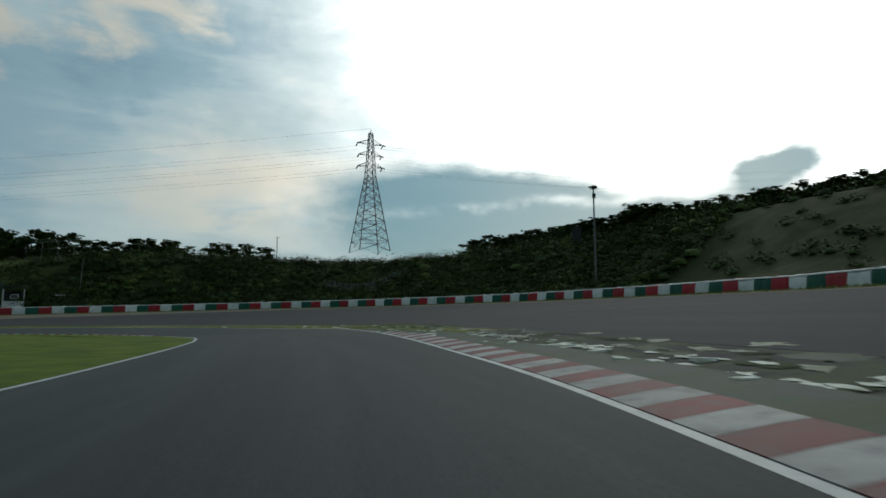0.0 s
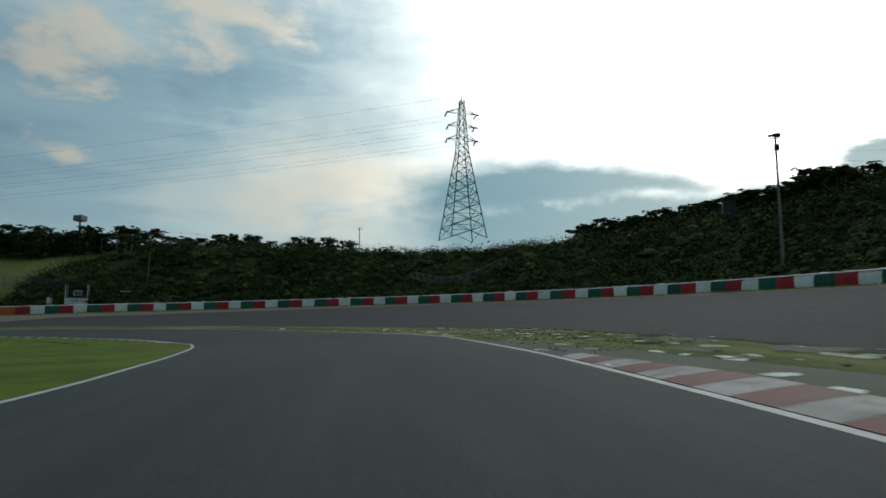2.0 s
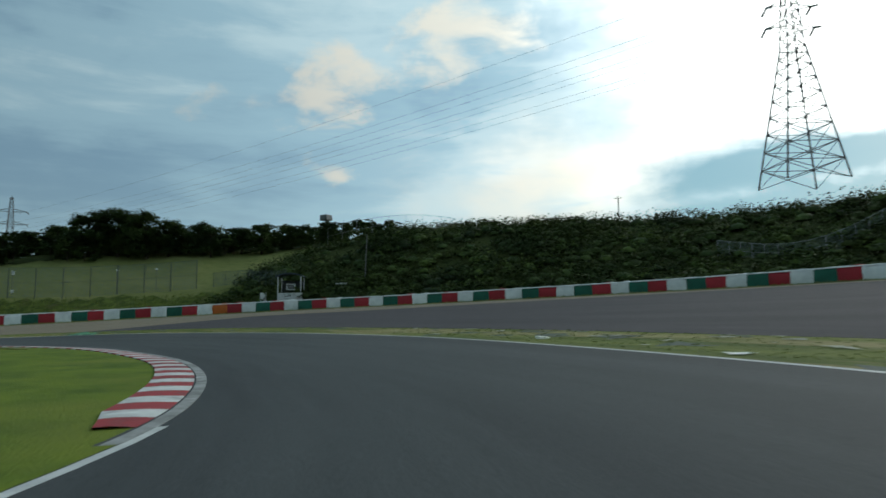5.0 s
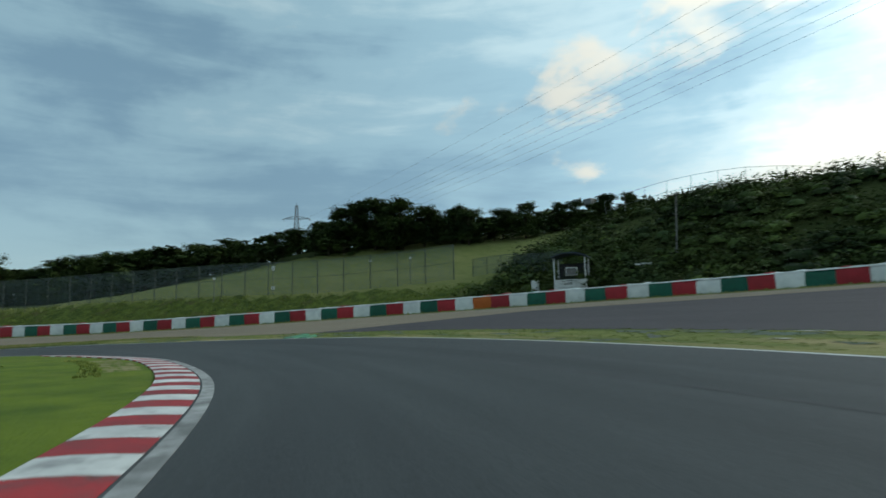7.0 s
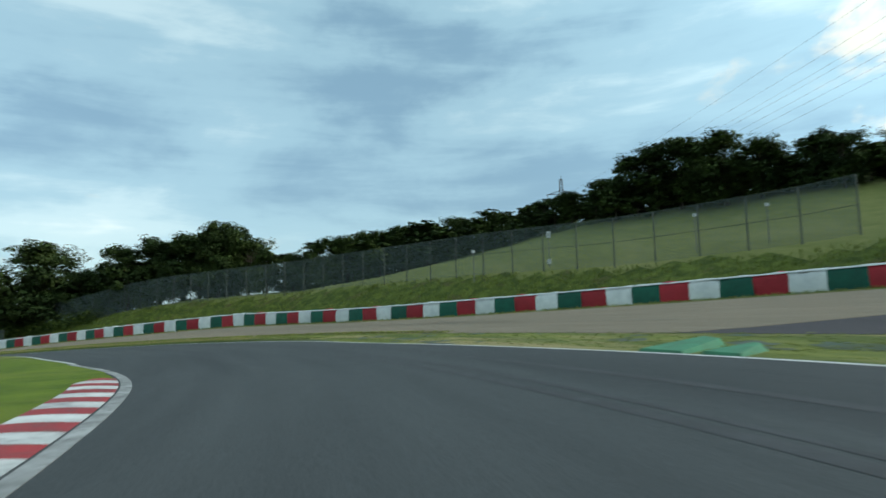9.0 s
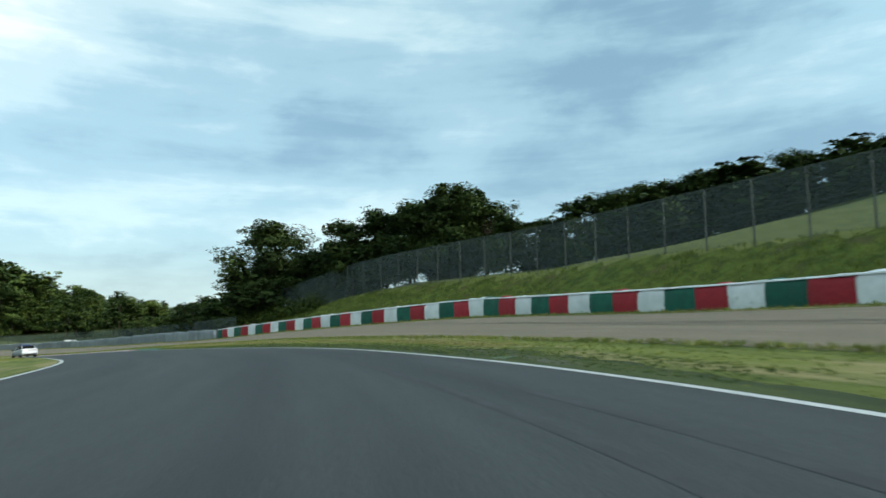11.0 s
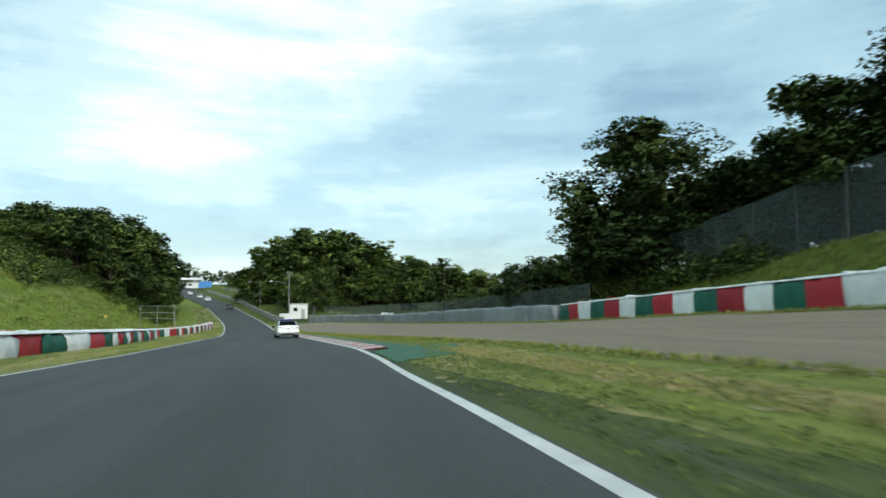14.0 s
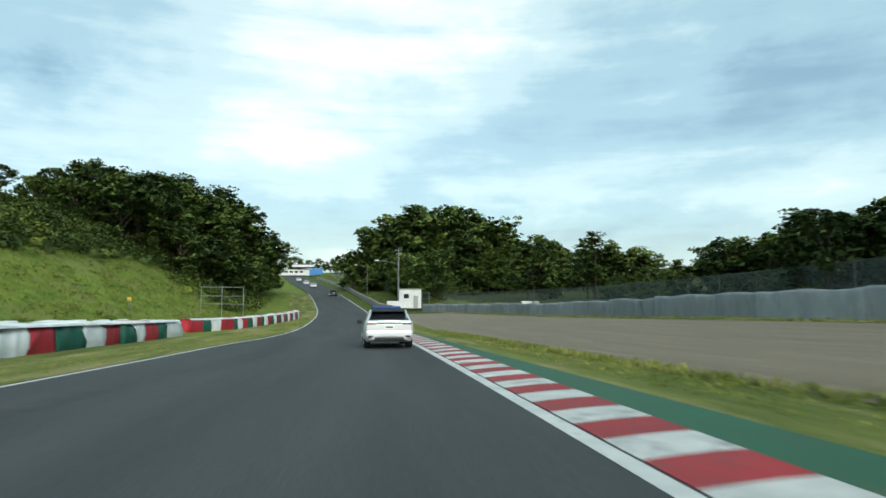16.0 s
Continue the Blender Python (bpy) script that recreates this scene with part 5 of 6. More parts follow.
scatter("slope_tussocks", "coarse grass tussocks over the inner slope", "grass", 196, 264, 7, 27, 420, (0.5, 1.5), [BLADE, LEAF_YELLOW, VERGE_BLADE], 49, 60, 0.15, -1, weights=[0.4, 0.4, 0.2], high=0.2, heart=False)


def tufts(name, label, lo, hi, f_lo, f_hi, count, tall, mats, seed, weights=None):
    """Grass blades in clumps on flat ground, as one mass."""
    rng = np.random.default_rng(seed)
    s = rng.uniform(lo, hi, count)
    u = rng.uniform(0, 1, count)
    d = f_lo(s) * (1 - u) + f_hi(s) * u
    base = place(s, d)
    n = 5
    a = rng.uniform(0, 6.28, (count, n))
    lean = rng.uniform(0.1, 0.6, (count, n))
    h = rng.uniform(*tall, (count, n))
    w = 0.008 + 0.014 * rng.uniform(size=(count, n))
    root = base[:, None, :] + np.stack([np.cos(a) * 0.06, np.sin(a) * 0.06, 0 * a], -1)
    out = np.stack([np.cos(a) * lean, np.sin(a) * lean, np.ones_like(a)], -1) * h[..., None]
    side = np.stack([-np.sin(a), np.cos(a), 0 * a], -1) * w[..., None]
    quad = np.stack([root - side, root + side, root + out * 0.8 + side * 0.6, root + out - side * 0.2], 2).reshape(-1, 3)
    f = np.arange(len(quad)).reshape(-1, 4)
    idx = np.repeat(rng.choice(len(mats), count, p=weights), n)
    return tagged(new(name, fast_mesh(name, quad, f, mats, idx)), label, "grass", kind="stuff")


tufts("verge_grass", "patchy grass and weeds on the outer verge", 112, 255, lambda s: EDGE_R(s) + np.interp(s, [112, 120, 146, 156, 162, 170, 200], [1.5, 1.9, 1.9, 1.3, 0.8, 2.3, 2.0]), lambda s: VERGE(s) + 0.25, 7000, (0.012, 0.045), [VERGE_BLADE, BLADE], 50, [0.85, 0.15])
tufts("verge_grass", "patchy grass between track and tarmac run-off", 24, 112, lambda s: EDGE_R(s) + 0.35, lambda s: VERGE(s), 3500, (0.008, 0.03), [VERGE_BLADE, BLADE], 51, [0.85, 0.15])
tufts("bank_grass", "long yellow-green grass on the bank below the fence", 96, 190, lambda s: outer_d(s) + 1.2, lambda s: outer_d(s) + 9.5, 9500, (0.08, 0.34), [VERGE_BLADE, LEAF_YELLOW], 54, [0.65, 0.35])
tufts("slope_grass", "long bright grass on the inner slope", 150, 262, lambda s: EDGE_L(s) - 8.5, lambda s: EDGE_L(s) - 34, 11000, (0.10, 0.36), [LEAF_YELLOW, VERGE_BLADE], 45, [0.6, 0.4])
tufts("barrier_grass", "grass along the foot of the barrier", 10, 255, lambda s: outer_d(s) - 1.9, lambda s: outer_d(s) - 0.55, 5000, (0.04, 0.18), [VERGE_BLADE, BLADE, DRY], 52, [0.6, 0.2, 0.2])
tufts("inner_verge_grass", "dry grass between track and inner barrier", 150, 250, lambda s: EDGE_L(s) - 0.3, lambda s: EDGE_L(s) - 3.0, 4500, (0.02, 0.07), [BLADE, DRY, LEAF_YELLOW], 53, [0.5, 0.25, 0.25])
tufts("straw_grass", "dry straw-coloured grass across the middle of the verge", 122, 166, lambda s: EDGE_R(s) + 0.62 * (VERGE(s) - EDGE_R(s)) - 0.6, lambda s: EDGE_R(s) + 0.62 * (VERGE(s) - EDGE_R(s)) + 0.5, 4200, (0.015, 0.06), [DRY, BLADE], 56, [0.85, 0.15])
tufts("edge_grass", "longer grass leaning over the edge of the gravel", 104, 215, lambda s: VERGE(s) - 0.25, lambda s: VERGE(s) + 0.35, 3400, (0.03, 0.13), [VERGE_BLADE, BLADE, DRY], 57, [0.6, 0.25, 0.15])
tufts("earth_grass", "long grass behind the bare earth beside the kerb", 74, 85, lambda s: EDGE_L(s) - 2.4, lambda s: EDGE_L(s) - 2.9, 260, (0.02, 0.07), [VERGE_BLADE, BLADE], 59, [0.7, 0.3])
tufts("thin_grass", "thin dark grass beside the outer line", 112, 163, lambda s: EDGE_R(s) + 0.35, lambda s: EDGE_R(s) + 2.0, 3600, (0.010, 0.035), [LEAF_DARK, VERGE_BLADE], 58, [0.8, 0.2])


# ---- fences ----
def fence(points, tall, every, label, post_mat, net_mat, base=None, group="", rail=True, post_r=0.045):
    """Steel posts, rails and panels of woven wire along a line on the ground."""
    top = thing("wire_fence", Matrix(), label, "fence", group)
    _, line = smooth([(x, y, 0) for x, y in points], every)
    z = height(line[:, 0], line[:, 1]) if base is None else np.interp(np.arange(len(line)), np.linspace(0, len(line) - 1, len(base)), base)
    bm = bmesh.new()
    rod_bm(bm, (0, 0, -0.3), (0, 0, 1.0), post_r, None, 8)
    post_me = bpy.data.meshes.new("post")
    bm.to_mesh(post_me)
    bm.free()
    post_me.materials.append(post_mat)
    for k in range(len(line)):
        ob = new("post", post_me)
        ob.matrix_world = Matrix.Translation((line[k, 0], line[k, 1], z[k])) @ Matrix.Diagonal((1, 1, tall, 1))
        ob.parent = top
    for k in range(len(line) - 1 if net_mat else 0):
        a, b = Vector((line[k, 0], line[k, 1], z[k])), Vector((line[k + 1, 0], line[k + 1, 1], z[k + 1]))
        w = (b - a).length
        me = bpy.data.meshes.new("net_panel")
        me.from_pydata([a + Vector((0, 0, 0.05)), b + Vector((0, 0, 0.05)), b + Vector((0, 0, tall)), a + Vector((0, 0, tall))], [], [(0, 1, 2, 3)])
        uv = me.uv_layers.new(name="UVMap")
        for i, co in enumerate(((0, 0), (w, 0), (w, tall), (0, tall))):
            uv.data[i].uv = (co[0] + k * 0.013, co[1])
        me.materials.append(net_mat)
        ob = new("net_panel", me)
        ob.parent = top
    if rail:
        for h in (0.5, 1.0):
            for k in range(len(line) - 1):
                bm = bmesh.new()
                rod_bm(bm, (line[k, 0], line[k, 1], z[k] + tall * h), (line[k + 1, 0], line[k + 1, 1], z[k + 1] + tall * h), 0.025, None, 5)
                part("rail", bm, post_mat, top)
    return top


def off_outer(s_from, s_to, e, n):
    """Points e metres behind the outer barrier, taken from the barrier line."""
    i0, i1 = (int(np.argmin((OUTER[:, 0] - p[0]) ** 2 + (OUTER[:, 1] - p[1]) ** 2)) for p in (s_from, s_to))
    q = OUTER[np.linspace(i0, i1, n).astype(int), :2]
    t = np.gradient(q, axis=0)
    t /= np.linalg.norm(t, axis=1)[:, None]
    return [(x + ty * e, y - tx * e) for (x, y), (tx, ty) in zip(q, t)]


main_line = [(-80.5, 90.7)] + off_outer((-81.5, 76.7), (-152, 1.25), 9.0, 12)[1:]
fence(main_line, 4.3, 3.6, "tall dark green wire fence on steel posts along the bank", POST, NET, post_r=0.065)
fence(off_outer((-152, 1.25), (-181, -74), 3.2, 8), 2.6, 3.6, "dark green wire fence behind the grey barrier", POST, NET)
fence([(-186, -77), (-196, -98), (-209, -126), (-225, -162), (-243, -204), (-265, -258)], 2.2, 6.0, "pale wire fence along the far straight", STEEL, NET)
fence([(-79.2, 118.0), (-68.2, 117.5), (-61.5, 117.5), (-56.2, 117.3), (-47.9, 117.4)], 3.1, 3.6, "thin post and rail fence along the crest of the hill", STEEL, None, base=[13.6, 14.2, 14.5, 14.4, 13.8, 12.5], rail=True, post_r=0.03)


# ---- marshal post, cabinets, boards ----
def ground_z(x, y):
    return float(height([x], [y])[0])


def on_ground(x, y, turn=0.0, sink=0.0):
    return Matrix.Translation((x, y, ground_z(x, y) - sink)) @ Matrix.Rotation(radians(turn), 4, "Z")


def digits(text, tall, at, turn, mat, parent):
    cu = bpy.data.curves.new("number", "FONT")
    cu.body, cu.size, cu.align_x, cu.align_y, cu.extrude = text, tall, "CENTER", "CENTER", 0.004
    tmp = new("number", cu)
    me = bpy.data.meshes.new_from_object(tmp.evaluated_get(bpy.context.evaluated_depsgraph_get()))
    bpy.data.objects.remove(tmp)
    me.materials.append(mat)
    ob = new("number", me)
    ob.matrix_world = Matrix.Translation(at) @ turn
    ob.parent = parent
    return ob


def marshal_hut(m):
    top = thing("marshal_hut", m, "small white marshal hut with dark roof and number board", "hut")
    w, dp, h = 3.12, 2.40, 3.30
    for x in (-w / 2 + 0.06, w / 2 - 0.06):
        for y in (-dp / 2 + 0.06, dp / 2 - 0.06):
            boxed("corner_post", (0.11, 0.11, h), (x, y, h / 2), HUT_WHITE, top)
    for k in range(3):
        boxed("front_board", (w - 0.22, 0.06, 0.38), (0, -dp / 2 + 0.05, 0.2 + 0.4 * k), HUT_WHITE, top, "white front board", 0.015)
    for x in (-w / 2 + 0.05, w / 2 - 0.05):
        boxed("side_panel", (0.06, dp - 0.24, 1.2), (x, 0, 0.6), HUT_WHITE, top)
    boxed("back_panel", (w - 0.22, 0.06, h - 0.4), (0, dp / 2 - 0.06, (h - 0.4) / 2), DARK, top, "dark back wall")
    boxed("window_frame", (1.15, 0.05, 0.8), (0.15, -dp / 2 + 0.25, 1.98), HUT_WHITE, top)
    boxed("window_pane", (1.0, 0.03, 0.66), (0.15, -dp / 2 + 0.21, 1.98), DARK_GLASS, top, "dark window pane")
    # shallow arched roof, ten centimetres thick
    n = 10
    xs = np.linspace(-w / 2 - 0.2, w / 2 + 0.2, n)
    rise = h + 0.02 + 0.42 * (1 - (xs / xs[-1]) ** 2)
    ends = [-dp / 2 - 0.2, dp / 2 + 0.2]
    verts = [(x, y, z + lift) for y in ends for lift in (0.0, 0.1) for x, z in zip(xs, rise)]
    faces = []
    for k in range(n - 1):
        faces += [(k, 2 * n + k, 2 * n + k + 1, k + 1), (n + k, n + k + 1, 3 * n + k + 1, 3 * n + k), (k, k + 1, n + k + 1, n + k), (2 * n + k, 3 * n + k, 3 * n + k + 1, 2 * n + k + 1)]
    faces += [(0, n, 3 * n, 2 * n), (n - 1, 3 * n - 1, 4 * n - 1, 2 * n - 1)]
    new("roof", mesh_from("roof", verts, faces, HUT_ROOF)).parent = top
    digits("22", 0.62, (0.0, -dp / 2 - 0.0, 0.88), Matrix.Rotation(radians(90), 4, "X"), DARK, top).parent = top
    return top


hut_turn = math.degrees(math.atan2(0.55, 0.84)) + 8
hut = marshal_hut(Matrix())
hut.matrix_world = Matrix.Translation((-62.4, 91.8, 2.28)) @ Matrix.Rotation(radians(hut_turn - 8), 4, "Z")


def cabinet(m, size, label, mat):
    top = thing("cabinet", m, label, "cabinet")
    boxed("body", (size[0], size[1], size[2]), (0, 0, size[2] / 2), mat, top, bevel=0.05)
    boxed("door", (size[0] * 0.8, 0.03, size[2] * 0.78), (0, -size[1] / 2 - 0.012, size[2] * 0.5), mat, top)
    boxed("handle", (0.05, 0.05, 0.18), (size[0] * 0.3, -size[1] / 2 - 0.045, size[2] * 0.5), DARK, top, "dark handle")
    boxed("lid", (size[0] * 1.08, size[1] * 1.08, 0.06), (0, 0, size[2] + 0.03), mat, top)
    return top


cabinet(Matrix.Translation((-65.6, 89.9, 2.16)) @ Matrix.Rotation(radians(30), 4, "Z"), (0.7, 0.6, 1.35), "white metal cabinet beside the marshal hut", HUT_WHITE)
cabinet(Matrix.Translation((34.6, 87.9, ground_z(34.6, 87.9))) @ Matrix.Rotation(radians(-10), 4, "Z"), (1.5, 1.2, max(2.2, 15.5 - ground_z(34.6, 87.9))), "dark metal box on the hilltop", DARK)
fence([(-78.0, 91.7), (-74.0, 92.9), (-68.9, 93.7), (-65.4, 95.4)], 2.1, 2.0, "dark wire fence beside the marshal hut", POST, NET)


def sign_board(m, label, tall, board, mat, at):
    top = thing("sign_post", m, label, "sign")
    bm = bmesh.new()
    rod_bm(bm, (0, 0, -0.2), (0, 0, tall), 0.045, None, 8)
    part("pole", bm, POLE, top)
    for z, (w, h) in zip(at, board):
        boxed("board", (w, 0.05, h), (0, -0.07, z), mat, top, "white board", 0.01)
    return top


sign_board(on_ground(-100.6, 75.3, 60), "white light and board on a post at the fence", 3.5, ((0.42, 0.62), (0.42, 0.5)), HUT_WHITE, (3.2, 0.55))
for x, y in ((-104.3, 68.6), (-90.7, 84.7), (-86.0, 87.9)):
    sign_board(on_ground(x, y, 60), "small white lamp on a fence post", 3.15, ((0.34, 0.28),), HUT_WHITE, (3.12,))
sign_board(Matrix.Translation((-56.3, 94.9, 3.35)) @ Matrix.Rotation(radians(25), 4, "Z"), "small pale shelf-like sign before the shrubs", 1.35, ((1.5, 0.2),), HUT_WHITE, (1.3,))


# ---- poles and lamps ----
def utility_pole(m, tall, label, arms=(), lamp=None, r=0.16, mat=POLE):
    top = thing("utility_pole", m, label, "pole")
    bm = bmesh.new()
    rod_bm(bm, (0, 0, -0.5), (0, 0, tall), r, r * 0.65, 10)
    part("shaft", bm, mat, top)
    for z, half in arms:
        boxed("crossarm", (2 * half, 0.09, 0.09), (0, 0, z), mat, top, bevel=0.01)
        for x in (-half * 0.9, half * 0.9):
            bm = bmesh.new()
            rod_bm(bm, (x, 0, z + 0.04), (x, 0, z + 0.22), 0.04, 0.03, 6)
            part("insulator", bm, HUT_WHITE, top)
    if lamp:
        z, reach = lamp
        bm = bmesh.new()
        rod_bm(bm, (0, 0, z), (-reach * 0.6, 0, z + 0.55), 0.04, None, 6)
        rod_bm(bm, (-reach * 0.6, 0, z + 0.55), (-reach, 0, z + 0.65), 0.04, None, 6)
        part("arm", bm, mat, top)
        boxed("lamp_head", (0.75, 0.28, 0.16), (-reach - 0.3, 0, z + 0.66), HUT_WHITE, top, "pale street lamp head", 0.05)
    return top


def floodlight_mast(m, tall):
    top = thing("loudspeaker_mast", m, "tall dark mast with two loudspeakers behind the barrier", "mast")
    bm = bmesh.new()
    rod_bm(bm, (0, 0, -0.5), (0, 0, tall), 0.15, 0.09, 10)
    part("shaft", bm, POLE, top)
    boxed("bracket", (0.95, 0.09, 0.09), (0, 0, tall - 0.35), DARK, top)
    for x, a in ((-0.36, 30), (0.34, -30)):
        bm = bmesh.new()
        t = Matrix.Rotation(radians(a), 3, "Z")
        p = Vector((x, 0, tall - 0.1))
        d = t @ Vector((0, -1, -0.15))
        rod_bm(bm, p, p + d * 0.45, 0.08, 0.23, 12)
        rod_bm(bm, p - d * 0.3, p, 0.12, 0.10, 10)
        part("loudspeaker", bm, DARK, top, "dark horn loudspeaker", True)
    boxed("junction_box", (0.4, 0.3, 0.6), (0, -0.2, tall - 1.3), DARK, top, "", 0.03)
    return top


mast = floodlight_mast(Matrix(), 13.1)
mast.matrix_world = Matrix.Translation((31.8, 64.6, 4.4))
utility_pole(on_ground(-179.4, -76.6, 0) @ Matrix.Rotation(radians(-33), 4, "Z") @ Matrix.Rotation(math.pi, 4, "Z"), 10.0, "grey concrete pole with a street lamp arm", ((9.6, 0.5), (9.0, 0.4)), (7.3, 3.2))
for x, y, h in ((-202.5, -123.6, 7.4), (-217.5, -156.0, 7.2), (-233.5, -194, 7.2)):
    utility_pole(on_ground(x, y, 147), h, "slim street lamp beside the far straight", (), (h - 0.7, 2.6), 0.09)
utility_pole(Matrix.Translation((-54.9, 98.2, 5.2)) @ Matrix.Rotation(radians(3), 4, "Y"), 6.2, "weathered pole leaning in the shrubs", (), None, 0.09)
utility_pole(Matrix.Translation((-32.3, 146.5, 14.8)), 7.3, "thin pole on the ridge", ((6.9, 0.7),), None, 0.14)
mast2 = utility_pole(Matrix.Translation((-144.1, 190.3, 18.5)), 17.0, "far lattice mast with dishes above the trees", ((16.7, 1.5), (14.7, 1.7)), None, 0.45, PYLON)
boxed("drum", (3.2, 3.2, 2.0), (0, 0, 15.7), PYLON, mast2, "", 0.3)


# ---- pylons and lines ----
def pylon(m, tall, foot, waist, head, arms, label, bays=9, thick=0.16):
    """A square lattice tower: legs, braces in each bay, crossarms with insulators."""
    top = thing("transmission_tower", m, label, "pylon")

    def half(z):
        knee = tall * 0.62
        return foot + (waist - foot) * z / knee if z < knee else waist + (head - waist) * (z - knee) / (tall - knee)

    corners = ((1, 1), (-1, 1), (-1, -1), (1, -1))
    zs = [tall * 0.62 * (1 - (1 - k / bays) ** 1.25) for k in range(bays + 1)] + [tall * (0.62 + 0.38 * k / 7) for k in range(1, 8)]
    for cx, cy in corners:
        for a, b, thin in ((0.0, tall * 0.62, 1.0), (tall * 0.62, tall, 0.7)):
            bm = bmesh.new()
            rod_bm(bm, (cx * half(a), cy * half(a), a), (cx * half(b), cy * half(b), b), thick * thin, None, 5)
            part("leg", bm, PYLON, top)
    for (ax, ay), (bx, by) in zip(corners, corners[1:] + corners[:1]):
        for a, b in zip(zs, zs[1:]):
            ha, hb = half(a), half(b)
            for p, q in (((ax * ha, ay * ha, a), (bx * hb, by * hb, b)), ((bx * ha, by * ha, a), (ax * hb, ay * hb, b)), ((ax * hb, ay * hb, b), (bx * hb, by * hb, b))):
                bm = bmesh.new()
                rod_bm(bm, p, q, thick * 0.45, None, 4)
                part("brace", bm, PYLON, top)
    for z, reach in arms:
        h = half(z)
        for side in (-1, 1):
            bm = bmesh.new()
            tip = (side * reach, 0, z + 0.1)
            for y in (-h, h):
                rod_bm(bm, (side * h, y, z), tip, thick * 0.6, None, 4)
                rod_bm(bm, (side * h, y, z + 0.9), tip, thick * 0.5, None, 4)
            part("crossarm", bm, PYLON, top)
            for dy in (-1.1, 1.1):
                bm = bmesh.new()
                rod_bm(bm, tip, (tip[0], dy, z - 0.35), 0.13, None, 6)
                part("insulator", bm, WIRE, top, "dark insulator string")
    bm = bmesh.new()
    rod_bm(bm, (0, 0, tall - 0.6), (0, 0, tall + 0.9), 0.12, 0.05, 6)
    part("peak", bm, PYLON, top)
    return top


ARMS_A = ((17.2, 2.6), (19.6, 2.4), (21.9, 2.7))
turn_a = radians(28)
pylon(Matrix.Translation((-2.6, 106.1, 13.5)) @ Matrix.Rotation(turn_a, 4, "Z"), 24.2, 3.14, 0.90, 0.36, ARMS_A, "tall grey steel lattice transmission tower on the ridge", 9, 0.10)
ARMS_B = ((20.0, 4.3), (24.0, 4.3))
pylon(Matrix.Translation((-214.7, 124.0, 10.3)) @ Matrix.Rotation(radians(60), 4, "Z"), 28.5, 3.0, 0.88, 0.38, ARMS_B, "distant grey transmission tower above the trees", 7, 0.11)
fence([(-11.1, 104.6), (-2.6, 100.1), (5.9, 104.6)], 1.8, 1.4, "small enclosure fence at the foot of the tower", STEEL, NET)


def cable(name, a, b, sag, label, r=0.029, n=26):
    a, b = Vector(a), Vector(b)
    cu = bpy.data.curves.new("cable", "CURVE")
    cu.dimensions, cu.bevel_depth, cu.bevel_resolution = "3D", r, 1
    sp = cu.splines.new("POLY")
    sp.points.add(n)
    for k in range(n + 1):
        u = k / n
        p = a.lerp(b, u) - Vector((0, 0, 4 * sag * u * (1 - u)))
        sp.points[k].co = (*p, 1)
    cu.materials.append(WIRE)
    ob = new("power_line", cu)
    return tagged(ob, label, "cable", "power lines")


tower = Matrix.Translation((-2.6, 106.1, 13.5)) @ Matrix.Rotation(turn_a, 4, "Z")
far_tower = Matrix.Translation((-300, 130, 12)) @ Matrix.Rotation(radians(75), 4, "Z")
east = Matrix.Translation((150, 190, 30)) @ Matrix.Rotation(radians(20), 4, "Z")
for z, reach in ARMS_A:
    for side in (-1, 1):
        p = tower @ Vector((side * reach, -1.1 * side, z - 0.35))
        cable("power_line", p, far_tower @ Vector((side * reach * 1.1, 0, z * 1.0)), 5.5, "thin dark power line strung between towers", 0.013)
        cable("power_line", p, east @ Vector((side * reach, 0, z)), 4.0, "thin dark power line strung between towers", 0.013)
p = tower @ Vector((0, 0, 25.2))
cable("power_line", p, far_tower @ Vector((0, 0, 23.5)), 4.5, "thin dark earth wire above the power lines", 0.014)


# ---- buildings and cabins along the straight ----
def cabin(m):
    top = thing("white_cabin", m, "small white flat-roofed cabin with a dark window", "cabin")
    w, dp, h = 3.4, 2.4, 2.9
    for y in (-dp / 2, dp / 2):
        boxed("wall", (w, 0.12, h), (0, y, h / 2), HUT_WHITE, top)
    for x in (-w / 2, w / 2):
        boxed("wall", (0.12, dp - 0.12, h), (x, 0, h / 2), HUT_WHITE, top)
    boxed("roof", (w + 0.3, dp + 0.3, 0.14), (0, 0, h + 0.07), CONCRETE, top, "", 0.02)
    boxed("window_pane", (0.8, 0.05, 0.7), (-0.6, -dp / 2 - 0.06, 1.9), DARK_GLASS, top, "dark window")
    boxed("door", (0.75, 0.06, 1.95), (0.9, -dp / 2 - 0.065, 0.98), CONCRETE, top, "grey door")
    boxed("low_wall", (2.2, 0.5, 1.1), (-2.6, -dp / 2 + 0.2, 0.55), HUT_WHITE, top, "white low wall", 0.03)
    return top


cabin_ob = cabin(Matrix())
cabin_ob.matrix_world = Matrix.Translation((-181.0, -75.5, -8.1)) @ Matrix.Rotation(radians(-37), 4, "Z") @ Matrix.Rotation(math.pi, 4, "Z")
cabinet(Matrix.Translation((-178.6, -47.0, -7.5)) @ Matrix.Rotation(radians(130), 4, "Z"), (2.0, 0.8, 1.35), "long white box behind the grey barrier", HUT_WHITE)


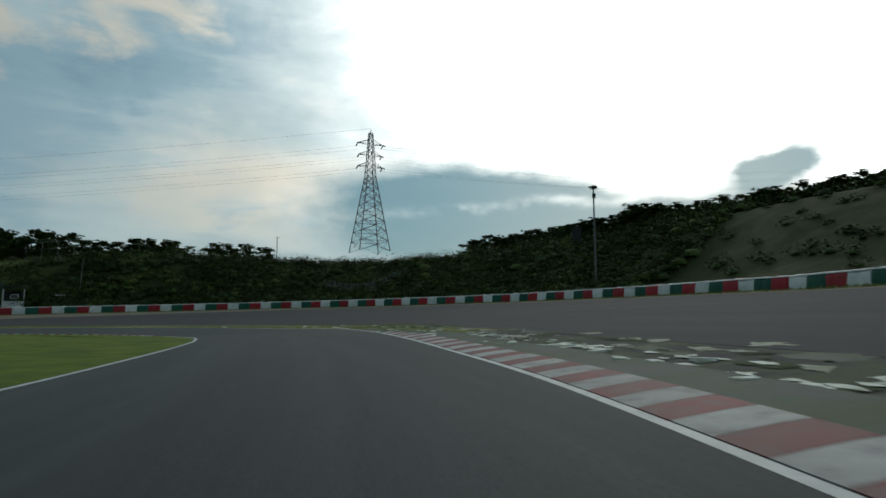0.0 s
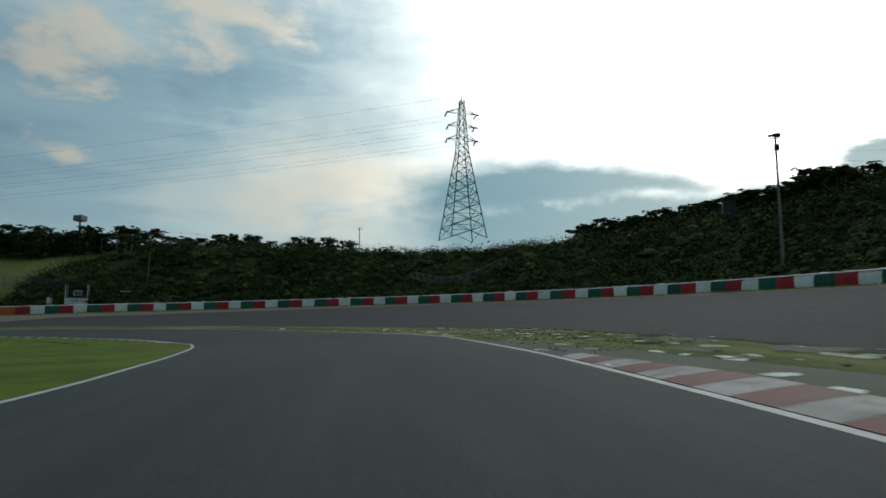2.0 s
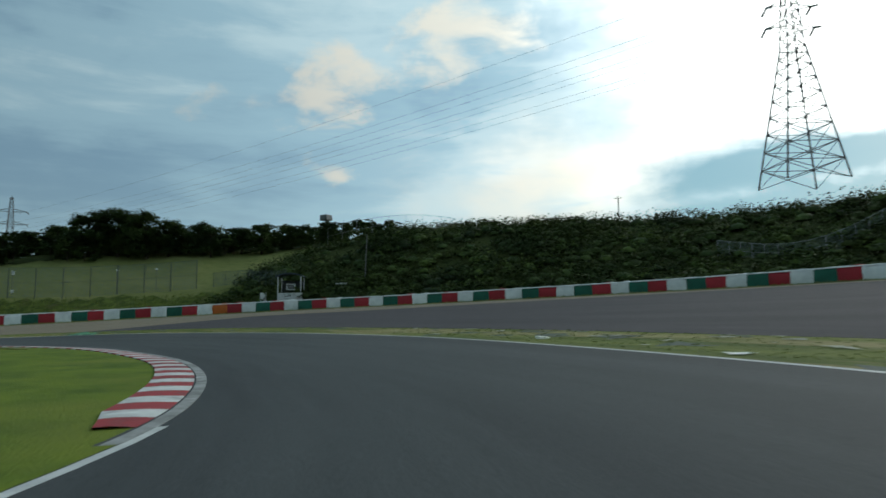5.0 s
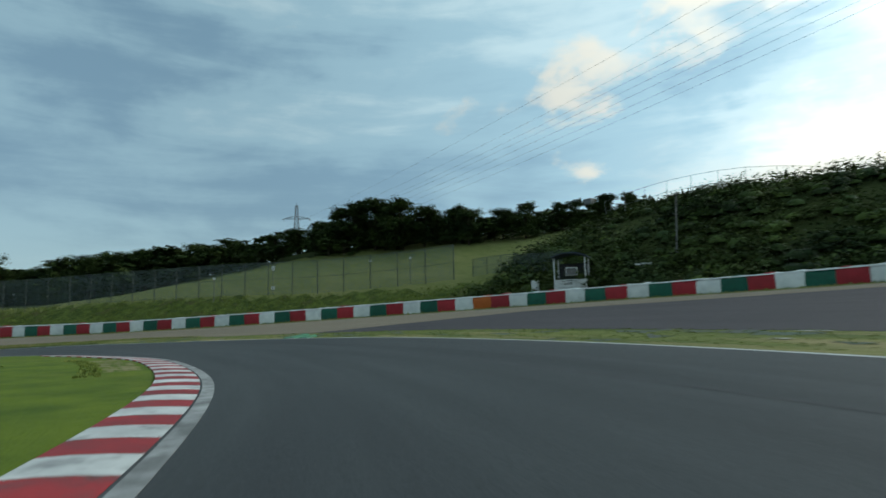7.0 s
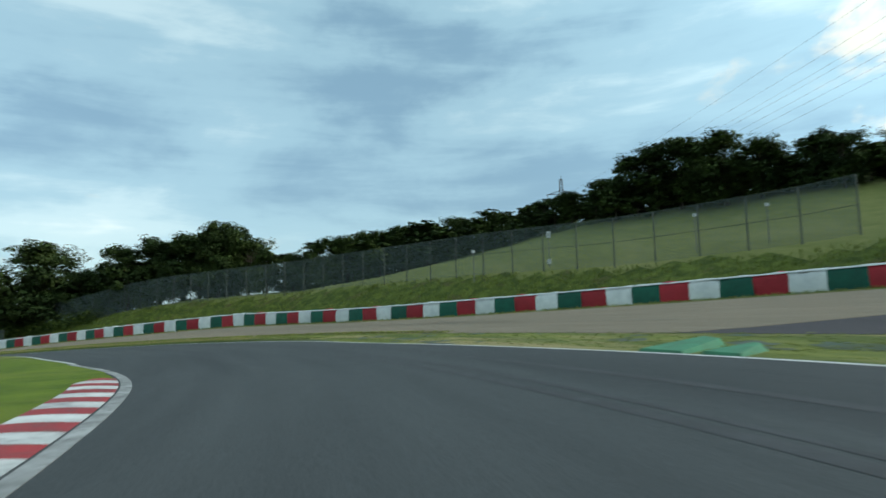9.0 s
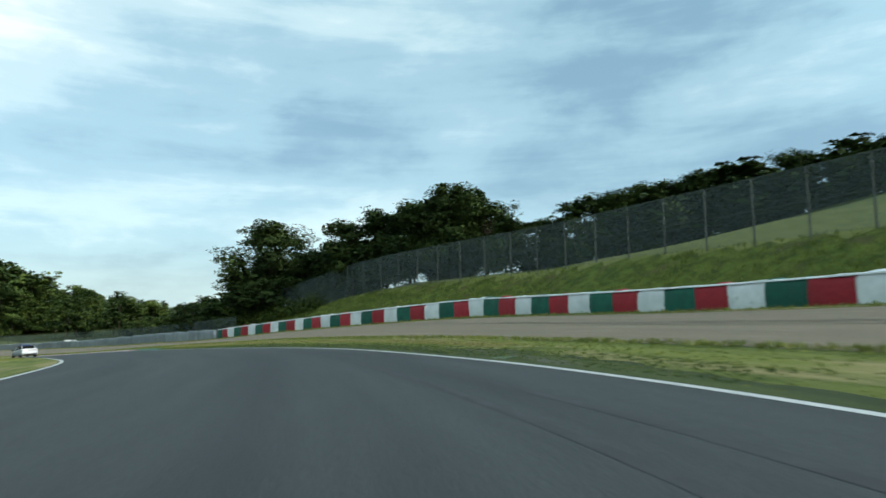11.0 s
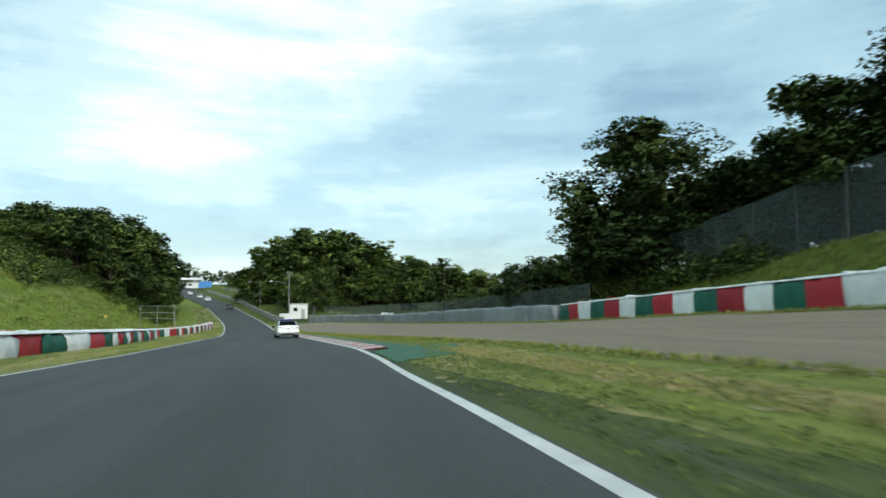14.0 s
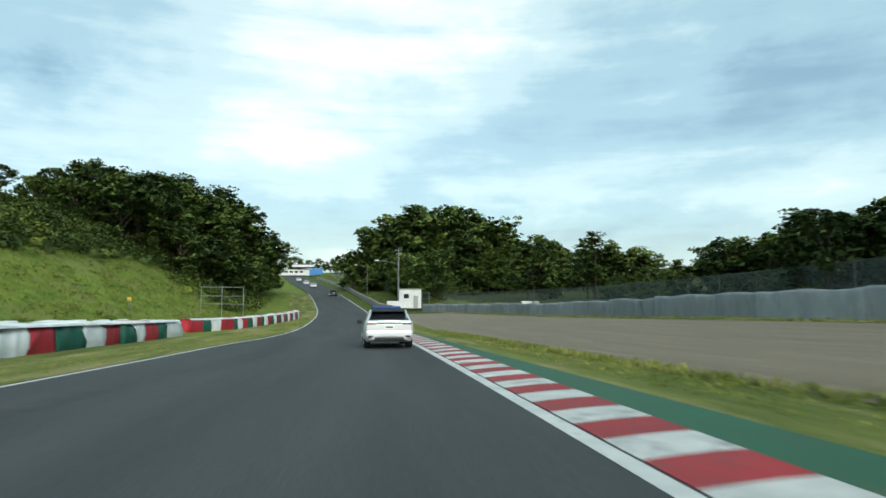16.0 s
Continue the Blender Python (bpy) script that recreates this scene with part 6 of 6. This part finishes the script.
def far_building(m):
    top = thing("circuit_building", m, "low white and blue building beyond the far straight", "building")
    boxed("wall", (26, 9, 3.2), (-4, 0, 1.6), HUT_WHITE, top, "long white wall")
    boxed("blue_wall", (9, 9.4, 4.0), (13, 0, 2.0), BLUE, top, "bright blue clad end")
    boxed("roof", (27, 10, 0.3), (-4, 0, 3.35), CONCRETE, top)
    boxed("upper_deck", (15, 6, 1.3), (4, 1, 5.6), HUT_WHITE, top, "white upper deck")
    for x in (-2, 3, 8):
        boxed("column", (0.3, 0.3, 2.0), (x, 0, 4.3), STEEL, top)
    for k in range(6):
        boxed("window", (2.2, 0.1, 1.0), (-14 + k * 3.4, -4.55, 2.0), DARK_GLASS, top)
    return top


b_ob = far_building(Matrix())
b_ob.matrix_world = Matrix.Translation((-270, -306, -1.9)) @ Matrix.Rotation(radians(152), 4, "Z") @ Matrix.Diagonal((0.78, 0.9, 0.95, 1))


# guard rail of concrete along the straight, outer side
def straight_rail():
    s = np.arange(268, 470, 3.0)
    n = len(s)
    d = EDGE_R(s) + np.interp(s, [268, 275, 330, 375, 470], [3.6, 2.5, 3.6, 4.6, 4.0])
    foot = place(s, d)
    rows = []
    for k in range(n):
        for off, dz in ((0, -0.1), (0.02, 0.95), (0.32, 0.95), (0.34, -0.1)):
            i = s[k]
            nx, ny = np.interp(i, REF_S, REF_N[:, 0]), np.interp(i, REF_S, REF_N[:, 1])
            rows.append((foot[k][0] + nx * off, foot[k][1] + ny * off, foot[k][2] + dz))
    structure("guard_wall", mesh_from("guard_wall", rows, grid_faces(n, 4)[:, ::-1], CONCRETE), "pale concrete guard wall along the far straight", "wall")


straight_rail()


def scaffold(m):
    top = thing("scaffold_frame", m, "rusty grey pipe frame standing at the foot of the slope", "frame")
    for x in (0, 2.6, 5.2):
        bm = bmesh.new()
        rod_bm(bm, (x, 0, -0.3), (x, 0, 2.7), 0.04, None, 7)
        part("upright", bm, STEEL, top)
    for z in (0.9, 1.7, 2.6):
        bm = bmesh.new()
        rod_bm(bm, (-0.1, 0, z), (5.3, 0, z), 0.035, None, 6)
        part("rail", bm, STEEL, top)
    return top


sc = scaffold(Matrix())
sc.matrix_world = Matrix.Translation((-143.6, -60.6, -7.0)) @ Matrix.Rotation(math.atan2(4.8, -3.1), 4, "Z")
marker = thing("marker_post", on_ground(-134.1, -46.9, 0), "small yellow marker post in the grass", "post")
boxed("post", (0.08, 0.08, 0.9), (0, 0, 0.4), POLE, marker)
boxed("plate", (0.3, 0.05, 0.28), (0, -0.05, 0.85), YELLOW, marker, "yellow plate", 0.01)
sheet = thing("cover_sheet", Matrix(), "white sheets folded over the back of the inner barrier", "sheet")
q = along(inner_near, 3.0)
for k in range(len(q) - 1):
    a, b = q[k], q[k + 1]
    ang = math.atan2(b[1] - a[1], b[0] - a[0])
    n = Vector((b[1] - a[1], -(b[0] - a[0]), 0)).normalized()
    mid = Vector(flat((a + b)[:3] / 2)) - n * 1.75
    boxed("sheet", (3.0, 0.5, 0.95), mid + Vector((0, 0, 0.5)), CANVAS_WHITE, sheet, "", 0.04, Matrix.Rotation(ang, 3, "Z"))


# ---- cars ----
def car(name, label, paint, m, length=4.5, width=1.8, tall=1.5, estate=True, bar=False):
    """Lofted body with glasshouse, wheels, lamps, bumpers and mirrors; the tail is at -y, origin on the ground under its middle."""
    top = thing(name, m, label, "car")
    hl, hw = length / 2, width / 2
    # stations from tail to nose: y, half width at the sill, half width at the shoulder, sill height, shoulder height
    st = [(-hl, 0.86, 0.88, 0.36, 1.06), (-hl + 0.12, 0.95, 0.97, 0.28, 1.10), (-hl + 0.7, 0.98, 1.0, 0.24, 1.08), (-0.4, 0.97, 1.0, 0.22, 0.97), (0.7, 0.97, 0.99, 0.22, 0.93),
          (hl - 0.9, 0.97, 0.97, 0.24, 0.84), (hl - 0.25, 0.90, 0.88, 0.28, 0.72), (hl, 0.70, 0.66, 0.36, 0.60)]
    rows = []
    for y, a, b, z0, z1 in st:
        half = [(0, z0), (a * 0.9, z0), (a, z0 + 0.12), (b, (z0 + z1) / 2 + 0.05), (b * 0.985, z1 - 0.08), (b * 0.93, z1), (0, z1 + 0.03)]
        ring = [(x * hw, y, z * tall / 1.5) for x, z in half] + [(-x * hw, y, z * tall / 1.5) for x, z in reversed(half[1:-1])]
        rows.append(ring)
    n = len(rows[0])
    verts = [v for r in rows for v in r]
    faces = [(i * n + j, i * n + (j + 1) % n, (i + 1) * n + (j + 1) % n, (i + 1) * n + j) for i in range(len(rows) - 1) for j in range(n)]
    faces += [tuple(range(n))[::-1], tuple((len(rows) - 1) * n + j for j in range(n))]
    body = new("body", mesh_from("body", verts, faces, paint, True))
    body.parent = top
    mod = body.modifiers.new("bevel", "BEVEL")
    mod.width, mod.segments, mod.limit_method, mod.angle_limit = 0.03, 2, "ANGLE", radians(40)
    # glasshouse: dark glass shell, painted roof and pillars
    base, roof = 0.95 * tall / 1.5, tall
    tail_top = -hl + (0.85 if estate else 1.05)
    ga = [(-hl + 0.14, 0.84, base + 0.08), (0.95, 0.88, base - 0.02), (0.15, 0.70, roof - 0.04), (tail_top, 0.68, roof - 0.05)]
    gv = [(sx * w * hw, y, z) for y, w, z in ga for sx in (-1, 1)]
    gf = [(0, 1, 3, 2), (2, 3, 5, 4), (4, 5, 7, 6), (6, 7, 1, 0), (0, 2, 4, 6), (1, 7, 5, 3)]
    g = new("windows", mesh_from("windows", gv, gf, DARK_GLASS))
    g.parent = top
    tagged(g, "dark tinted windows")
    bm = bmesh.new()
    box_bm(bm, (width * 0.74, abs(tail_top) + 0.3, 0.07), (0, (tail_top + 0.25) / 2, roof), None, 0.03)
    part("roof", bm, PLASTIC_BLACK if bar else paint, top, "dark roof" if bar else "", False)
    for sx in (-1, 1):
        for foot_y, head_y, thick in ((-hl + 0.16, tail_top, 0.055), (0.95, 0.15, 0.04), (-0.35, -0.45, 0.035)):
            bm = bmesh.new()
            rod_bm(bm, (sx * hw * 0.87, foot_y, base), (sx * hw * 0.70, head_y, roof - 0.02), thick, None, 6)
            part("pillar", bm, paint, top)
        boxed("tail_lamp", (0.34, 0.08, 0.06), (sx * hw * 0.70, -hl + 0.015, 0.97 * tall / 1.5), LENS_RED, top, "red tail lamp", 0.03)
        boxed("head_lamp", (0.36, 0.2, 0.16), (sx * hw * 0.62, hl - 0.12, 0.62 * tall / 1.5), HUT_WHITE, top, "clear head lamp", 0.04)
        boxed("mirror", (0.2, 0.12, 0.15), (sx * (hw + 0.11), 0.75, base + 0.06), paint if not estate else PLASTIC_BLACK, top, "", 0.04)
        boxed("bumper_vent", (0.2, 0.05, 0.06), (sx * hw * 0.74, -hl - 0.075, 0.45), PLASTIC_BLACK, top, "black bumper vent", 0.02)
        for wy in (-hl + 0.82, hl - 0.85):
            wheel = new("wheel")
            wheel.parent = top
            wheel.location = (sx * (hw - 0.13), wy, 0.325)
            bm = bmesh.new()
            rod_bm(bm, (-0.115, 0, 0), (0.115, 0, 0), 0.325, None, 28)
            bmesh.ops.bevel(bm, geom=[e for e in bm.edges if len(e.link_faces) == 2 and any(len(f.verts) > 4 for f in e.link_faces)], offset=0.03, segments=2, affect="EDGES")
            part("tyre", bm, RUBBER, wheel, "black tyre")
            bm = bmesh.new()
            for k in range(5):
                a = k * 2 * math.pi / 5
                box_bm(bm, (0.03, 0.06, 0.2), (sx * 0.118, -math.sin(a) * 0.11, math.cos(a) * 0.11), Matrix.Rotation(a, 3, "X"))
            rod_bm(bm, (sx * 0.1, 0, 0), (sx * 0.125, 0, 0), 0.06, None, 12)
            part("rim", bm, RIM, wheel, "alloy rim")
    boxed("rear_bumper", (width * 0.95, 0.2, 0.3), (0, -hl + 0.02, 0.52), paint, top, "", 0.09)
    boxed("diffuser", (width * 0.62, 0.16, 0.11), (0, -hl - 0.005, 0.36), PLASTIC_BLACK, top, "black lower bumper", 0.03)
    boxed("number_plate", (0.36, 0.02, 0.17), (0, -hl - 0.02, 0.86 * tall / 1.5), PLATE, top, "white plate with blank bars", 0.005)
    boxed("plate_bar", (0.26, 0.012, 0.05), (0, -hl - 0.034, 0.84 * tall / 1.5), DARK, top)
    boxed("rear_spoiler", (width * 0.7, 0.34, 0.05), (0, tail_top - 0.16, roof - 0.03), PLASTIC_BLACK if estate else paint, top, "", 0.02)
    boxed("hatch_strip", (width * 0.5, 0.02, 0.045), (0, -hl - 0.005, 1.0 * tall / 1.5), PLASTIC_BLACK, top, "dark strip between the tail lamps", 0.01)
    for sx in (-1, 1):
        bm = bmesh.new()
        rod_bm(bm, (sx * hw * 0.62, -hl - 0.12, 0.40), (sx * hw * 0.62, -hl + 0.1, 0.40), 0.05, None, 12)
        part("exhaust_tip", bm, RIM, top, "bright exhaust tip")
    if bar:
        boxed("light_bar", (1.15, 0.32, 0.13), (0, -0.25, roof + 0.10), BLUE_LAMP, top, "blue roof light bar", 0.04)
        for sx in (-1, 1):
            boxed("bar_foot", (0.08, 0.2, 0.08), (sx * 0.5, -0.25, roof + 0.04), PLASTIC_BLACK, top)
    return top


def car_pose(s, d):
    p = place(s, d)
    q = place(s + 1.0, d)
    t = Vector(flat(q - p)).normalized()
    side = Vector((t.y, -t.x, 0)).normalized()
    up = side.cross(t)
    m = Matrix((side, t, up)).transposed().to_4x4()
    m.translation = flat(p)
    return m


car("estate_car", "silver estate car with a roof light bar driving ahead", CAR_SILVER, car_pose(199.6, 0.9), 4.55, 1.80, 1.38, True, True)
car("hatchback_car", "dark car far ahead on the straight", CAR_DARK, car_pose(322, 1.5), 4.1, 1.72, 1.42, True)
car("coupe_car", "white car far ahead on the straight", CAR_WHITE, car_pose(370, 0.6), 4.3, 1.75, 1.35, False)
car("saloon_car", "white car far ahead on the straight", CAR_WHITE, car_pose(393, 0.6), 4.4, 1.75, 1.42, False)
car("saloon_car", "white car far ahead on the straight", CAR_WHITE, car_pose(430, 0.1), 4.4, 1.75, 1.42, False)


# ---- broken paint and turf on the outer verge ----
def patches(lo, hi, f_lo, f_hi, count, size, mat, seed, label, lift=0.008, name="paint_patch"):
    """Flat broken pieces with torn outlines, lying on the verge as one mass."""
    rng = np.random.default_rng(seed)
    verts, faces = [], []
    for k in range(count):
        s, u = rng.uniform(lo, hi), rng.uniform()
        d = float(f_lo(s) * (1 - u) + f_hi(s) * u)
        n = rng.integers(9, 15)
        a = np.sort(rng.uniform(0, 2 * np.pi, n))
        r = rng.uniform(*size) * rng.uniform(0.4, 1.25, n)
        stretch = rng.uniform(0.8, 1.4)
        p = place(s + np.cos(a) * r * stretch, d + np.sin(a) * r * 0.6, lift)
        c = len(verts)
        p[:, 2] += 0.0006 * (k % 9)
        verts += [flat(v) for v in p]
        faces.append([c + i for i in range(n)])
    me = bpy.data.meshes.new(name)
    me.from_pydata(verts, [], faces)
    me.materials.append(mat)
    return tagged(new(name, me), label, "debris", kind="stuff")


patches(-25, 26, lambda s: EDGE_R(s) + 1.9, lambda s: VERGE(s) + 0.4, 60, (0.25, 0.9), WORN_GREEN, 62, "worn green paint remains on the verge", -0.030)
patches(-25, 27, lambda s: EDGE_R(s) + 2.0, lambda s: VERGE(s) + 0.5, 48, (0.1, 0.5), SLAB, 61, "broken pale painted concrete showing through the verge", -0.026)
patches(-25, 30, lambda s: EDGE_R(s) + 1.6, lambda s: VERGE(s) + 0.6, 60, (0.06, 0.22), OLD_WHITE, 68, "small broken white pieces on the verge", -0.018)
patches(26, 68, lambda s: EDGE_R(s) + 0.4, lambda s: VERGE(s), 60, (0.08, 0.38), SLAB, 63, "scattered broken pale pieces on the grass verge", -0.02)
patches(30, 110, lambda s: EDGE_R(s) + 0.3, lambda s: VERGE(s), 60, (0.3, 0.9), WORN_GREEN, 69, "bare grey-green patches on the verge", -0.031)


def painted_wedge(s0, s1, near_d, far_d, rise):
    """A low sloped block of painted concrete beside the line."""
    top = thing("painted_wedge", Matrix(), "low bright green painted concrete wedge beside the line", "kerb", "green wedges")
    low = [place(a, d, -0.05) for a, d in ((s0, near_d), (s1, near_d), (s1 - 0.3, far_d), (s0 + 0.3, far_d))]
    high = [place(a, d, z) for a, d, z in ((s0 + 0.05, near_d + 0.04, 0.03), (s1 - 0.05, near_d + 0.04, 0.03), (s1 - 0.4, far_d - 0.05, rise), (s0 + 0.4, far_d - 0.05, rise * 0.8))]
    faces = [(4, 5, 6, 7), (0, 1, 5, 4), (1, 2, 6, 5), (2, 3, 7, 6), (3, 0, 4, 7)]
    ob = new("block", mesh_from("block", low + high, faces, BRIGHT_GREEN))
    ob.parent = top


painted_wedge(88.4, 89.3, 6.62, 7.5, 0.12)
painted_wedge(89.5, 90.7, 6.45, 7.75, 0.16)
patches(118, 164, lambda s: EDGE_R(s) + 2.2, lambda s: VERGE(s) - 0.5, 26, (0.12, 0.5), DRY, 65, "dry straw patches on the grass verge", -0.028, "straw_patch")
patches(151, 160, lambda s: EDGE_R(s) + 0.25, lambda s: EDGE_R(s) + 0.7, 4, (0.14, 0.3), DRY, 66, "tan broken slabs beside the line", -0.012)
patches(75.6, 83.6, lambda s: EDGE_L(s) - 1.35, lambda s: EDGE_L(s) - 2.35, 120, (0.10, 0.32), DRY, 67, "bare straw patches on the lawn behind the kerb", 0.009, "straw_patch")
for at, spread, mid, wide, count, size, seed in ((17.0, 1.6, 6.3, 0.35, 26, (0.06, 0.26), 71), (14.4, 0.9, 6.0, 0.3, 12, (0.06, 0.2), 72), (11.4, 1.5, 5.6, 0.55, 34, (0.08, 0.32), 73), (22.8, 1.0, 5.8, 0.25, 6, (0.08, 0.24), 74),
                                               (29.5, 2.5, 6.9, 0.5, 12, (0.08, 0.24), 75), (6.5, 2.2, 5.5, 0.6, 24, (0.08, 0.3), 76)):
    patches(at - spread, at + spread, lambda s, m=mid, w=wide: m - w, lambda s, m=mid, w=wide: m + w, count, size, BROKEN_WHITE, seed, "flaking white and pale yellow paint on the verge", -0.014)
patches(25.0, 26.8, lambda s: EDGE_R(s) + 0.9, lambda s: EDGE_R(s) + 1.5, 8, (0.1, 0.24), DRY, 79, "tan broken slabs on the verge", -0.012)
patches(4, 30, lambda s: EDGE_R(s) + 2.1, lambda s: VERGE(s) + 0.3, 70, (0.1, 0.4), THIN_GRASS, 77, "dark moss and turf between the broken paint", -0.022)
patches(33, 48, lambda s: EDGE_R(s) + 0.5, lambda s: VERGE(s) - 0.4, 16, (0.12, 0.3), BROKEN_WHITE, 78, "loose white pieces lying on the grass verge", -0.012)


def broken_slab(s, d, length, across, seed):
    """A torn piece of painted concrete, five centimetres thick, tilted a little on the turf."""
    rng = np.random.default_rng(seed)
    n = 9
    a = np.linspace(0, 2 * np.pi, n, endpoint=False) + rng.uniform(-0.25, 0.25, n)
    box = 1.0 / np.maximum(np.abs(np.cos(a)), np.abs(np.sin(a)))
    r = np.minimum(box, 1.25) * rng.uniform(0.72, 1.0, n)
    x, y = np.cos(a) * r * length / 2, np.sin(a) * r * across / 2
    tilt = rng.uniform(-0.07, 0.07, 2)
    rise = 0.022 + tilt[0] * x + tilt[1] * y + rng.uniform(0, 0.008, n)
    verts = [(p, q, -0.05) for p, q in zip(x, y)] + [(p, q, z - 0.008) for p, q, z in zip(x, y, rise)] + [(p * 0.93, q * 0.93, z) for p, q, z in zip(x, y, rise)]
    faces = [tuple(range(2 * n, 3 * n))]
    for k in range(2):
        faces += [(k * n + i, k * n + (i + 1) % n, (k + 1) * n + (i + 1) % n, (k + 1) * n + i) for i in range(n)]
    p, ahead = place(s, d, -0.012), place(s + 0.3, d, 0.0)
    turn = math.atan2(ahead[1] - p[1], ahead[0] - p[0]) + rng.uniform(-0.4, 0.4)
    ob = new("broken_slab", mesh_from("broken_slab", verts, faces, BROKEN_WHITE))
    ob.matrix_basis = Matrix.Translation(Vector(flat(p))) @ Matrix.Rotation(turn, 4, "Z")
    tagged(ob, "broken slab of flaking white painted concrete lying on the verge", "debris", "broken slabs on the verge")


SLABS = ((11.4, 5.78, 0.8), (9.8, 5.55, 0.5), (8.4, 5.18, 0.5), (7.7, 5.28, 0.35), (7.3, 5.86, 0.6), (13.5, 5.26, 0.8), (5.6, 5.0, 0.45), (19.5, 4.95, 0.5), (18.8, 6.3, 0.35), (16.5, 6.3, 0.3), (15.5, 6.1, 0.26),
         (14.7, 5.06, 0.28), (13.7, 5.5, 0.4), (12.8, 6.27, 0.22), (15.8, 6.33, 0.2), (25.4, 4.45, 0.45), (26.0, 5.3, 0.4), (24.7, 5.2, 0.4), (22.6, 4.25, 0.3), (20.5, 5.28, 0.55), (22.0, 6.25, 0.35),
         (38.0, 7.5, 0.9), (44.3, 9.2, 0.5), (40.0, 9.57, 0.8), (34.7, 6.15, 0.5), (34.1, 8.15, 0.35), (53.8, 9.0, 0.55))
for k, (s, d, length) in enumerate(SLABS):
    broken_slab(s, d, length, min(length * 0.8, 0.42), 300 + k)
patches(118.2, 119.4, lambda s: EDGE_R(s) + 0.5, lambda s: EDGE_R(s) + 0.8, 3, (0.2, 0.4), PALE_GREEN, 80, "flaked pale green paint on the verge", -0.016)
strip("edge_mark", 136.0, 136.6, lambda s: EDGE_R(s) + 0.5, lambda s: EDGE_R(s) + 0.68, WHITE_LINE, -0.024, "small worn white paint mark beside the line", 2, 0.3, "road marking", 0)


# ---- kerb blocks, last ----
outer_kerb_and_inner_kerb()
